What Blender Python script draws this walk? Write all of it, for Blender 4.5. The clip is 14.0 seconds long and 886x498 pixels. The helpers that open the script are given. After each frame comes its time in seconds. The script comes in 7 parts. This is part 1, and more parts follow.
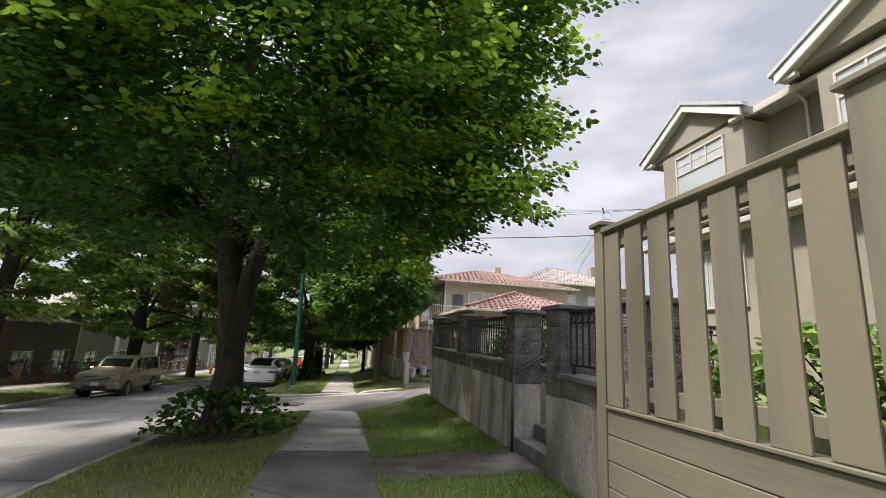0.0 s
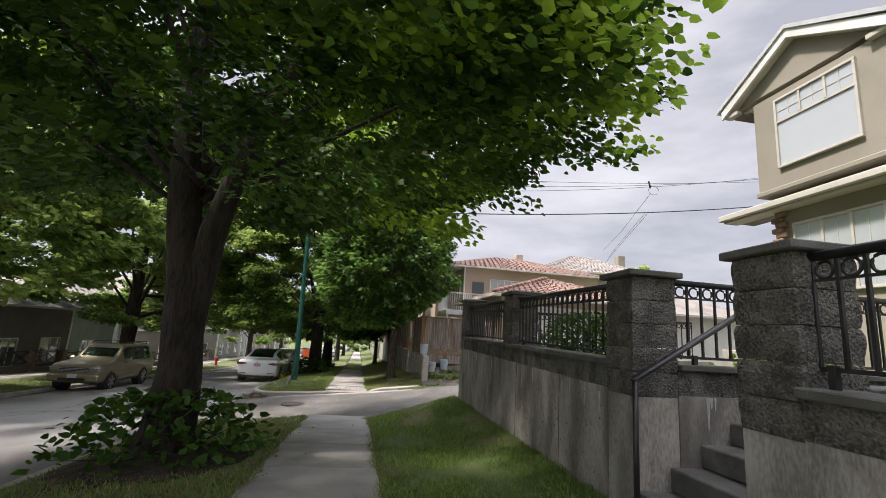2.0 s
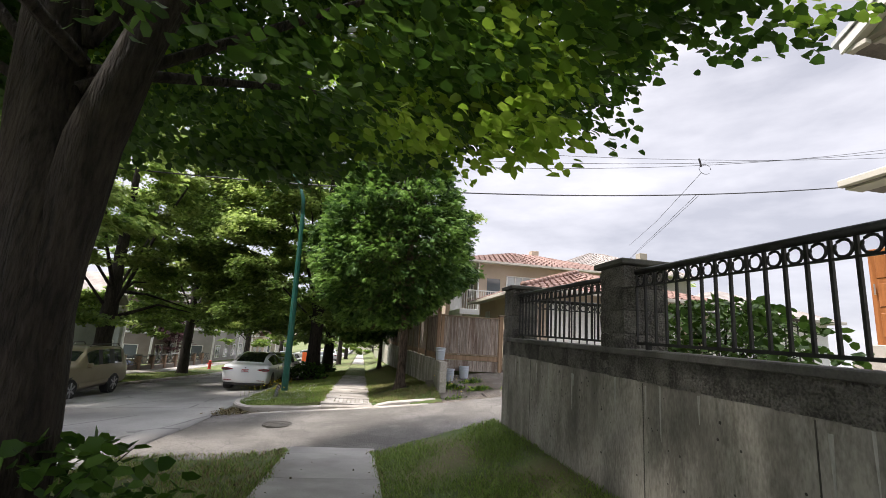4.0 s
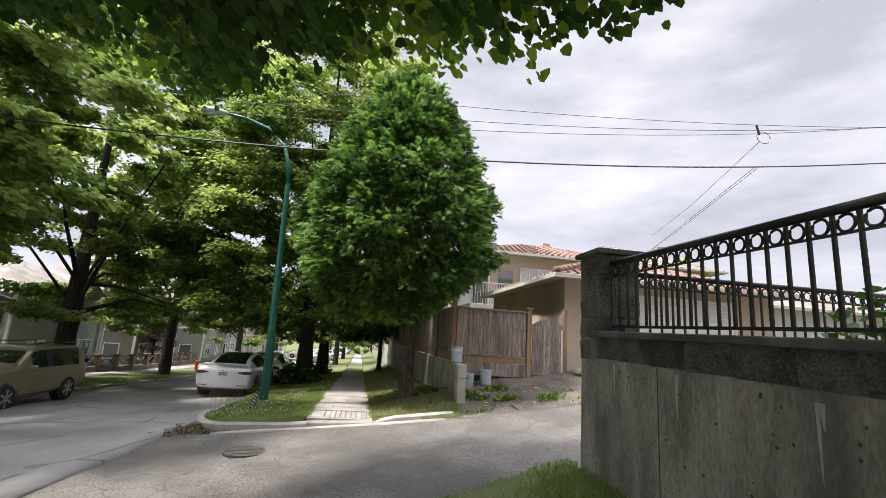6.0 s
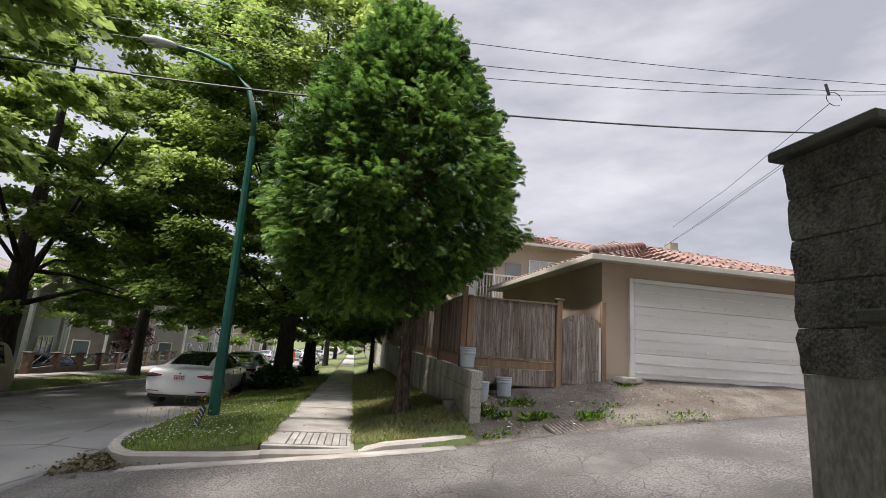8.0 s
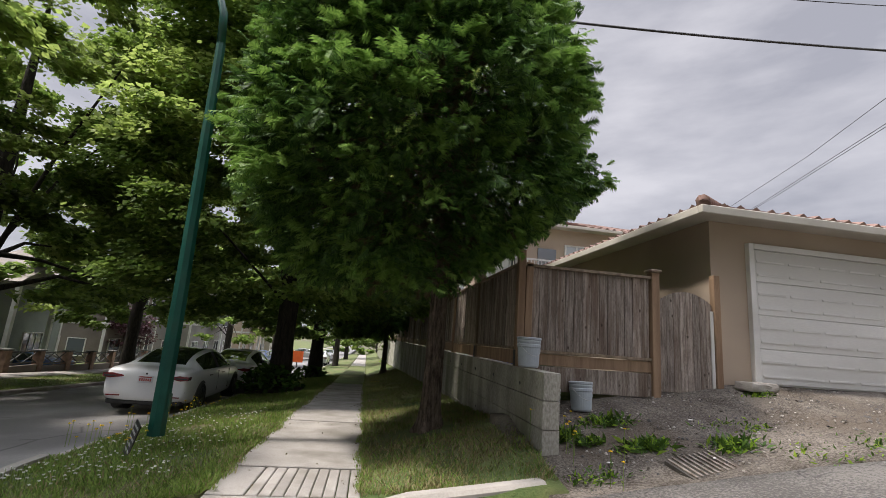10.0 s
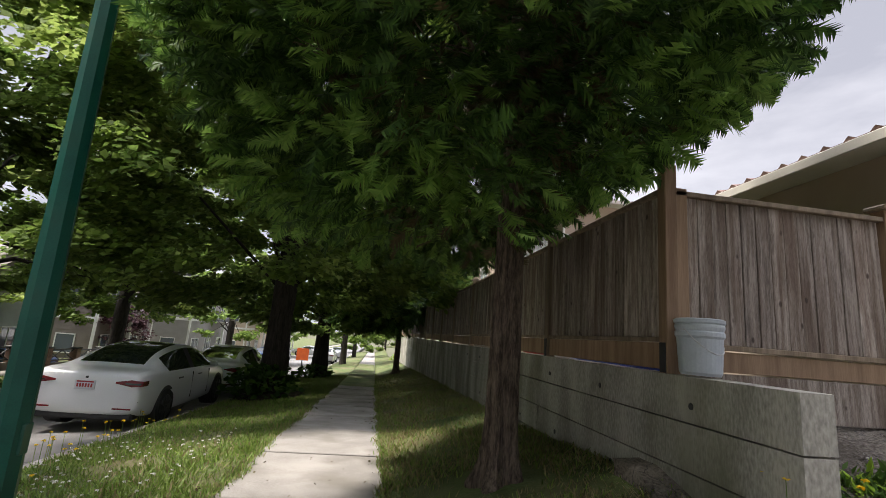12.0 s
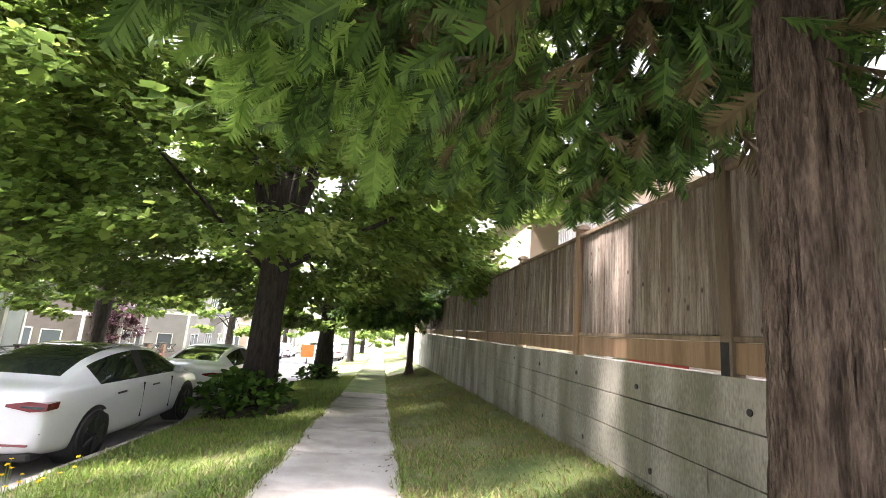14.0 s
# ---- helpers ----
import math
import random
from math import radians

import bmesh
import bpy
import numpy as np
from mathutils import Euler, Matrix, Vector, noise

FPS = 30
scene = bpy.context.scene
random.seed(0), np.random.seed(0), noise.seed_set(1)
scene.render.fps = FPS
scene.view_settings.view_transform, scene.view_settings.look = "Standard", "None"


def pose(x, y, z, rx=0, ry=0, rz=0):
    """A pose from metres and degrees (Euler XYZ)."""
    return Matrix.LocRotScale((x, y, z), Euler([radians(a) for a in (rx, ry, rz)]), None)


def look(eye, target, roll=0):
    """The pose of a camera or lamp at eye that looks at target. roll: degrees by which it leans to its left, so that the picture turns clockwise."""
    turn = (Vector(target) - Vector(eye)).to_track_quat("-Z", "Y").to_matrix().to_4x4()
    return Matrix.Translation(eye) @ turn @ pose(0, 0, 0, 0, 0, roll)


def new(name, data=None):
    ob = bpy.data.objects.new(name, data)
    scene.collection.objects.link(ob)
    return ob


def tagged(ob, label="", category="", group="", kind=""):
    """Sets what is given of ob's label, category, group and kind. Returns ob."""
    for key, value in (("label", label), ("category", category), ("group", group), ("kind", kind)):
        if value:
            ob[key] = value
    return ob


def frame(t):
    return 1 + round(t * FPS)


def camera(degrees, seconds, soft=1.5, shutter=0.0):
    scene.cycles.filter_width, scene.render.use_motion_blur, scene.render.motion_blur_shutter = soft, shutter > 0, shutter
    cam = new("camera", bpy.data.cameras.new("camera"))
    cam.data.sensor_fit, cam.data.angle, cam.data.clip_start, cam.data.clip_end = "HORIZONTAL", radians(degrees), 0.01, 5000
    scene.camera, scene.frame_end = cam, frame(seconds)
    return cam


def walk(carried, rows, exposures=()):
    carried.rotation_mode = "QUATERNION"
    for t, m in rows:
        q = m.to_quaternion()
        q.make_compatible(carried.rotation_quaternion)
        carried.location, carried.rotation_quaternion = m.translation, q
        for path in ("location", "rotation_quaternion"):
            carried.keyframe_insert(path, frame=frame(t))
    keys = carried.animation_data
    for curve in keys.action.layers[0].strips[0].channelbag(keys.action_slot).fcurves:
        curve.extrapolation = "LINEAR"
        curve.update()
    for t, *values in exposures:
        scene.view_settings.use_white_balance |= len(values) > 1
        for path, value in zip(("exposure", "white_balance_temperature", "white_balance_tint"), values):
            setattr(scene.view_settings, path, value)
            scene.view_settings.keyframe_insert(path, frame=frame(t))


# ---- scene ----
cam = camera(88.6, 14.0, 0.6)
WALK = [
    (0.0, (0.056, 0.254, 1.447), (0.430, 2.175, 1.857), 3.0),
    (0.5, (0.096, 0.935, 1.415), (0.457, 2.861, 1.814), 3.1),
    (1.0, (0.153, 1.619, 1.414), (0.499, 3.550, 1.804), 3.2),
    (1.5, (0.180, 2.295, 1.360), (0.513, 4.230, 1.741), 3.5),
    (2.0, (0.176, 3.033, 1.339), (0.500, 4.970, 1.717), 3.6),
    (2.5, (0.173, 3.741, 1.308), (0.490, 5.677, 1.695), 3.6),
    (3.0, (0.153, 4.484, 1.315), (0.466, 6.420, 1.706), 3.6),
    (5.5, (0.187, 7.938, 1.187), (0.495, 9.876, 1.575), 4.0),
    (6.0, (0.164, 8.618, 1.193), (0.481, 10.554, 1.581), 3.8),
    (6.5, (0.142, 9.303, 1.176), (0.462, 11.238, 1.565), 3.5),
    (7.0, (0.163, 9.994, 1.160), (0.496, 11.926, 1.556), 3.7),
    (7.5, (0.256, 10.615, 1.138), (0.600, 12.546, 1.532), 3.9),
    (8.0, (0.396, 11.270, 1.121), (0.733, 13.202, 1.514), 4.3),
    (10.5, (0.466, 14.881, 0.876), (0.745, 16.823, 1.269), 4.3),
    (11.0, (0.431, 15.594, 0.864), (0.713, 17.535, 1.253), 4.0),
    (11.5, (0.401, 16.269, 0.797), (0.676, 18.213, 1.182), 4.2),
    (12.0, (0.348, 17.005, 0.767), (0.602, 18.951, 1.150), 4.6),
    (12.5, (0.306, 17.667, 0.743), (0.551, 19.614, 1.128), 4.7),
    (13.0, (0.262, 18.343, 0.739), (0.505, 20.291, 1.116), 4.9),
    (13.5, (0.292, 18.977, 0.748), (0.532, 20.930, 1.110), 4.7),
    (14.0, (0.236, 19.716, 0.785), (0.461, 21.671, 1.144), 4.5),
]
EXPOSURES = [(t, stops, 6570, 14 if t < 13 else 21) for t, stops in ((0.0, 0.45), (1.0, 0.4), (2.0, 0.4), (3.0, 0.68), (5.5, 0.65), (7.0, 0.62), (8.0, 0.3), (10.5, 0.1), (11.0, 0.2), (11.5, 0.35), (12.5, 0.85), (13.2, 1.75), (14.0, 2.75))]
walk(cam, [(t, look(eye, aim, lean)) for t, eye, aim, lean in WALK], EXPOSURES)

# ---- light and sky ----
world = bpy.data.worlds.new("overcast_sky")
scene.world = world
world.use_nodes = True
wn, wl = world.node_tree.nodes, world.node_tree.links
wn.clear()
w_out, w_bg = wn.new("ShaderNodeOutputWorld"), wn.new("ShaderNodeBackground")
w_sky, w_tc, w_map = wn.new("ShaderNodeTexSky"), wn.new("ShaderNodeTexCoord"), wn.new("ShaderNodeMapping")
w_noise, w_ramp, w_mix = wn.new("ShaderNodeTexNoise"), wn.new("ShaderNodeValToRGB"), wn.new("ShaderNodeMixRGB")
w_scale = wn.new("ShaderNodeMixRGB")
SUN_UP, SUN_TURN = radians(60), radians(264)
w_sky.sky_type, w_sky.sun_disc, w_sky.sun_elevation, w_sky.sun_rotation = "NISHITA", False, SUN_UP, SUN_TURN
w_scale.blend_type, w_scale.inputs[0].default_value, w_scale.inputs[2].default_value = "MULTIPLY", 1.0, (0.1, 0.1, 0.1, 1)
w_map.inputs["Scale"].default_value = (1.0, 1.0, 3.2)
w_noise.inputs["Scale"].default_value, w_noise.inputs["Detail"].default_value, w_noise.inputs["Roughness"].default_value = 2.6, 7, 0.55
w_ramp.color_ramp.elements[0].position, w_ramp.color_ramp.elements[0].color = 0.36, (0.42, 0.435, 0.49, 1)
w_ramp.color_ramp.elements[1].position, w_ramp.color_ramp.elements[1].color = 0.66, (0.70, 0.71, 0.755, 1)
w_mix.inputs[0].default_value = 0.9
wl.new(w_tc.outputs["Generated"], w_map.inputs["Vector"])
wl.new(w_map.outputs[0], w_noise.inputs["Vector"])
wl.new(w_noise.outputs[0], w_ramp.inputs[0])
wl.new(w_sky.outputs[0], w_scale.inputs[1])
wl.new(w_scale.outputs[0], w_mix.inputs[1])
wl.new(w_ramp.outputs[0], w_mix.inputs[2])
w_sep, w_rise, w_lift = wn.new("ShaderNodeSeparateXYZ"), wn.new("ShaderNodeMapRange"), wn.new("ShaderNodeVectorMath")
w_lift.operation = "SCALE"
w_rise.interpolation_type = "SMOOTHSTEP"
w_rise.inputs["From Min"].default_value, w_rise.inputs["From Max"].default_value = 0.62, 1.0
w_rise.inputs["To Min"].default_value, w_rise.inputs["To Max"].default_value = 1.0, 6.5
wl.new(w_tc.outputs["Generated"], w_sep.inputs[0])
wl.new(w_sep.outputs["Z"], w_rise.inputs["Value"])
wl.new(w_mix.outputs[0], w_lift.inputs[0])
wl.new(w_rise.outputs[0], w_lift.inputs["Scale"])
wl.new(w_lift.outputs[0], w_bg.inputs[0])
w_bg.inputs[1].default_value = 1.0
wl.new(w_bg.outputs[0], w_out.inputs[0])
sun = new("sun", bpy.data.lights.new("sun", "SUN"))
sun.data.energy, sun.data.angle, sun.data.color = 5.0, radians(5), (1.0, 0.95, 0.87)
sun.matrix_world = look((-46, -5, 80), (0, 0, 0))


# ---- materials ----
def shader(name):
    m = bpy.data.materials.new(name)
    m.use_nodes = True
    return m, m.node_tree.nodes, m.node_tree.links, m.node_tree.nodes["Principled BSDF"]


def surf(name, c1, c2, scale=3.0, rough=0.85, bump=0.3, fine=60.0, stretch=(1, 1, 1), metal=0.0, vary=0.0, dirt=None, dirt_scale=0.8, depth=0.01, coat=0.0, cracks=0.0, grain=0.4, knots=0.0, joined=False):
    """A surface with coarse and fine variation, relief, stains and a shift from piece to piece."""
    m, n, l, b = shader(name)
    tc, mp = n.new("ShaderNodeTexCoord"), n.new("ShaderNodeMapping")
    mp.inputs["Scale"].default_value = stretch
    place = n.new("ShaderNodeNewGeometry").outputs["Position"] if joined else tc.outputs["Object"]
    l.new(place, mp.inputs["Vector"])
    info = n.new("ShaderNodeObjectInfo")
    shift = n.new("ShaderNodeVectorMath")
    shift.operation = "ADD"
    spread = n.new("ShaderNodeMath")
    spread.operation, spread.inputs[1].default_value = "MULTIPLY", 0.0 if joined else 37.0
    l.new(info.outputs["Random"], spread.inputs[0])
    l.new(mp.outputs[0], shift.inputs[0])
    l.new(spread.outputs[0], shift.inputs[1])
    big, small = n.new("ShaderNodeTexNoise"), n.new("ShaderNodeTexNoise")
    big.inputs["Scale"].default_value, big.inputs["Detail"].default_value = scale, 5
    small.inputs["Scale"].default_value, small.inputs["Detail"].default_value = fine, 4
    l.new(shift.outputs[0], big.inputs["Vector"])
    l.new(shift.outputs[0], small.inputs["Vector"])
    ramp = n.new("ShaderNodeValToRGB")
    ramp.color_ramp.elements[0].position, ramp.color_ramp.elements[0].color = 0.32, (*c1, 1)
    ramp.color_ramp.elements[1].position, ramp.color_ramp.elements[1].color = 0.68, (*c2, 1)
    blend = n.new("ShaderNodeMath")
    blend.operation, blend.inputs[2].default_value = "MULTIPLY_ADD", -grain / 2
    l.new(small.outputs[0], blend.inputs[0])
    blend.inputs[1].default_value = grain
    both = n.new("ShaderNodeMath")
    both.operation = "ADD"
    l.new(big.outputs[0], both.inputs[0])
    l.new(blend.outputs[0], both.inputs[1])
    l.new(both.outputs[0], ramp.inputs[0])
    col = ramp.outputs[0]
    if dirt:
        dn, dr, dm = n.new("ShaderNodeTexNoise"), n.new("ShaderNodeValToRGB"), n.new("ShaderNodeMixRGB")
        dn.inputs["Scale"].default_value, dn.inputs["Detail"].default_value = dirt_scale, 6
        l.new(shift.outputs[0], dn.inputs["Vector"])
        dr.color_ramp.elements[0].position, dr.color_ramp.elements[0].color = 0.48, (0, 0, 0, 1)
        dr.color_ramp.elements[1].position, dr.color_ramp.elements[1].color = 0.66, (0.8, 0.8, 0.8, 1)
        l.new(dn.outputs[0], dr.inputs[0])
        l.new(dr.outputs[0], dm.inputs[0])
        l.new(col, dm.inputs[1])
        dm.inputs[2].default_value = (*dirt, 1)
        col = dm.outputs[0]
    if knots:
        kv, kr, km = n.new("ShaderNodeTexVoronoi"), n.new("ShaderNodeValToRGB"), n.new("ShaderNodeMixRGB")
        kv.inputs["Scale"].default_value = knots
        ks = n.new("ShaderNodeMapping")
        ks.inputs["Scale"].default_value = (0.25, 0.25, 2.0)
        l.new(shift.outputs[0], ks.inputs["Vector"])
        l.new(ks.outputs[0], kv.inputs["Vector"])
        kr.color_ramp.elements[0].position, kr.color_ramp.elements[0].color = 0.07, (0.85, 0.85, 0.85, 1)
        kr.color_ramp.elements[1].position, kr.color_ramp.elements[1].color = 0.14, (0, 0, 0, 1)
        l.new(kv.outputs["Distance"], kr.inputs[0])
        l.new(kr.outputs[0], km.inputs[0])
        l.new(col, km.inputs[1])
        km.inputs[2].default_value = (0.045, 0.028, 0.02, 1)
        col = km.outputs[0]
    if cracks:
        warp, vo, cr, cm = n.new("ShaderNodeMixRGB"), n.new("ShaderNodeTexVoronoi"), n.new("ShaderNodeValToRGB"), n.new("ShaderNodeMixRGB")
        warp.blend_type, warp.inputs[0].default_value = "ADD", 0.35
        l.new(shift.outputs[0], warp.inputs[1])
        l.new(big.outputs["Color"], warp.inputs[2])
        vo.feature, vo.inputs["Scale"].default_value = "DISTANCE_TO_EDGE", cracks
        l.new(warp.outputs[0], vo.inputs["Vector"])
        cr.color_ramp.elements[0].position, cr.color_ramp.elements[0].color = 0.0, (0.75, 0.75, 0.75, 1)
        cr.color_ramp.elements[1].position, cr.color_ramp.elements[1].color = 0.015, (0, 0, 0, 1)
        l.new(vo.outputs["Distance"], cr.inputs[0])
        gate_n, gate_m = n.new("ShaderNodeMath"), n.new("ShaderNodeMath")
        gate_n.operation, gate_n.inputs[1].default_value = "GREATER_THAN", 0.49
        l.new(big.outputs[0], gate_n.inputs[0])
        gate_m.operation = "MULTIPLY"
        l.new(cr.outputs[0], gate_m.inputs[0])
        l.new(gate_n.outputs[0], gate_m.inputs[1])
        l.new(gate_m.outputs[0], cm.inputs[0])
        l.new(col, cm.inputs[1])
        cm.inputs[2].default_value = (0.035, 0.033, 0.03, 1)
        col = cm.outputs[0]
    if vary:
        hsv, rng = n.new("ShaderNodeHueSaturation"), n.new("ShaderNodeMapRange")
        rng.inputs["To Min"].default_value, rng.inputs["To Max"].default_value = 1 - vary, 1 + vary
        l.new(info.outputs["Random"], rng.inputs["Value"])
        l.new(rng.outputs[0], hsv.inputs["Value"])
        l.new(col, hsv.inputs["Color"])
        col = hsv.outputs[0]
    l.new(col, b.inputs["Base Color"])
    b.inputs["Roughness"].default_value, b.inputs["Metallic"].default_value = rough, metal
    b.inputs["Coat Weight"].default_value = coat
    if bump:
        bp = n.new("ShaderNodeBump")
        bp.inputs["Strength"].default_value, bp.inputs["Distance"].default_value = bump, depth
        l.new(both.outputs[0], bp.inputs["Height"])
        l.new(bp.outputs[0], b.inputs["Normal"])
    return m


def leafy(name, c1, c2, through_light=0.35, rough=0.5):
    """Leaves that differ from one to the next and let some light through."""
    m, n, l, b = shader(name)
    geo, ramp, tr, mix = n.new("ShaderNodeNewGeometry"), n.new("ShaderNodeValToRGB"), n.new("ShaderNodeBsdfTranslucent"), n.new("ShaderNodeMixShader")
    ramp.color_ramp.elements[0].color, ramp.color_ramp.elements[1].color = (*c1, 1), (*c2, 1)
    l.new(geo.outputs["Random Per Island"], ramp.inputs[0])
    l.new(ramp.outputs[0], b.inputs["Base Color"])
    l.new(ramp.outputs[0], tr.inputs[0])
    b.inputs["Roughness"].default_value, b.inputs["Specular IOR Level"].default_value = rough, 0.25
    mix.inputs[0].default_value = through_light
    l.new(b.outputs[0], mix.inputs[1])
    l.new(tr.outputs[0], mix.inputs[2])
    l.new(mix.outputs[0], n["Material Output"].inputs[0])
    return m


def pane_glass(name, tint=(0.35, 0.4, 0.42), rough=0.05):
    m, n, l, b = shader(name)
    b.inputs["Base Color"].default_value = (*tint, 1)
    b.inputs["Roughness"].default_value, b.inputs["Metallic"].default_value = rough, 0.0
    b.inputs["Specular IOR Level"].default_value, b.inputs["Coat Weight"].default_value = 0.9, 1.0
    return m


ASPHALT = surf("asphalt", (0.15, 0.145, 0.14), (0.25, 0.245, 0.235), 0.5, 0.9, 0.5, 90, dirt=(0.11, 0.105, 0.1), dirt_scale=0.35, cracks=0.35, grain=1.0)
LANE = surf("lane_asphalt", (0.085, 0.079, 0.072), (0.19, 0.178, 0.162), 0.9, 0.92, 1.0, 42, dirt=(0.08, 0.075, 0.067), dirt_scale=0.8, depth=0.025, cracks=2.1, grain=1.7)
DRIVE = surf("worn_driveway", (0.07, 0.058, 0.045), (0.20, 0.175, 0.148), 2.4, 0.95, 1.0, 40, dirt=(0.085, 0.065, 0.045), dirt_scale=1.2, depth=0.03, cracks=2.6, grain=1.1)
SLAB = surf("sidewalk_concrete", (0.25, 0.235, 0.215), (0.40, 0.375, 0.35), 1.6, 0.9, 0.45, 90, dirt=(0.20, 0.185, 0.16), dirt_scale=1.7, vary=0.08, grain=0.8)
SLAB_OLD = surf("old_sidewalk_concrete", (0.24, 0.23, 0.215), (0.36, 0.345, 0.325), 1.1, 0.92, 0.4, 60, dirt=(0.17, 0.16, 0.145), dirt_scale=1.0, vary=0.08)
KERB = surf("kerb_concrete", (0.27, 0.25, 0.225), (0.40, 0.375, 0.34), 2.5, 0.9, 0.4, 50, dirt=(0.2, 0.18, 0.15))
SOIL = surf("lawn_soil", (0.05, 0.085, 0.02), (0.13, 0.155, 0.05), 1.6, 0.95, 0.8, 35, dirt=(0.15, 0.125, 0.065), dirt_scale=0.7, depth=0.04)
EARTH = surf("ground_earth", (0.07, 0.08, 0.04), (0.13, 0.12, 0.07), 0.3, 0.95, 0.4, 12)
CONC = surf("wall_concrete", (0.195, 0.18, 0.155), (0.42, 0.393, 0.345), 3.0, 0.88, 0.5, 55, stretch=(1, 1, 0.38), dirt=(0.10, 0.092, 0.078), dirt_scale=1.7, grain=0.7)
SEAM = surf("seam_grime", (0.05, 0.046, 0.04), (0.09, 0.083, 0.072), 6, 0.95, 0.3, 60)
LIME = surf("lime_bloom", (0.34, 0.33, 0.30), (0.52, 0.505, 0.47), 14, 0.92, 0.3, 70, stretch=(1, 1, 0.3), grain=0.8)
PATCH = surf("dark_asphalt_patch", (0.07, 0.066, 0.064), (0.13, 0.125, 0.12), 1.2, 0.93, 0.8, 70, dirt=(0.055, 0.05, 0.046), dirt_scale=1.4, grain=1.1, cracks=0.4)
DIRT = surf("trodden_dirt", (0.05, 0.042, 0.033), (0.14, 0.12, 0.10), 2.5, 0.97, 1.0, 60, dirt=(0.24, 0.22, 0.2), dirt_scale=2.2, depth=0.03, grain=1.2)
ROCKFACE = surf("split_face_block", (0.075, 0.071, 0.063), (0.235, 0.222, 0.20), 5, 0.95, 1.0, 60, vary=0.12, depth=0.06, grain=0.9)
CAPSTONE = surf("cap_stone", (0.07, 0.068, 0.062), (0.15, 0.145, 0.135), 4, 0.9, 0.6, 70, dirt=(0.07, 0.07, 0.06))
BLOCKWALL = surf("board_cast_concrete", (0.23, 0.22, 0.187), (0.47, 0.447, 0.392), 1.7, 0.9, 0.5, 45, stretch=(1, 1.5, 0.5), dirt=(0.14, 0.14, 0.085), dirt_scale=0.9, grain=0.8, joined=True)
IRON = surf("black_iron", (0.012, 0.012, 0.013), (0.03, 0.03, 0.03), 8, 0.45, 0.15, 90)
TANPAINT = surf("tan_fence_paint", (0.122, 0.11, 0.079), (0.168, 0.152, 0.11), 2.5, 0.6, 0.35, 55, stretch=(1, 1, 0.15), vary=0.05, dirt=(0.19, 0.165, 0.11), dirt_scale=2)
TANBOARD = surf("tan_base_boards", (0.122, 0.11, 0.079), (0.168, 0.152, 0.11), 2.5, 0.6, 0.5, 45, stretch=(1, 0.12, 1), vary=0.05, dirt=(0.16, 0.14, 0.095), dirt_scale=2)
CEDARWOOD = surf("weathered_boards", (0.155, 0.122, 0.1), (0.41, 0.35, 0.3), 8, 0.85, 0.8, 60, stretch=(4, 4, 0.36), vary=0.24, dirt=(0.12, 0.075, 0.05), dirt_scale=1.6, grain=0.7, knots=7.0)
FRESHWOOD = surf("newer_posts", (0.22, 0.135, 0.08), (0.36, 0.24, 0.15), 4, 0.75, 0.4, 50, stretch=(3, 3, 0.2), vary=0.15)
OLDPOST = surf("old_posts", (0.15, 0.11, 0.075), (0.28, 0.215, 0.15), 4, 0.8, 0.4, 50, stretch=(3, 3, 0.2), vary=0.15)
STUCCO = surf("beige_stucco", (0.25, 0.228, 0.182), (0.31, 0.285, 0.23), 1.2, 0.9, 0.35, 120, dirt=(0.24, 0.215, 0.165), dirt_scale=0.6)
PINKSTUCCO = surf("tan_stucco", (0.43, 0.345, 0.265), (0.50, 0.41, 0.325), 1.0, 0.92, 0.35, 110, dirt=(0.37, 0.29, 0.22), dirt_scale=0.5)
WHITEPAINT = surf("white_paint", (0.66, 0.65, 0.62), (0.78, 0.77, 0.74), 1.5, 0.55, 0.1, 60, dirt=(0.55, 0.54, 0.5))
TRIM = surf("cream_trim", (0.44, 0.415, 0.36), (0.52, 0.49, 0.43), 2, 0.6, 0.1, 60)
REDTILE = surf("clay_roof_tile", (0.125, 0.072, 0.058), (0.25, 0.158, 0.128), 2, 0.85, 0.4, 30, vary=0.22)
GREYTILE = surf("grey_roof_tile", (0.16, 0.14, 0.125), (0.28, 0.25, 0.225), 1.5, 0.9, 0.5, 25, vary=0.15)
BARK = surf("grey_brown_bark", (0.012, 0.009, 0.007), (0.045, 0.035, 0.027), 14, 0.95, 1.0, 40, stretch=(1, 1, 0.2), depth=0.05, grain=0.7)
CEDARBARK = surf("stringy_cedar_bark", (0.06, 0.043, 0.032), (0.25, 0.19, 0.15), 26, 0.95, 1.0, 110, stretch=(1, 1, 0.17), depth=0.06, grain=0.7)
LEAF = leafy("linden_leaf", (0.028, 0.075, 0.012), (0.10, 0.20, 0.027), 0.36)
# Sunlight put into the colour for linden boughs; plain yellow-green on bushes and weeds.
LEAFBRIGHT = leafy("yellow_and_sunlit_leaf", (0.19, 0.33, 0.03), (0.34, 0.49, 0.065), 0.6)
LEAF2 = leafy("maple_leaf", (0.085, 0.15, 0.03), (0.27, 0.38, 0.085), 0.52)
# Lit copy of the maple leaf: sunshine on high boughs painted as colour.
LEAF2LIT = leafy("sunlit_maple_leaf", (0.24, 0.33, 0.075), (0.42, 0.52, 0.15), 0.55)
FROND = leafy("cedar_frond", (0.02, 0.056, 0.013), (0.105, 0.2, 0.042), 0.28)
# Lit copy of the cedar frond, with the sun's brightness in its colour.
FRONDLIT = leafy("lit_cedar_frond", (0.12, 0.235, 0.045), (0.24, 0.39, 0.085), 0.34)
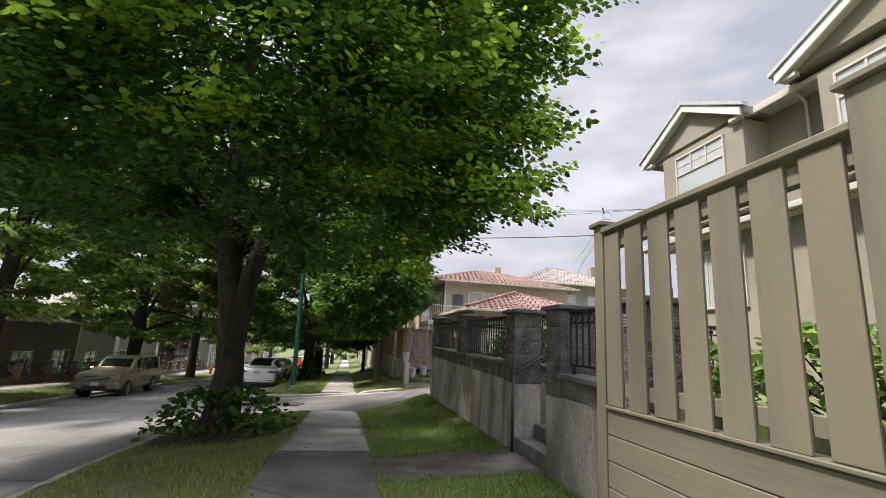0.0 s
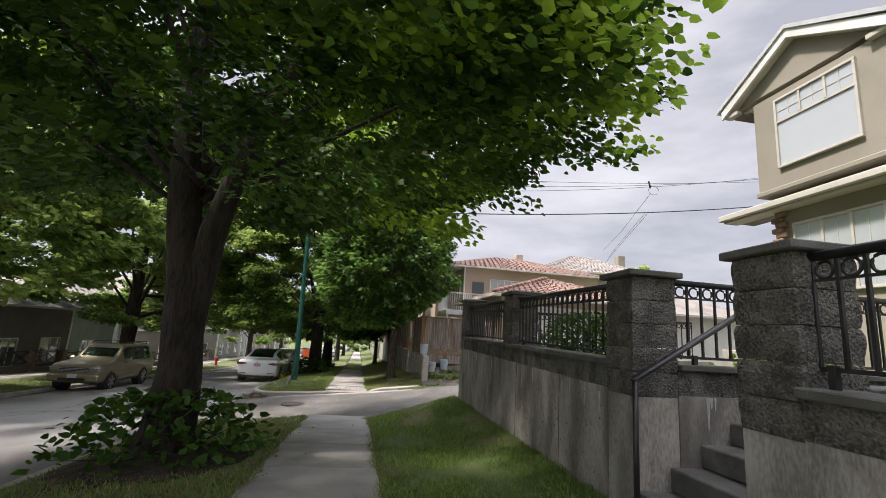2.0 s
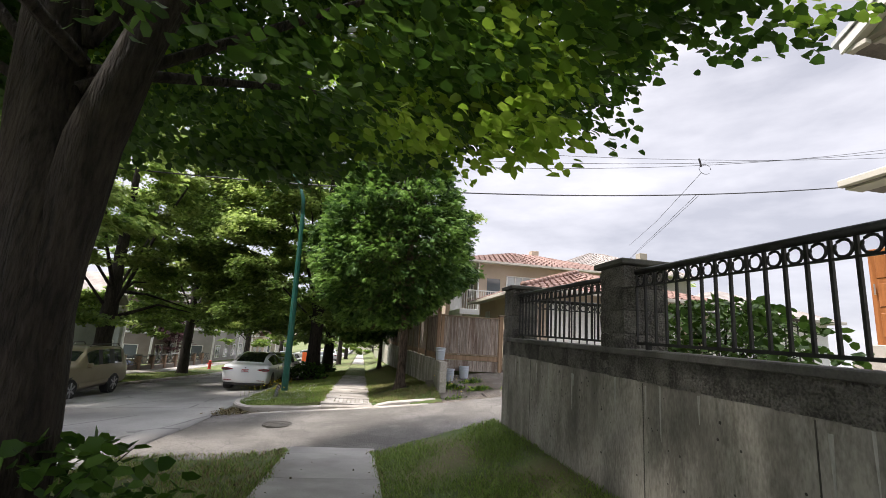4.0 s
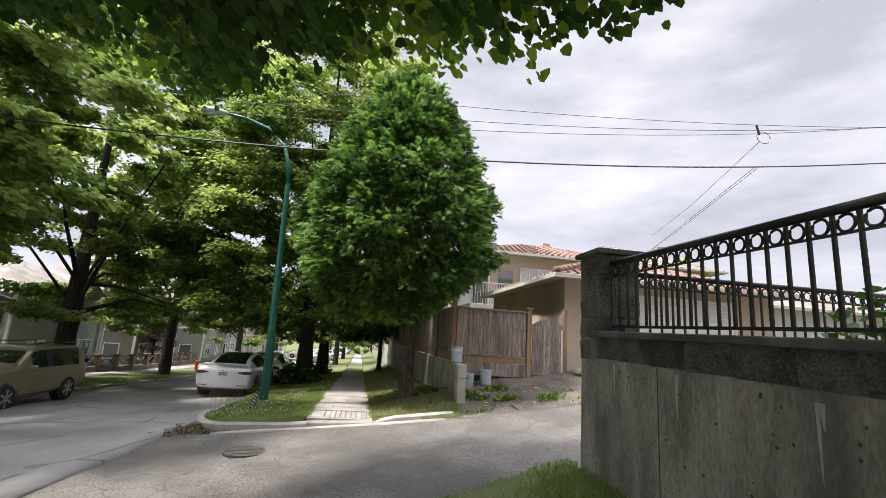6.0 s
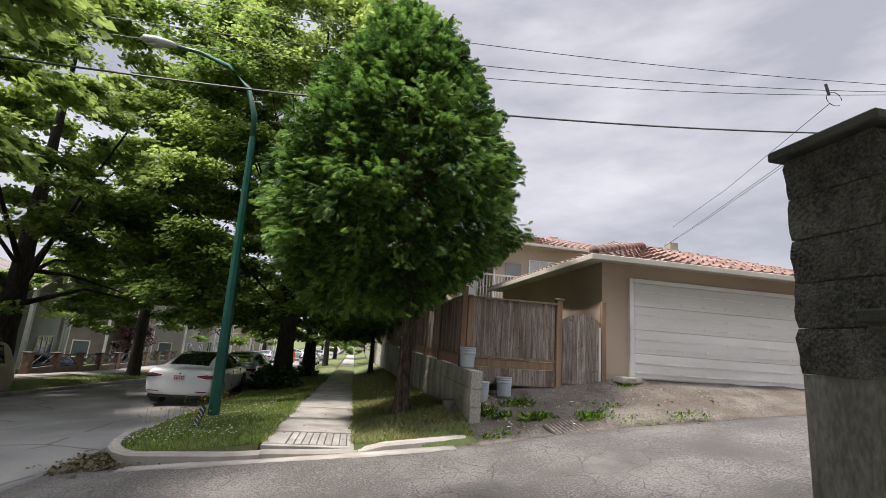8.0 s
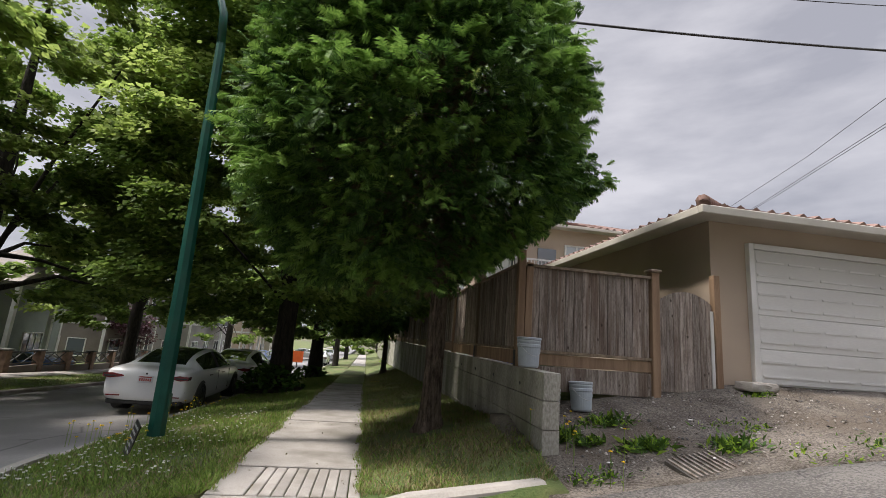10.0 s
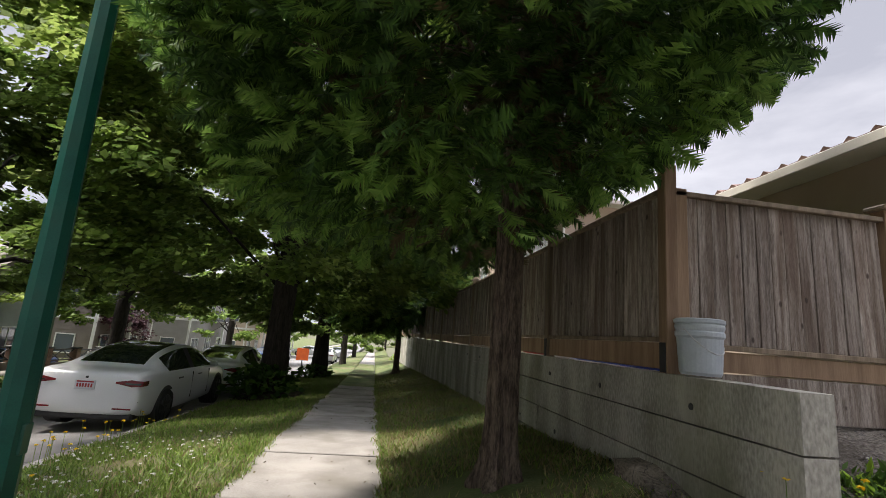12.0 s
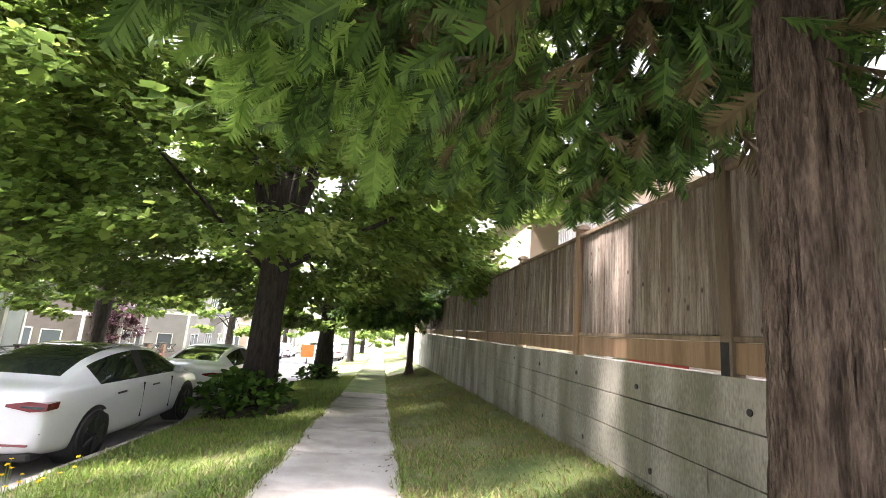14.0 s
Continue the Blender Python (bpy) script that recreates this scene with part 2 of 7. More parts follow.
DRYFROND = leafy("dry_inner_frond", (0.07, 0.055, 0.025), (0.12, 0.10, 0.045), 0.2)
GRASSBLADE = leafy("grass_blade", (0.11, 0.185, 0.035), (0.26, 0.36, 0.085), 0.4)
DRYBLADE = leafy("dry_grass_blade", (0.2, 0.17, 0.08), (0.34, 0.29, 0.15), 0.25)
SHRUBLEAF = leafy("shrub_leaf", (0.04, 0.09, 0.015), (0.10, 0.18, 0.03), 0.3)
WINDOW = pane_glass("window_glass", (0.10, 0.115, 0.13))
CURTAIN = pane_glass("curtained_glass", (0.42, 0.45, 0.47), 0.12)
GREENPAINT = surf("lamp_post_green", (0.004, 0.07, 0.053), (0.007, 0.11, 0.08), 3, 0.4, 0.1, 80, dirt=(0.02, 0.075, 0.055), dirt_scale=3)
LAMPGREY = surf("lamp_head_grey", (0.4, 0.41, 0.41), (0.5, 0.51, 0.51), 4, 0.5, 0.05, 60)
CABLE = surf("cable_black", (0.015, 0.015, 0.016), (0.03, 0.03, 0.03), 5, 0.6, 0.0)
BUCKET = surf("faded_plastic", (0.38, 0.43, 0.48), (0.50, 0.54, 0.58), 4, 0.45, 0.1, 70, dirt=(0.3, 0.33, 0.36), dirt_scale=4)
BLACKPLASTIC = surf("black_plastic", (0.015, 0.015, 0.016), (0.035, 0.035, 0.035), 6, 0.55, 0.1, 80)
RUBBER = surf("tyre_rubber", (0.012, 0.012, 0.012), (0.03, 0.03, 0.03), 8, 0.85, 0.3, 50)
RIM = surf("dark_alloy", (0.05, 0.05, 0.055), (0.09, 0.09, 0.095), 5, 0.35, 0.05, 60, metal=0.8)
SILVERRIM = surf("silver_alloy", (0.45, 0.45, 0.46), (0.55, 0.55, 0.56), 5, 0.35, 0.05, 60, metal=0.8)
WHITECAR = surf("white_car_paint", (0.74, 0.75, 0.77), (0.80, 0.81, 0.82), 1.0, 0.3, 0.0, 50, coat=1.0)
GOLDCAR = surf("champagne_car_paint", (0.24, 0.2, 0.125), (0.29, 0.245, 0.16), 1.0, 0.35, 0.0, 50, metal=0.35, coat=0.8)
GREYCAR = surf("grey_car_paint", (0.30, 0.31, 0.32), (0.38, 0.39, 0.40), 1.0, 0.35, 0.0, 50, coat=0.8)
BLUECAR = surf("blue_car_paint", (0.02, 0.07, 0.22), (0.03, 0.10, 0.30), 1.0, 0.35, 0.0, 50, coat=0.8)
CARGLASS = pane_glass("car_glass", (0.02, 0.028, 0.026), 0.03)
REDLAMP = pane_glass("red_lamp", (0.18, 0.008, 0.012), 0.1)
CLEARLAMP = pane_glass("clear_lamp", (0.3, 0.3, 0.29), 0.25)
PLATEWHITE = surf("plate_white", (0.55, 0.56, 0.6), (0.66, 0.67, 0.7), 8, 0.5, 0.0)
PLATERED = surf("plate_red", (0.35, 0.03, 0.03), (0.4, 0.05, 0.05), 8, 0.5, 0.0)
PLATEBLUE = surf("plate_blue", (0.03, 0.05, 0.25), (0.04, 0.07, 0.3), 8, 0.5, 0.0)
ORANGE = surf("orange_sign", (0.75, 0.12, 0.02), (0.85, 0.16, 0.03), 4, 0.6, 0.0)
REDPAINT = surf("hydrant_red", (0.4, 0.03, 0.02), (0.5, 0.05, 0.03), 4, 0.5, 0.1)
BROWNWALL = surf("brown_siding", (0.16, 0.135, 0.115), (0.22, 0.19, 0.165), 1.0, 0.9, 0.2, 60)
GREYWALL = surf("grey_stucco", (0.26, 0.245, 0.23), (0.33, 0.31, 0.29), 1.0, 0.9, 0.2, 60)
MINT = surf("pale_green_siding", (0.24, 0.27, 0.245), (0.31, 0.34, 0.31), 1.0, 0.8, 0.2, 60)
DARKROOF = surf("dark_shingle", (0.06, 0.06, 0.062), (0.12, 0.12, 0.12), 3, 0.95, 0.5, 30)
BRICK = surf("brown_brick", (0.19, 0.12, 0.085), (0.33, 0.22, 0.16), 6, 0.9, 0.7, 30, vary=0.2)
YELLOW = leafy("yellow_petals", (0.75, 0.50, 0.01), (0.85, 0.62, 0.03), 0.3)
WHITEPETAL = leafy("white_clover", (0.62, 0.62, 0.56), (0.75, 0.75, 0.70), 0.3)
CASTIRON = surf("cast_iron", (0.03, 0.028, 0.025), (0.075, 0.07, 0.06), 9, 0.7, 0.5, 50)
PURPLELEAF = leafy("purple_leaf", (0.07, 0.03, 0.035), (0.15, 0.075, 0.08), 0.3)


# ---- building blocks ----
def mesh_of(name, bm, material, smooth=False):
    me = bpy.data.meshes.new(name)
    bm.to_mesh(me)
    bm.free()
    for m in material if isinstance(material, (list, tuple)) else [material]:
        me.materials.append(m)
    if smooth:
        me.shade_smooth()
    return me


def part(name, bm, material, parent=None, label="", smooth=False):
    me = bm if isinstance(bm, bpy.types.Mesh) else mesh_of(name, bm, material, smooth)
    ob = new(name, me)
    if parent:
        ob.parent = parent
    return tagged(ob, label)


def thing(name, at, label, category, group="", turn=0):
    ob = new(name)
    ob.empty_display_size = 0.2
    ob.matrix_world = pose(*at, 0, 0, turn)
    return tagged(ob, label, category, group)


def structure(name, bm, material, label, category):
    return tagged(part(name, bm, material), label, category, "", "structure")


def box(bm, x0, x1, y0, y1, z0, z1, bevel=0.0):
    made = bmesh.ops.create_cube(bm, size=1.0, matrix=Matrix.Translation(((x0 + x1) / 2, (y0 + y1) / 2, (z0 + z1) / 2)) @ Matrix.Diagonal((x1 - x0, y1 - y0, z1 - z0, 1)))
    if bevel:
        edges = {e for v in made["verts"] for e in v.link_edges}
        bmesh.ops.bevel(bm, geom=list(edges), offset=bevel, segments=1, affect="EDGES")
    return bm


def boxed(*size, bevel=0.0):
    return box(bmesh.new(), *size, bevel=bevel)


def tube(bm, pts, radii, sides=8, wobble=0.0, caps=True):
    """A tapering round bar along the points."""
    rings = []
    pts = [Vector(p) for p in pts]
    for i, p in enumerate(pts):
        d = (pts[min(i + 1, len(pts) - 1)] - pts[max(i - 1, 0)]).normalized()
        a = d.orthogonal().normalized() if abs(d.z) < 0.9 else (Vector((1, 0, 0)) - d * d.x).normalized()
        b = d.cross(a)
        r = radii[i] if isinstance(radii, (list, tuple)) else radii
        ring = []
        for k in range(sides):
            t = 2 * math.pi * k / sides
            rr = r * (1 + wobble * noise.noise(Vector((math.cos(t) * 2, math.sin(t) * 2, p.z * 0.8 + p.x))))
            ring.append(bm.verts.new(p + (a * math.cos(t) + b * math.sin(t)) * rr))
        rings.append(ring)
    for r0, r1 in zip(rings, rings[1:]):
        for k in range(sides):
            bm.faces.new((r0[k], r0[(k + 1) % sides], r1[(k + 1) % sides], r1[k]))
    if caps:
        bm.faces.new(rings[0][::-1])
        bm.faces.new(rings[-1])
    return bm


def prism(bm, outline, y0, y1, axis="y"):
    """A flat outline pushed along one axis."""
    def spot(p, q, v):
        return {"y": (p, v, q), "x": (v, p, q), "z": (p, q, v)}[axis]
    a = [bm.verts.new(spot(p, q, y0)) for p, q in outline]
    b = [bm.verts.new(spot(p, q, y1)) for p, q in outline]
    bm.faces.new(a)
    bm.faces.new(b[::-1])
    for i in range(len(a)):
        j = (i + 1) % len(a)
        bm.faces.new((a[j], a[i], b[i], b[j]))
    bmesh.ops.recalc_face_normals(bm, faces=bm.faces)
    return bm


def sheet(name, xs, ys, height, material, label, category, lift=0.0, rough=0.0, kind="structure"):
    """A grid over the plan that follows the height function, with a skirt round its rim."""
    xs, ys = np.asarray(xs, float), np.asarray(ys, float)
    verts, faces = [], []
    for y in ys:
        for x in xs:
            z = height(x, y) + lift
            if rough:
                z += rough * noise.noise(Vector((x * 1.7, y * 1.7, 3)))
            verts.append((x, y, z))
    w, h = len(xs), len(ys)
    for j in range(h - 1):
        for i in range(w - 1):
            a = j * w + i
            faces.append((a, a + 1, a + w + 1, a + w))
    rim = [i for i in range(w)] + [j * w + w - 1 for j in range(1, h)] + [(h - 1) * w + i for i in range(w - 2, -1, -1)] + [j * w for j in range(h - 2, 0, -1)]
    base = len(verts)
    for i in rim:
        x, y, z = verts[i]
        verts.append((x, y, z - 0.25))
    for k in range(len(rim)):
        k2 = (k + 1) % len(rim)
        faces.append((rim[k2], rim[k], base + k, base + k2))
    me = bpy.data.meshes.new(name)
    me.from_pydata(verts, [], faces)
    me.materials.append(material)
    me.shade_smooth()
    return tagged(new(name, me), label, category, "", kind)


def scatter_mesh(name, template, quads, places, materials, pick=None):
    """One mesh from many copies of a small template; places are 4 x 4 arrays."""
    t = np.asarray(template, np.float32)
    n, k = len(places), len(t)
    homog = np.concatenate([t, np.ones((k, 1), np.float32)], 1)
    co = np.einsum("nij,kj->nki", places[:, :3, :].astype(np.float32), homog).reshape(-1, 3)
    f = np.asarray(quads, np.int32)
    loops = (f[None] + (np.arange(n, dtype=np.int32) * k)[:, None, None]).reshape(-1)
    side = f.shape[1]
    me = bpy.data.meshes.new(name)
    me.vertices.add(n * k)
    me.vertices.foreach_set("co", co.reshape(-1))
    me.loops.add(len(loops))
    me.loops.foreach_set("vertex_index", loops)
    me.polygons.add(n * len(f))
    me.polygons.foreach_set("loop_start", np.arange(0, len(loops), side, dtype=np.int32))
    for m in materials:
        me.materials.append(m)
    if pick is not None:
        me.polygons.foreach_set("material_index", np.repeat(pick.astype(np.int32), len(f)))
    me.update(calc_edges=True)
    return me


def turned(rng, pos, size, tip, spread, toss=0.55):
    """Poses for leaves: at pos, pointing along tip with a random spread."""
    n = len(pos)
    d = tip + rng.normal(0, spread, (n, 3))
    d /= np.linalg.norm(d, axis=1, keepdims=True) + 1e-9
    up = np.array([0, 0, 1.0]) + rng.normal(0, toss, (n, 3))
    side = np.cross(d, up)
    side /= np.linalg.norm(side, axis=1, keepdims=True) + 1e-9
    nrm = np.cross(side, d)
    out = np.zeros((n, 4, 4))
    out[:, :3, 0], out[:, :3, 1], out[:, :3, 2] = side * size[:, None], d * size[:, None], nrm * size[:, None]
    out[:, :3, 3], out[:, 3, 3] = pos, 1
    return out


LEAF_SHAPE = [(0, 0, 0), (0.40, 0.12, 0.06), (0.38, 0.62, 0.03), (0, 1.0, -0.10), (-0.38, 0.62, 0.03), (-0.40, 0.12, 0.06)]
LEAF_QUADS = [(0, 1, 2, 3), (0, 3, 4, 5)]


def zs(y):
    """Height of the sidewalk along the street."""
    return float(np.interp(y, (-40, 0, 5, 7, 13.5, 18.2, 23.5, 31, 39, 45, 80, 150, 500), (1.2, 0.06, 0.0, -0.05, -0.46, -0.48, -0.62, -0.95, -1.37, -1.67, -2.5, -4.0, -9.0)))


def zstreet(y):
    return float(np.interp(y, (-40, 0, 7, 18.2, 23.5, 31, 39, 45, 80, 150, 500), (1.2, 0.06, -0.05, -0.5, -0.66, -0.97, -1.37, -1.67, -2.5, -4.0, -9.0)))


def road_z(x, y):
    return zstreet(y) - 0.42 + 0.066 * (x + 3.5)


def lane_z(x, y):
    z = float(np.interp(x, (-3.1, -1.4, 0.7, 2.2, 4, 6, 10, 40), (-0.85, -0.75, -0.56, -0.41, -0.16, 0.12, 0.42, 1.2)))
    return z + 0.012 * (y - 16)


def drive_z(x, y):
    far = float(np.interp(x, (2.4, 3.2, 4.5, 6.0, 11), (-0.02, 0.20, 0.40, 0.61, 0.66)))
    t = min(1, max(0, (y - 18.35) / 1.85))
    return lane_z(x, 18.35) * (1 - t) + far * t


def verge_right_z(x, y):
    t = max(0, min(1, (x - 0.55) / 1.8))
    wall = 0.08 if y < 14 else float(np.interp(y, (18.3, 19.0, 20, 23, 46, 80), (-0.32, -0.2, -0.06, -0.28, -1.1, -2.2)))
    return zs(y) * (1 - t) + wall * t


def verge_left_z(x, y):
    t = max(0, min(1, (-0.75 - x) / 2.35))
    if 14 < y < 20.6 and x < -2.1 and (x + 2.1) ** 2 + ((y - 20.6) / 2.15) ** 2 > 0.97:
        return -1.4
    return zs(y) * (1 - t) + (road_z(-3.1, y) + 0.13) * t


def far_side_z(x, y):
    return road_z(-11.1, y) + 0.13 + 0.03 * (-11.1 - x)


# ---- ground, street, lane, pavements ----
def earth_z(x, y):
    if y > 480 or abs(x) > 300:
        return -12.0
    return min(zstreet(y) - 0.75 + 0.01 * min(x, 0), 0.0) - 0.35


ys_long = list(np.arange(-30, 60, 1.0)) + list(np.arange(60, 130, 5.0)) + list(np.arange(130, 420, 30.0))
sheet("ground", [-3000, -1000, -300, -100, -60, -30, -14, -9, -3, 0, 3, 8, 15, 30, 60, 100, 300, 1000, 3000], [-2000, -400, -100, -30, -10, 0, 10, 20, 30, 40, 50, 60, 80, 100, 150, 250, 480, 1000, 3000], earth_z, EARTH, "bare earth and grass reaching to the horizon", "ground")
sheet("road", np.arange(-11.1, -2.9, 0.6), ys_long, road_z, ASPHALT, "worn grey asphalt street sloping gently away", "road", 0.0, 0.012)


def lane_mouth(x, y):
    t = max(0, min(1, (-1.6 - x) / 1.6))
    return lane_z(x, y) * (1 - t) + (road_z(x, y) + 0.006) * t


sheet("lane", list(np.arange(-3.2, 5, 0.4)) + list(np.arange(5, 40, 2.5)), np.arange(13.3, 18.5, 0.35), lane_mouth, LANE, "cracked pale asphalt back lane climbing from the street", "road", 0.0, 0.025)
sheet("lane_apron", np.arange(-3.3, -1.8, 0.25), np.arange(18.3, 20.8, 0.3), lambda x, y: lane_mouth(x, 18.3) * 0.5 + road_z(x, y) * 0.5 - 0.01, LANE, "patched asphalt at the lane corner", "road", 0.0, 0.02)
sheet("driveway", np.arange(2.2, 14, 0.35), np.arange(18.2, 20.5, 0.22), drive_z, DRIVE, "broken weedy asphalt apron before the garage", "driveway", 0.0, 0.05)
sheet("verge_north_east", np.arange(0.55, 2.45, 0.23), list(np.arange(18.3, 60, 0.4)) + list(np.arange(60, 120, 5.0)), verge_right_z, SOIL, "dry mown grass between sidewalk and block wall", "grass", -0.01, 0.05)
sheet("verge_south_east", np.arange(0.5, 2.45, 0.23), np.arange(-12, 13.4, 0.4), verge_right_z, SOIL, "shaded lawn strip below the concrete wall", "grass", -0.01, 0.05)
sheet("verge_north_west", np.arange(-3.1, -0.7, 0.23), list(np.arange(18.5, 60, 0.4)) + list(np.arange(60, 120, 5.0)), verge_left_z, SOIL, "weedy boulevard grass with clover by the kerb", "grass", -0.01, 0.05)
sheet("verge_south_west", np.arange(-3.1, -0.7, 0.23), np.arange(-12, 13.2, 0.4), verge_left_z, SOIL, "patchy boulevard grass round a street tree", "grass", -0.01, 0.06)
sheet("verge_far_side", np.arange(-13.6, -11.0, 0.5), ys_long, far_side_z, SOIL, "lawn strip on the far side of the street", "grass", 0.0, 0.03)
sheet("pavement_far_side", np.arange(-15.0, -13.5, 0.7), ys_long, far_side_z, SLAB, "pale concrete sidewalk across the street", "sidewalk", 0.01)
sheet("yard_far_side", np.arange(-60, -14.9, 4.0), ys_long, lambda x, y: far_side_z(-14, y) + 0.02, SOIL, "front lawns across the street", "yard", 0.0, 0.05)
sheet("yard_south_north_part", np.arange(2.6, 30, 1.5), np.linspace(6.8, 12.9, 8), lambda x, y: 1.05, SOIL, "raised planted yard behind the concrete wall", "yard", 0.0, 0.05)
sheet("yard_south_steps", np.arange(4.6, 30, 1.5), (5.42, 6.0, 6.52), lambda x, y: 1.05, SOIL, "yard path at the head of the steps", "yard", 0.0, 0.02)
sheet("yard_south", np.arange(2.6, 30, 1.5), list(np.arange(-20, 5.1, 1.0)) + [5.16], lambda x, y: 1.05, SOIL, "raised planted yard behind the concrete wall", "yard", 0.0, 0.05)
sheet("yard_north", np.arange(2.6, 60, 2.5), list(np.arange(20.6, 110, 1.5)), lambda x, y: max(-2.3, 0.45 - 0.03 * max(0, y - 36)), SOIL, "yard soil behind the board fence", "yard", 0.0, 0.03)


def kerb_run(name, pts, label, width=0.15, deep=0.3):
    """A kerb along points of its inner top edge; the band lies to its other side."""
    bm = bmesh.new()
    rows = []
    P = [Vector(p) for p in pts]
    for i, p in enumerate(P):
        d = P[min(i + 1, len(P) - 1)] - P[max(i - 1, 0)]
        side = Vector((d.y, -d.x, 0)).normalized()
        prof = ((0, -deep), (0, 0), (width * 0.75, 0.0), (width, -0.03), (width + 0.02, -deep))
        rows.append([bm.verts.new(p + side * a + Vector((0, 0, b))) for a, b in prof])
    for a, b in zip(rows, rows[1:]):
        for k in range(len(a) - 1):
            bm.faces.new((a[k], a[k + 1], b[k + 1], b[k]))
    bm.faces.new(rows[0])
    bm.faces.new(rows[-1][::-1])
    bmesh.ops.recalc_face_normals(bm, faces=bm.faces)
    return structure(name, bm, KERB, label, "kerb")


kerb_run("kerb_far_side", [(-11.12, y, road_z(-11.1, y) + 0.14) for y in np.arange(-30, 110, 2.0)], "low grey kerb across the street")
kerb_run("kerb_south_west", [(-3.1, y, road_z(-3.1, y) + 0.12) for y in np.arange(12.4, -12, -1.0)], "worn kerb beside the boulevard grass")
kerb_run("kerb_north_west", [(-3.1, y, road_z(-3.1, y) + 0.12) for y in np.arange(110, 20.55, -1.49)], "worn kerb beside the boulevard grass")
corner = [(-3.1 + 1.0 * (1 - math.cos(a)), 20.6 - 2.15 * math.sin(a), 0) for a in np.linspace(0, math.pi / 2, 7)]
corner = [(x, y, -0.78 + 0.14 * i / 6) for i, (x, y, _) in enumerate(corner)]
kerb_run("kerb_corner", corner + [(-1.2, 18.42, -0.61), (-0.72, 18.4, -0.57)], "rounded concrete kerb at the lane corner")
kerb_run("kerb_ramp", [(-0.72, 18.4, -0.555), (0.0, 18.4, -0.535), (0.6, 18.4, -0.505)], "dropped kerb at the sidewalk ramp")
kerb_run("kerb_lane", [(0.6, 18.4, -0.50), (0.95, 18.42, -0.41), (1.5, 18.45, -0.35), (2.2, 18.55, -0.29)], "concrete kerb along the lane with a chipped end")
gut = sheet("gutter", np.arange(-2.4, 2.3, 0.4), (18.06, 18.15, 18.27), lambda x, y: lane_mouth(x, y) + 0.012, KERB, "pale concrete gutter strip at the kerb foot", "gutter")

# ---- raised south wall with pillars, steps and iron railing ----
WX = 2.38


def ledge_z(y):
    return 1.19 + 0.021 * (y - 4.5)


def cap_z(y):
    return 1.98 + 0.027 * (y - 5.2)


def rough_block(lx, ly, lz, seed, rugged=0.010, cuts=4):
    """A split-face block: a slab whose faces bulge unevenly."""
    bm = boxed(-lx / 2, lx / 2, -ly / 2, ly / 2, 0, lz)
    bmesh.ops.subdivide_edges(bm, edges=bm.edges, cuts=cuts, use_grid_fill=True)
    for v in bm.verts:
        k = noise.noise(Vector((v.co.x * 9 + seed * 5.1, v.co.y * 9, v.co.z * 9)))
        inner = min(v.co.z, lz - v.co.z) > 0.01
        d = Vector((v.co.x / lx, v.co.y / ly, 0))
        if abs(d.x) > 0.49 or abs(d.y) > 0.49:
            v.co += Vector((math.copysign(1, d.x) * (abs(d.x) > 0.49), math.copysign(1, d.y) * (abs(d.y) > 0.49), 0)) * (rugged * (0.2 + k) if inner else -0.003)
    return bm


BLOCKS = [mesh_of("block", rough_block(0.40, 0.40, 0.195, s), ROCKFACE, False) for s in range(4)]


def pillar(y0, base, label):
    top = cap_z(y0)
    p = thing("pillar", (WX + 0.2, y0 + 0.2, base), label, "pillar", "wall pillars")
    courses = max(2, round((top - 0.07 - base) / 0.2))
    h = (top - 0.07 - base) / courses
    for i in range(courses):
        o = part("block", BLOCKS[(i + int(y0)) % 4], None, p)
        o.location = (0, 0, i * h)
        o.rotation_euler = (0, 0, (i % 4) * math.pi / 2)
        o.scale = (1, 1, (h - 0.006) / 0.195)
    bm = boxed(-0.25, 0.25, -0.25, 0.25, top - 0.07 - base, top - 0.02 - base, bevel=0.008)
    a = [bm.verts.new(q) for q in ((-0.24, -0.24, top - 0.02 - base), (0.24, -0.24, top - 0.02 - base), (0.24, 0.24, top - 0.02 - base), (-0.24, 0.24, top - 0.02 - base))]
    tip = bm.verts.new((0, 0, top + 0.02 - base))
    for k in range(4):
        bm.faces.new((a[k], a[(k + 1) % 4], tip))
    part("cap", bm, CAPSTONE, p, "dark weathered concrete cap")
    return p


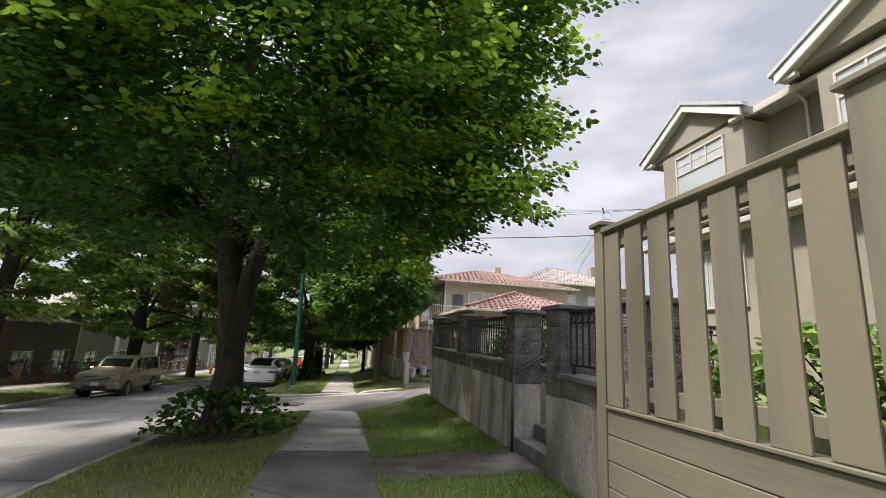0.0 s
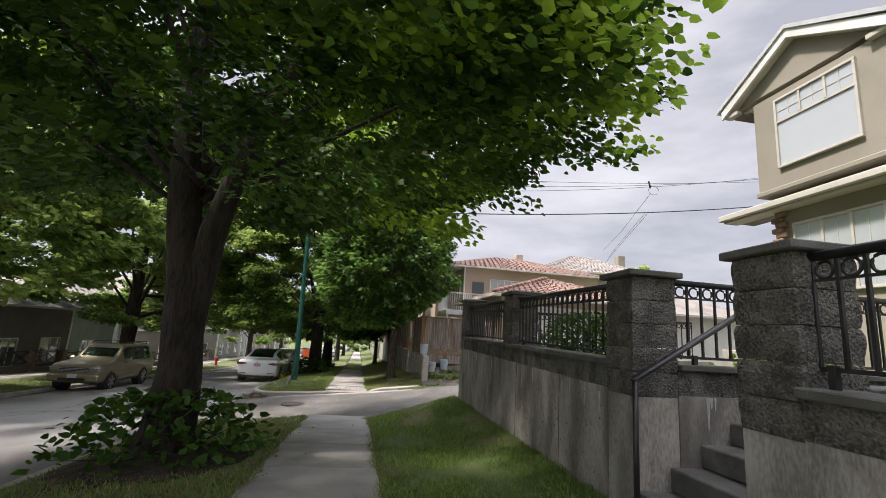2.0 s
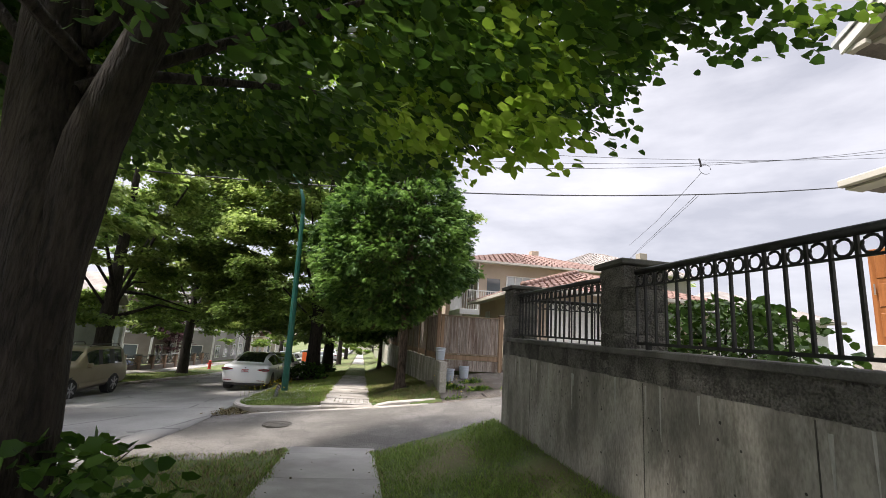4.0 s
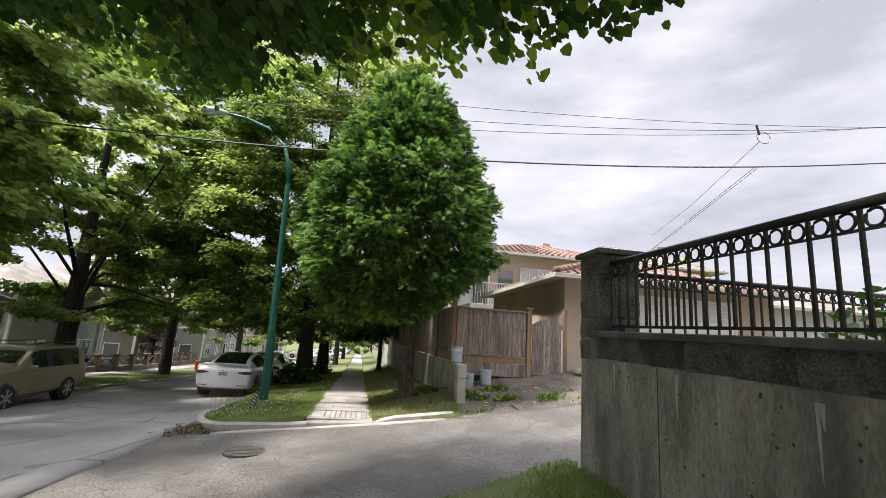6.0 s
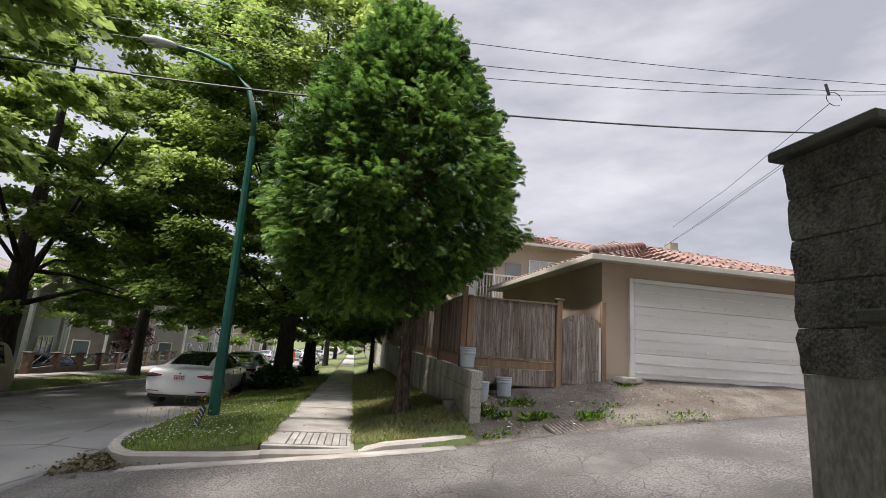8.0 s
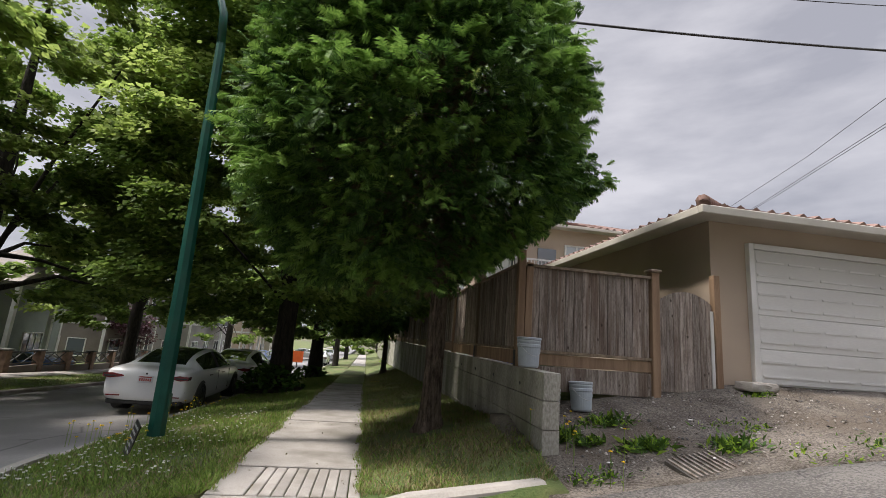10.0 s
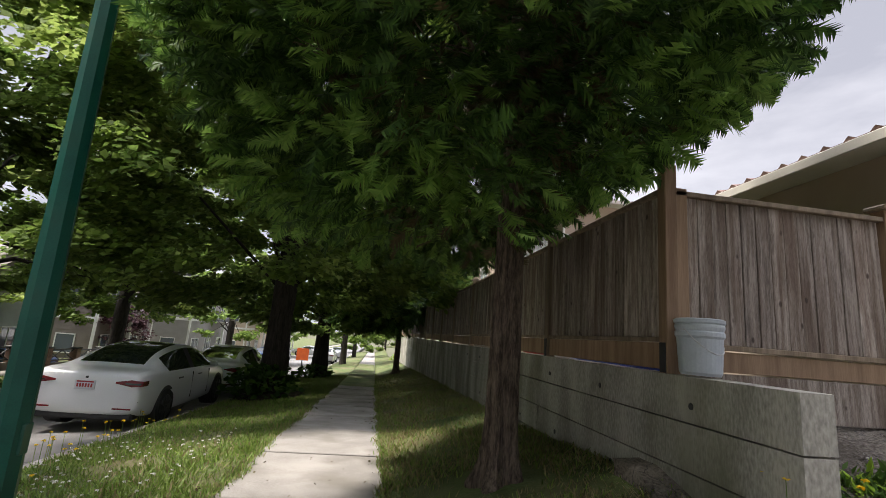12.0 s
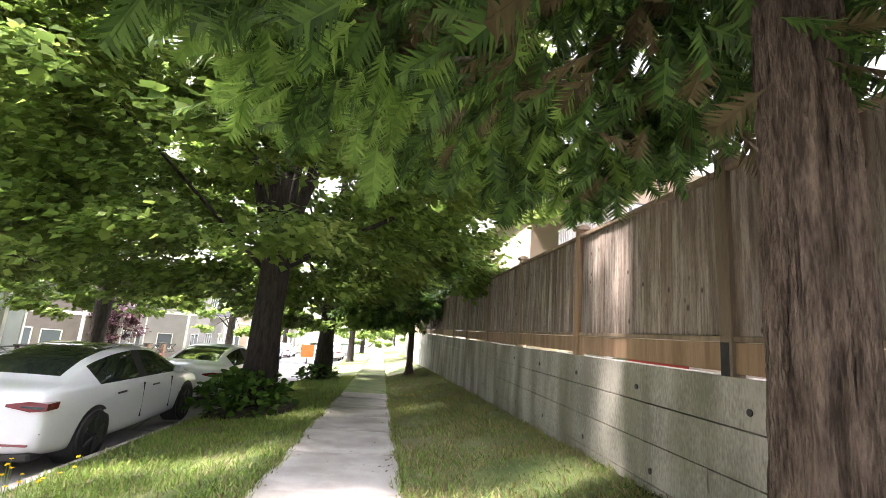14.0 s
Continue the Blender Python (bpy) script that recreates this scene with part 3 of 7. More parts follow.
def wall_run(y0, y1, name, label):
    """Concrete below, one course of split-face block, then a ledge."""
    bm = bmesh.new()
    n = max(2, int((y1 - y0) / 0.4))
    zt = [ledge_z(y) - 0.25 for y in np.linspace(y0, y1, n + 1)]
    prism(bm, [(y0, -1.0), (y1, -1.0), (y1, zt[-1]), (y0, zt[0])], WX, WX + 0.28, "x")
    w = structure(name, bm, CONC, label, "wall")
    for k in range(n):
        a, b = y0 + (y1 - y0) * k / n, y0 + (y1 - y0) * (k + 1) / n
        o = part("block", BLOCKS[(k * 3 + int(y0)) % 4], None, w)
        o.location = (WX + 0.12, (a + b) / 2, ledge_z((a + b) / 2) - 0.25)
        o.scale = (0.62, (b - a - 0.006) / 0.4, 0.2 / 0.195)
    # form seams, air pits and lime runs on the cast face
    chance = random.Random(int(y0 * 10))
    y = y0 + 0.35
    while y < y1 - 0.1:
        if chance.random() < 0.45:
            part("seam", boxed(WX - 0.003, WX + 0.01, y - 0.004, y + 0.004, verge_right_z(WX - 0.05, y) - 0.05, ledge_z(y) - 0.26), SEAM, w)
        for k in range(10):
            py, pz = y + chance.uniform(-0.3, 0.3), ledge_z(y) - 0.3 - chance.uniform(0, 0.8)
            r = chance.uniform(0.004, 0.011)
            part("pit", tube(bmesh.new(), [(WX - 0.002, py, pz), (WX + 0.01, py, pz)], r, 7), SEAM, w)
        for k in range(chance.randrange(1, 4)):
            py, top, ln, hw = y + chance.uniform(-0.3, 0.3), ledge_z(y) - 0.255 - chance.uniform(0, 0.06), chance.uniform(0.12, 0.45), chance.uniform(0.008, 0.02)
            run = [(py - hw, top), (py - hw * 0.5, top - ln * 0.6), (py - hw * 0.2, top - ln), (py + hw * 0.3, top - ln * 0.95), (py + hw * 0.8, top - ln * 0.4), (py + hw, top)]
            part("lime_run", prism(bmesh.new(), run, WX - 0.002, WX + 0.01, "x"), LIME, w, "pale lime run")
        y += chance.uniform(0.55, 0.75)
    bm = bmesh.new()
    prism(bm, [(y0, ledge_z(y0) - 0.055), (y1, ledge_z(y1) - 0.055), (y1, ledge_z(y1)), (y0, ledge_z(y0))], WX - 0.05, WX + 0.3, "x")
    bmesh.ops.bevel(bm, geom=bm.edges[:], offset=0.008, segments=1, affect="EDGES")
    part("ledge", bm, CAPSTONE, w, "rough concrete ledge stone")
    return w


def railing(p0, p1, low, high, label, name="iron_railing"):
    """Round top bar, a row of rings, balusters and a flat bottom bar."""
    a, b = Vector(p0), Vector(p1)
    base = thing(name, (a.x, a.y, a.z), label, "railing", "wall railings")
    d = b - a
    u = Vector((d.x, d.y, 0)).normalized()
    part("top_rail", tube(bmesh.new(), [(0, 0, high), tuple(d + Vector((0, 0, high)))], 0.028, 10), IRON, base, smooth=True)
    for name, z, t in (("ring_rail", high - 0.13, 0.010), ("bottom_rail", low, 0.016)):
        bm = bmesh.new()
        tube(bm, [(0, 0, z), tuple(d + Vector((0, 0, z)))], t, 4)
        part(name, bm, IRON, base)
    n = max(3, round(d.length / 0.135))
    bal = mesh_of("baluster", boxed(-0.009, 0.009, -0.009, 0.009, low, high - 0.02), IRON)
    ring = bmesh.new()
    tube(ring, [(u.x * 0.045 * math.cos(t), u.y * 0.045 * math.cos(t), 0.045 * math.sin(t)) for t in np.linspace(0, 2 * math.pi, 15)], 0.009, 5, caps=False)
    ring = mesh_of("ring", ring, IRON, True)
    for i in range(n + 1):
        o = part("baluster", bal, None, base)
        o.location = d * (i / n)
        if i < n:
            o = part("ring", ring, None, base)
            o.location = d * ((i + 0.5) / n) + Vector((0, 0, high - 0.078))
    for t in (0.06, 0.94):
        bm = boxed(-0.018, 0.018, -0.018, 0.018, 0.0, low + 0.02)
        o = part("foot", bm, IRON, base)
        o.location = d * t
    return base


wall_run(3.95, 5.05, "wall_south_a", "stained concrete retaining wall with split-face top course")
wall_run(6.9, 12.75, "wall_south_b", "water-stained concrete retaining wall with split-face top course")
for y, b in ((3.55, -0.3), (5.04, -0.3), (6.5, -0.3), (9.57, -0.3), (12.645, -0.3)):
    bm = boxed(WX + 0.006, WX + 0.40, y + 0.005, y + 0.395, b, ledge_z(y) - 0.27)
    structure("pillar_base", bm, CONC, "smooth stained concrete foot of a wall pillar", "wall")
    pillar(y, ledge_z(y) - 0.268, "dark split-face concrete block pillar with cap")
railing((WX + 0.12, 3.97, ledge_z(4.5)), (WX + 0.12, 5.04, ledge_z(4.8)), 0.10, 0.68, "black wrought iron railing panel with ring band")
railing((WX + 0.12, 6.92, ledge_z(6.9)), (WX + 0.12, 9.57, ledge_z(9.5)), 0.05, 0.67, "black wrought iron railing panel with ring band")
railing((WX + 0.12, 9.98, ledge_z(9.9)), (WX + 0.12, 12.645, ledge_z(12.7)), 0.05, 0.66, "black wrought iron railing panel with ring band")
# the end of the wall turns up the lane
bm = bmesh.new()
prism(bm, [(WX + 0.40, -0.9), (12.0, -0.4), (12.0, 1.15), (WX + 0.40, 1.1)], 12.78, 13.06, "y")
structure("wall_lane", bm, CONC, "stained concrete retaining wall along the lane", "wall")
railing((WX + 0.42, 12.9, 1.12), (8.0, 12.9, 1.16), 0.08, 0.86, "black wrought iron railing along the lane")
sheet("trodden_path", np.arange(0.5, 2.75, 0.2), np.arange(5.45, 6.8, 0.15), verge_right_z, DIRT, "bare trodden dirt and gravel before the steps", "dirt", 0.012, 0.03)
# steps up to the yard
def stair_wall(y0, y1, label):
    """A side wall of the steps: cast concrete, a split-face course and a ledge."""
    z = ledge_z(y0) - 0.25
    w = structure("wall_stairwell", boxed(WX + 0.405, 6.0, y0, y1, -0.3, z), CONC, label, "wall")
    n = 8
    for k in range(n):
        ln = (6.0 - WX - 0.41) / n
        o = part("block", BLOCKS[k % 4], None, w)
        o.location = (WX + 0.41 + ln * (k + 0.5), (y0 + y1) / 2, z + 0.002)
        o.scale = ((ln - 0.006) / 0.4, (y1 - y0) / 0.4 * 0.97, 0.2 / 0.195)
    part("ledge", boxed(WX + 0.41, 6.0, y0 - 0.04, y1 + 0.04, z + 0.2, z + 0.25, bevel=0.008), CAPSTONE, w, "rough concrete ledge stone")
    chance = random.Random(int(y0 * 100))
    for k in range(12):
        px, ln, hw = chance.uniform(WX + 0.45, 4.6), chance.uniform(0.08, 0.3), chance.uniform(0.008, 0.02)
        part("lime_run", prism(bmesh.new(), [(px - hw, z - 0.005), (px - hw * 0.3, z - ln), (px + hw * 0.3, z - ln * 0.9), (px + hw, z - 0.005)], y0 - 0.002, y0 + 0.01), LIME, w, "pale lime run")
    return w


stair_wall(5.18, 5.44, "stained concrete side wall of the steps")
stair_wall(6.5, 6.78, "stained concrete side wall of the steps")
steps = thing("front_steps", (WX + 0.02, 5.48, 0.0), "dark worn concrete steps between wall pillars", "stairs")
for i in range(6):
    part("step", boxed(i * 0.28, 2.2, -0.035, 1.015, 0.09 + 0.175 * i - 0.35 * (i == 0), 0.09 + 0.175 * (i + 1) - 0.003, bevel=0.01), CAPSTONE, steps)
hand = thing("handrail", (2.33, 6.40, 0.12), "black steel pipe handrail beside the steps", "handrail")
part("post", tube(bmesh.new(), [(0, 0, -0.1), (0, 0, 0.98)], 0.022, 10), IRON, hand, smooth=True)
part("rail", tube(bmesh.new(), [(-0.02, 0, 0.965), (0.0, 0, 0.985), (1.5, 0, 1.86)], 0.026, 10), IRON, hand, smooth=True)
railing((2.85, 6.62, ledge_z(6.5)), (6.0, 6.62, ledge_z(6.5)), 0.06, 0.70, "black wrought iron railing above the steps")

# ---- painted board fence ----
FX = 2.0
fence = thing("painted_fence", (FX, 3.48, 0.0), "tan-painted wooden fence with spaced slats over solid boards", "fence")


def fence_post(y, top, w=0.12):
    bm = boxed(-w / 2, w / 2, y - w / 2, y + w / 2, -0.2, top, bevel=0.005)
    o = part("post", bm, TANPAINT, fence)
    bm = boxed(-w / 2 - 0.03, w / 2 + 0.03, y - w / 2 - 0.03, y + w / 2 + 0.03, top, top + 0.035, bevel=0.006)
    part("post_cap", bm, TANPAINT, o)


fence_post(0.0, 2.43)
fence_post(-2.0, 2.53, 0.17)
fence_post(-4.2, 2.62, 0.16)
slat = mesh_of("slat", boxed(-0.011, 0.011, -0.098, 0.098, 0, 1, bevel=0.004), TANPAINT)
rngf = random.Random(4)
for y0, y1, low, high in ((-0.06, -1.91, 1.10, 2.36), (-2.09, -4.1, 1.10, 2.42)):
    n = int(abs(y1 - y0) / 0.25)
    for i in range(n):
        y = y0 - 0.115 - 0.265 * i
        o = part("slat", slat, None, fence)
        o.location, o.scale = (-0.045, y, low - 0.02 - rngf.random() * 0.01), (1, rngf.uniform(0.94, 1.04), high - low)
        if i < n - 1:
            o = part("slat", slat, None, fence)
            o.location, o.scale = (0.05, y - 0.17, low + 0.04), (1, 0.62, high - low - 0.24)
    for z, d in ((high - 0.13, 0.09), (low + 0.05, 0.09)):
        part("rail", boxed(-0.03, 0.03, y1, y0, z, z + d, bevel=0.004), TANPAINT, fence)
    part("top_cap", boxed(-0.08, 0.08, y1, y0, high, high + 0.04, bevel=0.006), TANPAINT, fence)
for i in range(6):
    part("board", boxed(-0.05, -0.012, -4.1, -0.065, 0.0 + 0.175 * i - 0.1 * (i == 0), 0.0 + 0.175 * (i + 1) - 0.005, bevel=0.005), TANBOARD, fence)
part("ledge_board", boxed(-0.07, 0.06, -4.1, -0.065, 1.05, 1.075, bevel=0.006), TANBOARD, fence)

# ---- weathered board fence on the block wall ----
NX = 2.40
bm = boxed(NX, NX + 0.2, 19.02, 64.0, -2.6, -0.55)
blockwall = structure("wall_north", bm, BLOCKWALL, "stained board-cast concrete retaining wall below the board fence", "wall")
part("core", boxed(NX + 0.04, NX + 0.19, 19.06, 64.0, -0.55, 0.58), BLOCKWALL, blockwall)


def nwall_top(y):
    return 0.655 - 0.003 * max(0, y - 24)


course = mesh_of("concrete_block", boxed(-0.1, 0.1, -0.5, 0.5, 0, 1, bevel=0.006), BLOCKWALL)
for r in range(5):
    z1 = 0.655 - 0.3 * r
    y = 19.02 - (2.9, 0.0, 1.3, 3.9, 2.2)[r]
    while y < 50:
        ln = 4.9
        a, b = max(19.02, y), y + ln
        o = part("concrete_block", course, None, blockwall)
        o.location, o.scale = (NX + 0.1 + rngf.uniform(-0.005, 0.005), (a + b) / 2, z1 - 0.3), (1, b - a - 0.003, 0.292 + rngf.uniform(-0.002, 0.003))
        y += ln
tie = mesh_of("tie_hole", tube(bmesh.new(), [(-0.004, 0, 0), (0.01, 0, 0)], 0.022, 10), BLACKPLASTIC)
for i in range(14):
    for z in (0.46, -0.12):
        o = part("tie_hole", tie, None, blockwall)
        o.location = (NX, 19.6 + 1.22 * i + 0.2 * (z > 0), z - 0.012 * i * (z < 0))
board_fence = thing("board_fence", (NX + 0.06, 20.1, 0.66), "weathered grey-brown cedar board fence on the block wall", "fence")
plank = mesh_of("plank", boxed(-0.01, 0.01, -0.07, 0.07, 0, 1, bevel=0.004), CEDARWOOD)
capm = mesh_of("post_cap", prism(bmesh.new(), [(-0.075, 0), (0.075, 0), (0.075, 0.035), (0.0, 0.06), (-0.075, 0.035)], -0.075, 0.075), OLDPOST)
posty = [20.1 + 2.33 * i for i in range(16)]
for i, y in enumerate(posty):
    ly, tz = y - 20.1, 1.45 - 0.006 * i + (0.11 if i == 0 else 0)
    tall = boxed(-0.05, 0.05, ly - 0.05, ly + 0.05, -0.02, tz, bevel=0.006)
    p = part("post", tall, FRESHWOOD if i in (0, 2) else OLDPOST, board_fence)
    if i:
        o = part("post_cap", capm, None, p)
        o.location = (0, ly, tz)
    if i < 2:
        part("bracket", boxed(-0.058, -0.05, ly - 0.035, ly + 0.035, -0.01, 0.2, bevel=0.002), BLACKPLASTIC, p)
    if i + 1 < len(posty):
        l2 = posty[i + 1] - 20.1
        n = 16
        top = 1.36 - 0.006 * i
        for k in range(n):
            o = part("plank", plank, None, board_fence)
            o.location = (rngf.uniform(-0.009, 0.009), ly + 0.05 + (l2 - ly - 0.1) * (k + 0.5) / n, 0.24)
            o.scale = (1, (l2 - ly - 0.1) / n / 0.1408 * rngf.uniform(0.985, 1.0), top - 0.26)
        part("kickboard", boxed(-0.02, 0.02, ly + 0.05, l2 - 0.05, 0.010 + 0.006 * (i % 3), 0.2, bevel=0.004), FRESHWOOD, board_fence)
        part("rail", boxed(-0.035, 0.03, ly + 0.05, l2 - 0.05, 0.205, 0.24, bevel=0.004), OLDPOST, board_fence)
        part("top_rail", boxed(-0.05, 0.05, ly + 0.05, l2 - 0.05, top - 0.02, top + 0.02, bevel=0.004), OLDPOST, board_fence)
TARP = surf("blue_tarp", (0.02, 0.04, 0.30), (0.04, 0.09, 0.48), 9, 0.4, 0.6, 40, depth=0.03)
bm = bmesh.new()
tube(bm, [(2.72, 20.45 + 0.22 * i, 0.585 + 0.025 * math.sin(i * 1.7)) for i in range(9)], [0.05] + [0.14 + 0.02 * math.cos(i * 2.3) for i in range(7)] + [0.05], 12, 0.3)
tagged(part("folded_tarp", bm, TARP, smooth=True), "folded blue plastic tarp lying behind the fence", "tarp")
for y, ln, label in ((21.25, 0.9, "weathered white board lying behind the fence"),):
    tagged(part("stored_board", boxed(2.66, 2.9, y + 1.0, y + 1.0 + ln, 0.46, 0.69, bevel=0.01), WHITEPAINT), label, "board")
tagged(part("stored_board", boxed(2.68, 2.9, 23.15, 24.1, 0.46, 0.70, bevel=0.012), REDPAINT), "red-painted board lying behind the fence", "board")
# return of the fence towards the garage, with a gate
lane_fence = thing("lane_fence", (2.52, 20.16, 0.4), "weathered cedar fence panel facing the lane", "fence")
plank2 = mesh_of("plank", boxed(-0.07, 0.07, -0.01, 0.01, 0, 1, bevel=0.004), CEDARWOOD)
for k in range(14):
    o = part("plank", plank2, None, lane_fence)
    o.location, o.scale = (0.10 + 1.78 * (k + 0.5) / 14, rngf.uniform(-0.006, 0.006), 0.48), (1.78 / 14 / 0.1445, 1, 1.12)
part("top_rail", boxed(0.0, 1.9, -0.05, 0.05, 1.60, 1.64, bevel=0.004), OLDPOST, lane_fence)
part("rail", boxed(0.06, 1.9, -0.035, 0.03, 0.44, 0.48, bevel=0.004), OLDPOST, lane_fence)
part("kickboard", boxed(0.06, 1.9, -0.02, 0.02, 0.28, 0.43, bevel=0.004), FRESHWOOD, lane_fence)
part("kickboard", boxed(0.1, 1.9, -0.015, 0.025, -0.05, 0.27, bevel=0.004), CEDARWOOD, lane_fence)
p = part("post", boxed(1.90, 2.02, -0.06, 0.06, -0.1, 1.70, bevel=0.006), FRESHWOOD, lane_fence)
part("post_cap", boxed(1.87, 2.05, -0.09, 0.09, 1.70, 1.745, bevel=0.012), OLDPOST, p)
part("post", boxed(0.02, 0.12, -0.05, 0.05, 0.2, 1.66, bevel=0.006), FRESHWOOD, lane_fence)
gate = thing("garden_gate", (4.56, 20.18, 0.42), "arched weathered board gate, closed, beside the garage", "gate")
def arch(x):
    return 1.28 + 0.17 * math.sin(math.pi * max(0, min(1, x / 0.86))) ** 0.8


for k in range(8):
    x0, x1 = 0.02 + 0.84 * k / 8 + 0.003, 0.02 + 0.84 * (k + 1) / 8 - 0.003
    part("plank", prism(bmesh.new(), [(x0, 0.02), (x1, 0.02), (x1, arch(x1)), ((x0 + x1) / 2, arch((x0 + x1) / 2)), (x0, arch(x0))], -0.012, 0.012), CEDARWOOD, gate)
part("trim", boxed(0.82, 0.87, -0.03, -0.013, 0.0, 1.2, bevel=0.003), WHITEPAINT, gate, "peeling white edge strip")
part("rail", boxed(0.02, 0.86, 0.013, 0.05, 0.3, 0.39), OLDPOST, gate)
part("rail", boxed(0.02, 0.86, 0.013, 0.05, 1.05, 1.14), OLDPOST, gate)
part("post", boxed(0.88, 0.98, -0.05, 0.05, -0.05, 1.74, bevel=0.005), FRESHWOOD, gate, "reddish newer gate post")

# broken concrete by the garage corner
rub = tagged(part("concrete_rubble", rough_block(0.5, 0.25, 0.12, 9, 0.03), KERB), "broken pale concrete lump at the garage corner", "rubble")
rub.location, rub.rotation_euler = (5.93, 20.0, drive_z(5.93, 20.0) - 0.01), (0, 0, 0.2)
grate = thing("drain_grate", (3.88, 18.5, drive_z(3.88, 18.5) + 0.014), "rusty metal drain grate sunk in the broken asphalt", "drain grate", "", 12)
grate.rotation_euler = (0.24, -0.13, radians(12))
part("pit", boxed(-0.32, 0.32, -0.17, 0.17, -0.06, -0.006), SEAM, grate)
RUST = surf("rusty_steel", (0.10, 0.075, 0.055), (0.33, 0.29, 0.25), 12, 0.7, 0.4, 60, metal=0.3)
bar = mesh_of("bar", boxed(-0.014, 0.014, -0.17, 0.17, -0.008, 0.008, bevel=0.003), RUST)
for i in range(9):
    o = part("bar", bar, None, grate)
    o.location = (-0.28 + 0.07 * i, 0, 0.002)


# ---- houses ----
def roof_tiles(parent, a, b, c, d, material, rows, cols, name="tile_course"):
    """Courses of barrel tiles over the quad a-b (eave) to d-c (ridge); each course is one part."""
    a, b, c, d = map(Vector, (a, b, c, d))
    nrm = (b - a).cross(d - a).normalized()
    for r in range(rows):
        bm = bmesh.new()
        t0, t1 = r / rows, (r + 1.12) / rows
        lo0, lo1 = a.lerp(d, t0), b.lerp(c, t0)
        hi0, hi1 = a.lerp(d, min(1, t1)), b.lerp(c, min(1, t1))
        n = max(2, int(cols * (lo1 - lo0).length / (b - a).length))
        prev = None
        for i in range(n * 4 + 1):
            s = i / (n * 4)
            bulge = 0.045 * max(0, math.sin(2 * math.pi * s * n)) + 0.01
            v0 = bm.verts.new(lo0.lerp(lo1, s) + nrm * (bulge + 0.03))
            v1 = bm.verts.new(hi0.lerp(hi1, s) + nrm * bulge)
            v2 = bm.verts.new(lo0.lerp(lo1, s) - nrm * 0.01)
            if prev:
                bm.faces.new((prev[0], v0, v1, prev[1]))
                bm.faces.new((prev[2], v2, v0, prev[0]))
            prev = (v0, v1, v2)
        part(name, bm, material, parent)


def hip_roof(parent, x0, x1, y0, y1, z, rise, run, material, rows=9, tiles=None):
    """A hip roof as a solid body, its gutters and its courses of tile."""
    ix0, ix1, iy0, iy1 = x0 + run, x1 - run, y0 + run, y1 - run
    if ix1 < ix0:
        ix0 = ix1 = (x0 + x1) / 2
    if iy1 < iy0:
        iy0 = iy1 = (y0 + y1) / 2
    bm = bmesh.new()
    lo = [bm.verts.new(p) for p in ((x0, y0, z), (x1, y0, z), (x1, y1, z), (x0, y1, z))]
    hi = [bm.verts.new(p) for p in ((ix0, iy0, z + rise), (ix1, iy0, z + rise), (ix1, iy1, z + rise), (ix0, iy1, z + rise))]
    for k in range(4):
        bm.faces.new((lo[k], lo[(k + 1) % 4], hi[(k + 1) % 4], hi[k]))
    bm.faces.new(hi)
    bm.faces.new(lo[::-1])
    roof = part("roof", bm, material, parent)
    if tiles:
        quads = (((x0, y0, z), (x1, y0, z), (ix1, iy0, z + rise), (ix0, iy0, z + rise)), ((x0, y1, z), (x0, y0, z), (ix0, iy0, z + rise), (ix0, iy1, z + rise)))
        for q in quads:
            roof_tiles(roof, *q, material, rows, max(4, int((Vector(q[1]) - Vector(q[0])).length / tiles)))
    for f in ((x0 - 0.06, x1 + 0.06, y0 - 0.06, y0 + 0.03), (x0 - 0.06, x0 + 0.03, y0 + 0.03, y1), (x1 - 0.03, x1 + 0.06, y0 + 0.03, y1)):
        part("gutter", boxed(*f, z - 0.11, z + 0.012, bevel=0.01), TRIM, parent)
    part("soffit", boxed(x0, x1, y0, y1, z - 0.05, z - 0.02), TRIM, parent)
    return roof


def window_x(parent, x, y0, y1, z0, z1, cols, glass=None, rows=1, frame_mat=None, facing=-1, split=None):
    """A window in a wall that faces -x or +x: frame, panes, bars and sill."""
    fm = frame_mat or TRIM
    s = facing
    w = part("window", boxed(min(x, x + s * 0.03), max(x, x + s * 0.03), y0, y1, z0, z1), glass or WINDOW, parent)
    t = 0.055
    for a in ((y0 - t, y1 + t, z1, z1 + t), (y0 - t, y1 + t, z0 - t, z0), (y0 - t, y0, z0, z1), (y1, y1 + t, z0, z1)):
        part("frame", boxed(min(x - s * 0.02, x + s * 0.07), max(x - s * 0.02, x + s * 0.07), *a, bevel=0.005), fm, w)
    for i in range(1, cols):
        y = y0 + (y1 - y0) * i / cols
        part("mullion", boxed(min(x, x + s * 0.06), max(x, x + s * 0.06), y - 0.025, y + 0.025, split or z0, z1), fm, w)
    if split:
        part("transom", boxed(min(x, x + s * 0.06), max(x, x + s * 0.06), y0, y1, split - 0.025, split + 0.025), fm, w)
    for i in range(cols):
        y = y0 + (y1 - y0) * (i + 0.5) / cols
        lo = split or z0
        if rows > 1:
            part("glazing_bar", boxed(min(x + s * 0.03, x + s * 0.04), max(x + s * 0.03, x + s * 0.04), y - 0.008, y + 0.008, lo, z1), fm, w)
            part("glazing_bar", boxed(min(x + s * 0.03, x + s * 0.04), max(x + s * 0.03, x + s * 0.04), y - (y1 - y0) / cols / 2, y + (y1 - y0) / cols / 2, (lo + z1) / 2 - 0.008, (lo + z1) / 2 + 0.008), fm, w)
    return w


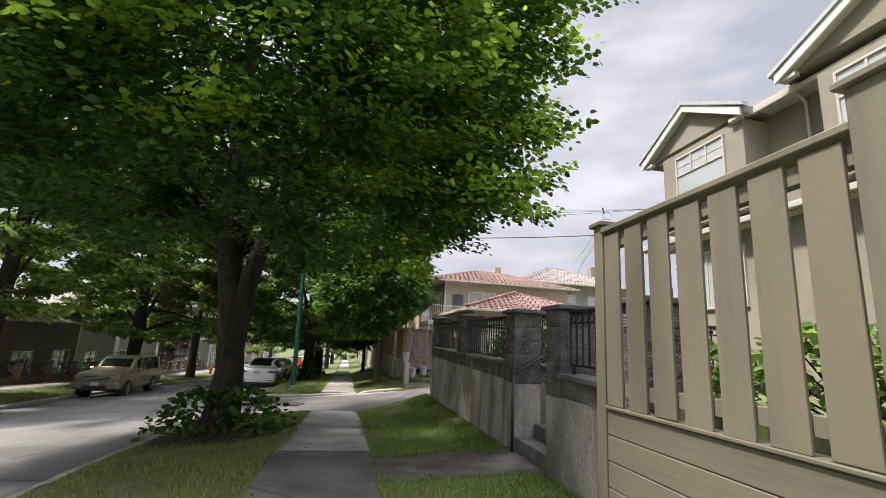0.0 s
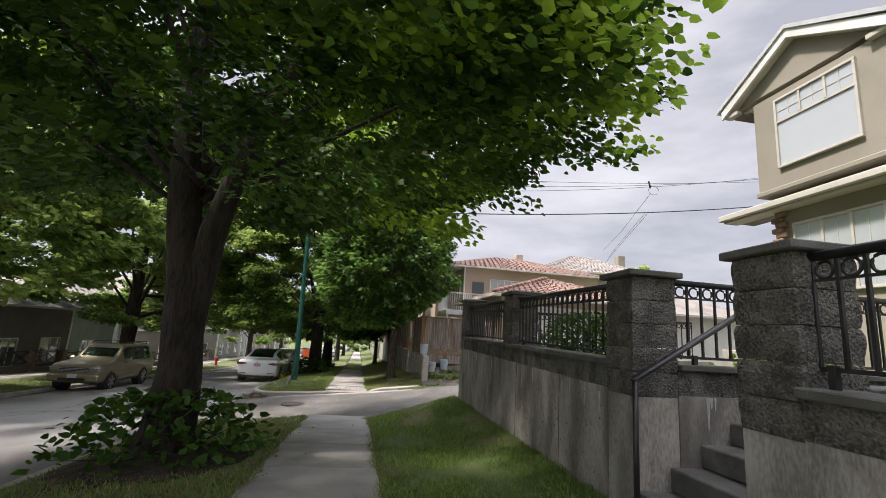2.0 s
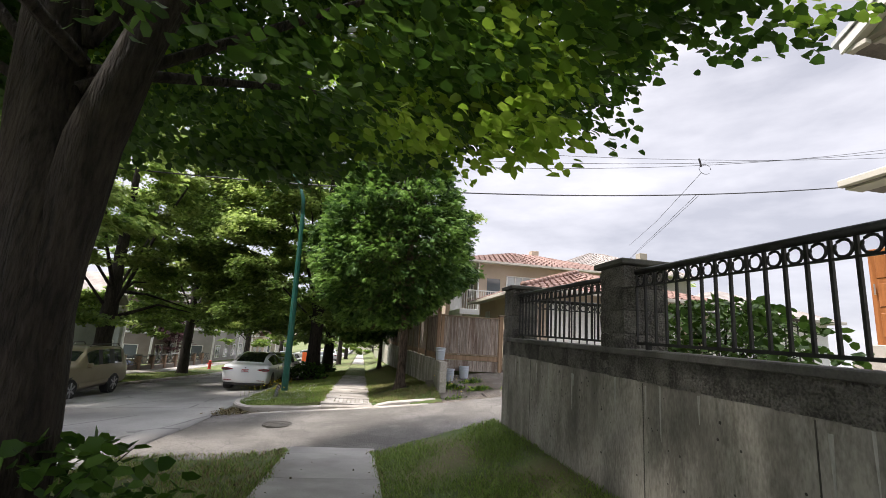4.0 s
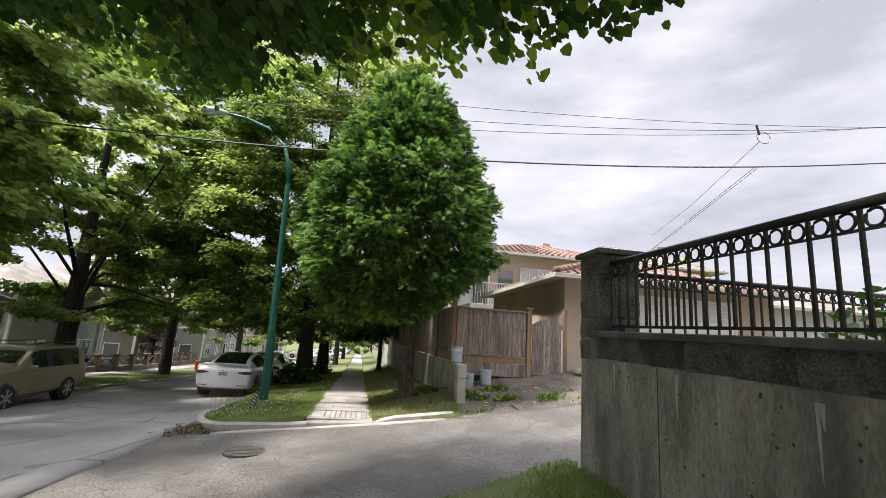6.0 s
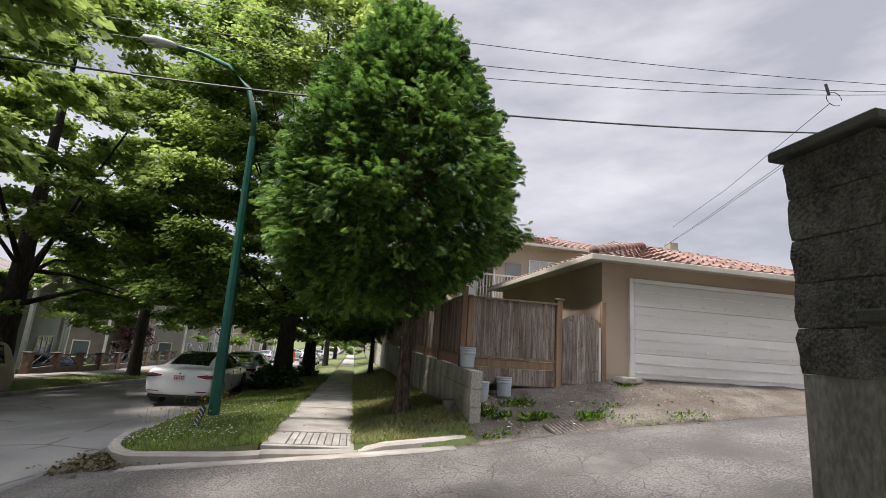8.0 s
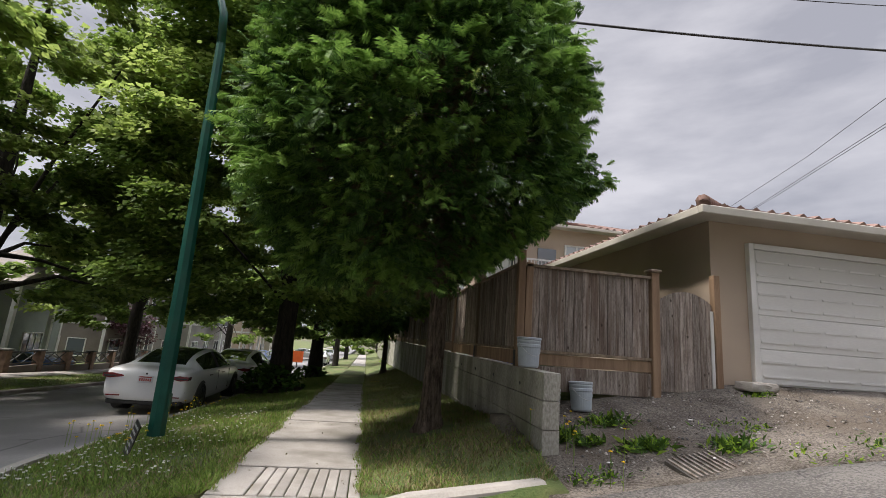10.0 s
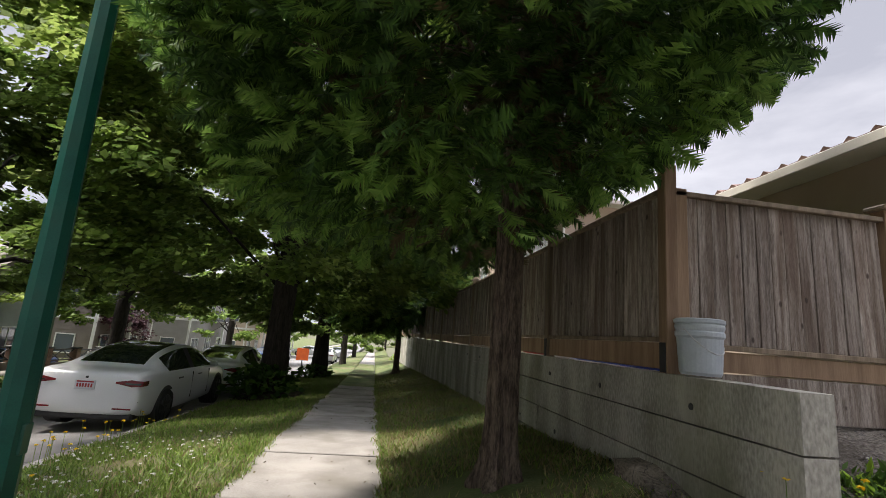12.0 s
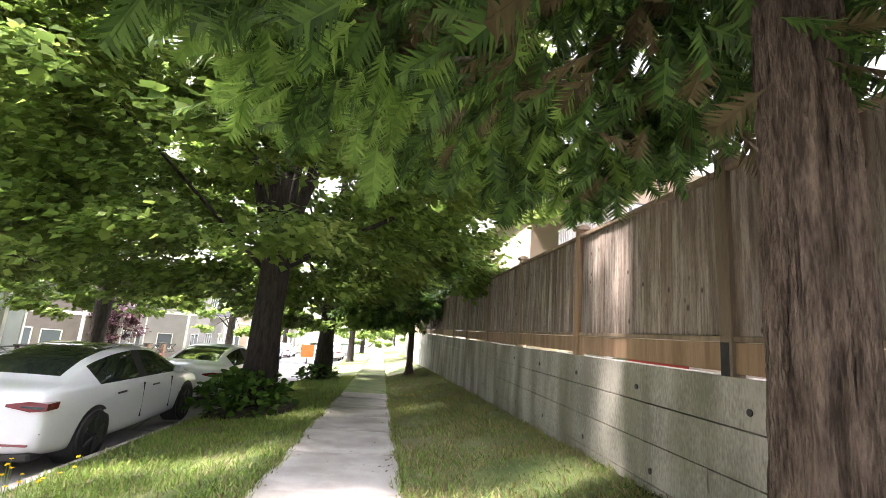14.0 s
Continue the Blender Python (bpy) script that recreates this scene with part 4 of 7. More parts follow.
def window_y(parent, y, x0, x1, z0, z1, cols, glass=None, frame_mat=None):
    """A window in a wall that faces -y."""
    fm = frame_mat or WHITEPAINT
    w = part("window", boxed(x0, x1, y - 0.03, y, z0, z1), glass or WINDOW, parent)
    t = 0.06
    for a in ((x0 - t, x1 + t, z1, z1 + t), (x0 - t, x1 + t, z0 - t, z0), (x0 - t, x0, z0, z1), (x1, x1 + t, z0, z1)):
        part("frame", boxed(a[0], a[1], y - 0.07, y + 0.02, a[2], a[3], bevel=0.005), fm, w)
    for i in range(1, cols):
        x = x0 + (x1 - x0) * i / cols
        part("mullion", boxed(x - 0.03, x + 0.03, y - 0.06, y, z0, z1), fm, w)
    return w


# beige stucco house above the south wall
hs = thing("stucco_house", (0, 0, 0), "two-storey beige stucco house with gabled bays and cream trim", "house")
part("wall", boxed(9.35, 19, 0.5, 11.7, 0.9, 4.62), STUCCO, hs, "lower storey in beige stucco")
part("wall", boxed(9.75, 19, 0.5, 11.72, 4.62, 7.35), STUCCO, hs, "upper storey in beige stucco")
for yc, y0, y1 in ((10.72, 8.85, 11.74), (5.6, 4.0, 7.0)):
    part("bay", boxed(9.0, 9.76, y0, y1, 5.02, 7.25, bevel=0.01), STUCCO, hs)
    part("bay_sill", boxed(8.96, 9.8, y0 - 0.05, y1 + 0.05, 4.93, 5.05, bevel=0.02), STUCCO, hs)
    # gable with its overhanging verge boards
    a, b, e, top = y0 - 0.15, y1 + 0.75, 7.38, 8.45
    if yc < 8:
        a, b, e, top = y0 - 1.3, y1 + 0.75, 7.62, 8.75
    m = (a + b) / 2
    bm = bmesh.new()
    prism(bm, [(a + 0.3, e), (b - 0.3, e), (m, top - 0.14)], 9.02, 9.7, "x")
    part("gable_wall", bm, STUCCO, hs)
    for s0, s1 in ((a, m), (b, m)):
        bm = bmesh.new()
        prism(bm, [(s0, e - 0.1), (s0, e + 0.12), (s1, top + 0.12), (s1, top - 0.1)], 8.86, 12.0, "x")
        part("roof", bm, GREYTILE, hs)
        bm = bmesh.new()
        prism(bm, [(s0, e - 0.16), (s0, e + 0.06), (s1, top + 0.06), (s1, top - 0.16)], 8.80, 8.86, "x")
        part("bargeboard", bm, WHITEPAINT, hs, "white painted verge board")
        bm = bmesh.new()
        sg = 0.12 if s0 < s1 else -0.12
        prism(bm, [(s0 - sg, e + 0.04), (s0 - sg, e + 0.14), (s1, top + 0.15), (s1, top + 0.05)], 8.76, 8.94, "x")
        part("verge_flashing", bm, LAMPGREY, hs)
        bm = bmesh.new()
        prism(bm, [(s0 + sg * 0.2, e - 0.14), (s0 + sg * 0.2, e - 0.10), (s1, top - 0.12), (s1, top - 0.16)], 8.86, 9.1, "x")
        part("soffit", bm, TRIM, hs)
    part("corbel", boxed(8.86, 9.0, b - 0.42, b - 0.06, e - 0.18, e - 0.08, bevel=0.01), TRIM, hs)
    part("corbel", boxed(8.86, 9.0, a + 0.06, a + 0.42, e - 0.18, e - 0.08, bevel=0.01), TRIM, hs)
part("eave_board", boxed(9.2, 9.4, 7.6, 8.9, 7.38, 7.5, bevel=0.01), TRIM, hs)
part("eave_board", boxed(9.2, 9.4, 0.4, 3.1, 7.38, 7.5, bevel=0.01), TRIM, hs)
hip_roof(hs, 9.25, 19.6, 0.0, 12.2, 7.42, 2.2, 3.6, GREYTILE)
bm = bmesh.new()
prism(bm, [(9.0, 4.72), (9.0, 4.62), (9.9, 4.62), (9.9, 5.0)], 0.2, 12.85, "y")
part("belt_roof", bm, GREYTILE, hs)
part("belt_gutter", boxed(8.9, 9.02, 0.2, 12.9, 4.62, 4.76, bevel=0.015), TRIM, hs)
part("belt_soffit", boxed(9.02, 9.4, 0.2, 12.85, 4.58, 4.615), TRIM, hs)
part("downpipe", tube(bmesh.new(), [(9.3, 7.75, 7.4), (9.6, 7.75, 7.15), (9.62, 7.75, 5.0)], 0.04, 8), TRIM, hs)
window_x(hs, 9.0, 9.45, 11.1, 5.5, 7.02, 3, CURTAIN, 2, split=6.52)
window_x(hs, 9.0, 5.0, 6.6, 5.5, 7.02, 3, CURTAIN, 2, split=6.52)
window_x(hs, 9.35, 9.46, 11.2, 2.75, 4.2, 3, CURTAIN, 2)
window_x(hs, 9.35, 5.1, 6.6, 2.75, 4.2, 3, CURTAIN, 2)
stone = mesh_of("stone", boxed(-0.05, 0.05, -0.14, 0.14, 0, 0.115, bevel=0.018), BRICK)
for k in range(30):
    o = part("stone", stone, None, hs)
    o.location = (9.31, 11.62 - (0.1 if k % 2 else 0), 0.98 + 0.12 * k)
    if k > 8:
        o = part("stone", stone, None, hs)
        o.location = (9.31, 7.6 - (0.1 if k % 2 else 0), 0.98 + 0.12 * k)

# entry porch at the corner of the beige house, its door standing open
porch = thing("entry_porch", (9.1, 11.78, 1.05), "pale concrete entry porch beside the beige house", "porch")
part("slab", boxed(0, 1.6, 0, 1.1, -0.1, 0.62, bevel=0.02), KERB, porch)
part("step", boxed(-0.32, 0.0, 0, 1.1, -0.1, 0.40, bevel=0.015), KERB, porch)
part("step", boxed(-0.64, -0.32, 0, 1.1, -0.1, 0.18, bevel=0.015), KERB, porch)
DOORWOOD = surf("varnished_door_wood", (0.22, 0.075, 0.022), (0.36, 0.14, 0.05), 5, 0.35, 0.3, 60, stretch=(3, 3, 0.2), coat=0.4)
leaf_door = thing("front_door", (9.3, 12.02, 1.67), "varnished reddish wooden front door standing open", "door")
part("panel", boxed(0, 0.045, 0, 0.80, 0.004, 1.75, bevel=0.006), DOORWOOD, leaf_door)
for z in (0.15, 0.68, 1.2):
    part("raised_panel", boxed(-0.012, 0.0, 0.12, 0.68, z, z + 0.42, bevel=0.008), DOORWOOD, leaf_door)
part("handle", tube(bmesh.new(), [(-0.05, 0.7, 0.9), (-0.05, 0.7, 1.1)], 0.012, 8), SILVERRIM, leaf_door, "brushed steel handle")

# garage on the lane
gar = thing("garage", (0, 0, 0), "tan stucco garage with a hipped clay tile roof", "garage")
part("wall", boxed(5.52, 12.0, 20.28, 27.2, 0.2, 3.06), PINKSTUCCO, gar)
hip_roof(gar, 5.06, 12.5, 19.82, 27.6, 3.10, 1.22, 3.6, REDTILE, 11, 0.26)
part("finial", tube(bmesh.new(), [(5.06, 19.82, 3.12), (5.12, 19.88, 3.2), (5.2, 19.96, 3.25)], [0.09, 0.1, 0.03], 8), REDTILE, gar, smooth=True)
for q in range(14):
    p0 = Vector((5.06, 19.82, 3.13)).lerp(Vector((8.66, 23.42, 4.34)), q / 14)
    p1 = Vector((5.06, 19.82, 3.13)).lerp(Vector((8.66, 23.42, 4.34)), (q + 1.1) / 14)
    part("hip_tile", tube(bmesh.new(), [p0 + Vector((0, 0, 0.05)), p1 + Vector((0, 0, 0.02))], [0.10, 0.08], 8), REDTILE, gar, smooth=True)
gd = part("garage_door", boxed(6.22, 10.7, 20.235, 20.27, 0.62, 2.66), WHITEPAINT, gar, "white sectional garage door, closed")
panel = mesh_of("panel", boxed(-0.5, 0.5, -0.012, 0.012, 0, 0.48, bevel=0.006), WHITEPAINT)
emboss = mesh_of("raised_panel", boxed(-0.24, 0.24, -0.006, 0.006, 0, 1, bevel=0.004), WHITEPAINT)
for r in range(4):
    o = part("panel", panel, None, gd)
    o.location, o.scale = (8.46, 20.226, 0.64 + 0.505 * r), (4.46, 1, 1.03)
    for c in range(8):
        for h in (0.09, 0.30):
            o = part("raised_panel", emboss, None, gd)
            o.location, o.scale = (6.22 + 4.48 * (c + 0.5) / 8, 20.21, 0.64 + 0.505 * r + h), (1, 1, 0.03)
for a in ((6.13, 6.22, 0.55, 2.75), (10.7, 10.79, 0.55, 2.75), (6.22, 10.7, 2.66, 2.75)):
    part("door_frame", boxed(a[0], a[1], 20.2, 20.3, a[2], a[3], bevel=0.005), WHITEPAINT, gar)
part("electric_box", boxed(5.42, 5.52, 25.3, 25.7, 2.0, 2.6, bevel=0.01), LAMPGREY, gar)

# tan house behind
tan = thing("tan_house", (0, 0, 0), "two-storey tan stucco house with clay tile roof and balcony", "house")
part("wall", boxed(6.6, 16, 32.0, 50, -1.5, 5.9), PINKSTUCCO, tan)
part("wall", boxed(5.4, 6.62, 36.0, 50, -1.5, 5.9), PINKSTUCCO, tan)
hip_roof(tan, 5.0, 16.6, 31.4, 50.6, 5.95, 1.6, 5.0, REDTILE, 12, 0.34)
window_y(tan, 32.0, 8.35, 10.25, 4.0, 5.2, 4, CURTAIN)
window_y(tan, 32.0, 12.4, 14.2, 4.0, 5.2, 3)
part("door", boxed(7.1, 7.9, 31.95, 31.99, 2.9, 5.0), WINDOW, tan)
part("balcony_slab", boxed(4.9, 8.0, 28.9, 32.0, 2.62, 2.9, bevel=0.01), WHITEPAINT, tan)
rail = part("balcony_rail", boxed(4.95, 7.95, 28.93, 28.99, 3.86, 3.92), WHITEPAINT, tan, "white picket balcony rail")
part("balcony_rail", boxed(4.93, 4.99, 28.93, 32.0, 3.86, 3.92), WHITEPAINT, tan)
pk = mesh_of("picket", boxed(-0.015, 0.015, -0.015, 0.015, 2.9, 3.86), WHITEPAINT)
for i in range(24):
    o = part("picket", pk, None, rail)
    o.location = (5.0 + 2.9 * i / 23, 28.96, 0)
    o = part("picket", pk, None, rail)
    o.location = (4.96, 29.0 + 2.95 * i / 23, 0)
for x, y in ((5.0, 29.0), (7.8, 29.0)):
    part("balcony_post", boxed(x - 0.06, x + 0.06, y, y + 0.12, -0.5, 2.62), WHITEPAINT, tan)
window_x(tan, 6.6, 33.2, 34.6, 4.0, 5.1, 2, CURTAIN, frame_mat=WHITEPAINT)
window_x(tan, 5.4, 38.0, 39.8, 0.6, 1.9, 3, CURTAIN, frame_mat=WHITEPAINT)
window_x(tan, 5.4, 38.2, 39.6, 3.7, 4.9, 2, CURTAIN, frame_mat=WHITEPAINT)
window_x(tan, 5.4, 43.5, 45.0, 3.7, 4.9, 2, CURTAIN, frame_mat=WHITEPAINT)
window_x(tan, 5.4, 43.0, 44.8, 0.6, 1.9, 3, CURTAIN, frame_mat=WHITEPAINT)
part("downpipe", tube(bmesh.new(), [(6.56, 31.95, 5.9), (6.56, 31.95, 0.0)], 0.05, 8), WHITEPAINT, tan)
part("chimney", boxed(12.8, 13.4, 40, 40.6, 7.2, 8.7, bevel=0.02), PINKSTUCCO, tan)

# grey-roofed house further along the lane
gh = thing("grey_roof_house", (0, 0, 0), "two-storey pale house with grey tile roof", "house")
part("wall", boxed(14.6, 25, 38, 52, 0, 7.2), GREYWALL, gh)
hip_roof(gh, 13.8, 25.8, 37.2, 52.8, 7.25, 2.3, 5.4, GREYTILE, 12, 0.34)
for x in (15.4, 18.2, 21.0):
    window_y(gh, 38.0, x, x + 1.5, 5.1, 6.3, 2, CURTAIN)
part("chimney", boxed(23.6, 24.3, 42, 42.7, 8.0, 9.9, bevel=0.02), STUCCO, gh)
low = thing("lane_garage", (0, 0, 0), "low white garage with grey roof on the lane", "garage")
part("wall", boxed(13.6, 19, 22, 28, 0.4, 3.0), WHITEPAINT, low)
hip_roof(low, 13.2, 19.4, 21.6, 28.4, 3.0, 1.3, 3.0, GREYTILE)


# houses across the street
def street_house(x1, x0, y0, y1, z0, eave, rise, wall_mat, roof_mat, label, storeys=2, frame_mat=None, porch=True):
    h = thing("house", (0, 0, 0), label, "house", "houses across the street")
    part("wall", boxed(x0, x1, y0, y1, z0, eave), wall_mat, h)
    hip_roof(h, x0 - 0.5, x1 + 0.5, y0 - 0.5, y1 + 0.5, eave, rise, min(x1 - x0, y1 - y0) * 0.42, roof_mat)
    hh = (eave - z0) / storeys
    for s in range(storeys):
        zb = z0 + hh * s + 0.8
        n = max(2, int((y1 - y0) / 3.2))
        for k in range(n):
            yc = y0 + (y1 - y0) * (k + 0.5) / n
            window_x(h, x1, yc - 0.75, yc + 0.75, zb, zb + 1.3, 2 + (k % 2), WINDOW, 1, frame_mat or WHITEPAINT, facing=1)
        window_y(h, y0, (x0 + x1) / 2 + 0.5, (x0 + x1) / 2 + 2.2, zb, zb + 1.3, 2)
        window_y(h, y0, x1 - 2.2, x1 - 1.1, zb + 0.1, zb + 1.25, 1)
        if s:
            part("belt_board", boxed(x0 - 0.05, x1 + 0.05, y0 - 0.05, y1 + 0.05, z0 + hh * s - 0.12, z0 + hh * s + 0.10, bevel=0.01), frame_mat or WHITEPAINT, h)
    for cx, cy in ((x1, y0), (x1, y1)):
        part("corner_board", boxed(cx - 0.12, cx + 0.03, cy - 0.03 if cy == y0 else cy - 0.12, cy + 0.12 if cy == y0 else cy + 0.03, z0, eave - 0.06), frame_mat or WHITEPAINT, h)
    lap = mesh_of("siding_course", boxed(0, 1, 0, 0.02, 0, 0.012), wall_mat)
    for k in range(int((eave - z0) / 0.24)):
        o = part("siding_course", lap, None, h)
        o.location, o.scale = (x0 + 0.02, y0 - 0.018, z0 + 0.24 * k + 0.2), (x1 - x0 - 0.15, 1, 1)
    if porch:
        yc = (y0 + y1) / 2
        bm = bmesh.new()
        prism(bm, [(yc - 1.8, z0 + hh), (yc + 1.8, z0 + hh), (yc, z0 + hh + 1.0)], x1, x1 + 1.5, "x")
        part("porch_roof", bm, roof_mat, h)
        for s in (-1.5, 1.5):
            part("porch_post", boxed(x1 + 1.2, x1 + 1.4, yc + s - 0.1, yc + s + 0.1, z0, z0 + hh), frame_mat or WHITEPAINT, h)
    return h


street_house(-16.8, -25.3, 24.0, 34.0, -2.2, 1.6, 1.6, BROWNWALL, DARKROOF, "low grey-brown house with dark roof behind a fence", 1, porch=False)
street_house(-18.8, -28.3, 37.5, 47, -2.6, 2.2, 2.2, MINT, GREYTILE, "pale green house with a porch across the street", 1)
street_house(-18.3, -28.3, 51, 57.5, -3.0, 3.4, 2.0, BROWNWALL, GREYTILE, "taupe house with porch behind iron fencing")
street_house(-16.1, -27.3, 61, 74, -3.2, 4.4, 2.0, GREYWALL, DARKROOF, "two-storey taupe house with white window frames")
street_house(-16.3, -27.3, 80, 92, -3.8, 3.6, 2.2, PINKSTUCCO, REDTILE, "orange-tinted two-storey house far down the street")
street_house(-16.3, -27.3, 100, 114, -4.2, 3.2, 2.2, STUCCO, DARKROOF, "two-storey house far down the street")
street_house(-17.3, -27.3, 6, 19, -1.4, 4.6, 2.2, GREYWALL, DARKROOF, "two-storey grey house behind street trees")


# ---- trees ----
PLAIN_LEAF = ([(0, 0, 0), (0.42, 0.42, 0.05), (0, 1.0, -0.06), (-0.42, 0.42, 0.05)], [(0, 1, 2, 3)])


def crown_mesh(name, seed, centre, profile, clumps, per, clump_r, leaf, materials, sunlit=0.0, shell=0.35, lobes=0.22, lean=(0, 0), droop=-0.35, lift=0.0, boughs=0, spread=0.9, fuzz=0.06, hollow=None, shape=None):
    """Leaves gathered in clumps inside a lobed body of turning; profile is height and radius."""
    rng = np.random.default_rng(seed)
    hs_, rs_ = np.array([p[0] for p in profile]), np.array([p[1] for p in profile])
    z = rng.uniform(hs_[0], hs_[-1], clumps * 4)
    r = np.interp(z, hs_, rs_)
    keep = rng.uniform(0, rs_.max(), len(z)) < r
    z, r = z[keep][:clumps], r[keep][:clumps]
    a = rng.uniform(0, 2 * math.pi, len(z))
    lob = 1 + lobes * np.sin(a * 3 + seed + z * 0.9) * np.cos(a * 5 - z * 1.3 + seed * 2) + rng.normal(0, fuzz, len(z))
    f = (shell + (1 - shell) * rng.uniform(0, 1, len(z))) ** 0.5
    c = np.stack([np.cos(a) * r * f * lob + lean[0] * (z - hs_[0]), np.sin(a) * r * f * lob + lean[1] * (z - hs_[0]), z], 1)
    if boughs:
        # leaf clumps lie in flat layered boughs with dark gaps between them
        home = rng.integers(0, boughs, len(c)) % len(c[:boughs])
        heart = c[:boughs]
        off = rng.normal(0, 1, (len(c), 3)) * np.array([spread, spread, spread * 0.26])
        off[:, 2] -= 0.10 * (off[:, 0] ** 2 + off[:, 1] ** 2) / spread
        c, f = heart[home] + off, f[:boughs][home]
    c[:, 2] += lift * np.clip(c[:, 1], 0, None) * np.clip(1.4 - (c[:, 2] - hs_[0]) / 5, 0, 1)
    if hollow:
        open_ = (np.hypot(c[:, 0], c[:, 1]) > hollow[0]) | (c[:, 2] > hollow[1])
        c, f = c[open_], f[open_]
        home = home[open_]
    pos = np.repeat(c, per, 0) + rng.normal(0, 1, (len(c) * per, 3)) * np.array([clump_r, clump_r, clump_r * (0.36 if boughs else 0.45)])
    out = pos.copy()
    out[:, 2] = 0
    out /= np.linalg.norm(out, axis=1, keepdims=True) + 1e-6
    out[:, 2] = droop
    size = rng.uniform(0.65, 1.2, len(pos)) * leaf
    pick = None
    if sunlit:
        # Sunlight is painted by leaf colour: brighter material on outer, upper, +x boughs.
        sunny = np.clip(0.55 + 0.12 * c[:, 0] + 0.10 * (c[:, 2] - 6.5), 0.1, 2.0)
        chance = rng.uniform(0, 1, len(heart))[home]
        lit_leaf = np.repeat((chance < sunlit * sunny) & (f > 0.72) & (rng.uniform(0, 1, len(c)) < 0.85), per)
        pick = lit_leaf.astype(int)
    pos = pos + np.array(centre)
    verts, quads = shape or (LEAF_SHAPE, LEAF_QUADS)
    return scatter_mesh(name, verts, quads, turned(rng, pos, size, out, 0.35 if boughs else 0.55, 0.38 if boughs else 0.55), materials, pick), c + np.array(centre)


def branchy(tree, base, tops, r0, rng, sides=10):
    """Limbs from the trunk's head out to points in the crown."""
    for p in tops:
        b, p = Vector(base), Vector(p)
        b = b + Vector((0, 0, rng.uniform(-0.3, 1.2)))
        m = b.lerp(p, 0.45) + Vector((rng.uniform(-0.3, 0.3), rng.uniform(-0.3, 0.3), rng.uniform(0.2, 0.7)))
        r = r0 * rng.uniform(0.18, 0.38)
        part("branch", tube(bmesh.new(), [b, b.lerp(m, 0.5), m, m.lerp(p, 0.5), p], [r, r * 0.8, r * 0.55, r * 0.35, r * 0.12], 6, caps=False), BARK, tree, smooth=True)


def bumpy_trunk(pts, radii, sides=20, ridges=0.09):
    bm = bmesh.new()
    fine_p, fine_r = [], []
    for i in range(len(pts) - 1):
        for k in range(8):
            t = k / 8
            fine_p.append(Vector(pts[i]).lerp(Vector(pts[i + 1]), t))
            fine_r.append(radii[i] * (1 - t) + radii[i + 1] * t)
    fine_p.append(Vector(pts[-1]))
    fine_r.append(radii[-1])
    tube(bm, fine_p, fine_r, sides, ridges)
    return bm


rt = random.Random(7)
# the forked linden on the boulevard
tz = verge_left_z(-2.0, 9.38)
linden = thing("linden_tree", (-2.0, 9.38, tz), "large forked street linden with dense dark-green heart-shaped leaves", "tree", "street trees")
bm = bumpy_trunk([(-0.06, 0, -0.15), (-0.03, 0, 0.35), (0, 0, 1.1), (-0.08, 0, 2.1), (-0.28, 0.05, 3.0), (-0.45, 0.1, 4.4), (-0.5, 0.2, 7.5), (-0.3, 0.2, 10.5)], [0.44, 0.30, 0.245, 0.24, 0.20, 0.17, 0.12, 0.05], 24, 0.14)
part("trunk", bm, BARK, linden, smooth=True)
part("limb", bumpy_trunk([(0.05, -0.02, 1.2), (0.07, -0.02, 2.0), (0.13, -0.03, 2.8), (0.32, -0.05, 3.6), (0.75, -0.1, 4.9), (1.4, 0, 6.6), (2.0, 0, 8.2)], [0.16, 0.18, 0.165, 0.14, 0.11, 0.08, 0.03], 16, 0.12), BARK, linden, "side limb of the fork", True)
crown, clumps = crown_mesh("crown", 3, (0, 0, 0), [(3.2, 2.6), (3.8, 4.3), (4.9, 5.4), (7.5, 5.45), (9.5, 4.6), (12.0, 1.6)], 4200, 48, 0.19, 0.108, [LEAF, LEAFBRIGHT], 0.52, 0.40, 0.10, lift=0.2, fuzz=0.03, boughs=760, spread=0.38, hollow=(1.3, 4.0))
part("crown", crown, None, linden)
low_rng = np.random.default_rng(5)
branchy(linden, (-0.1, 0.05, 3.2), [clumps[i] for i in low_rng.integers(0, len(clumps), 13)], 0.2, rt)


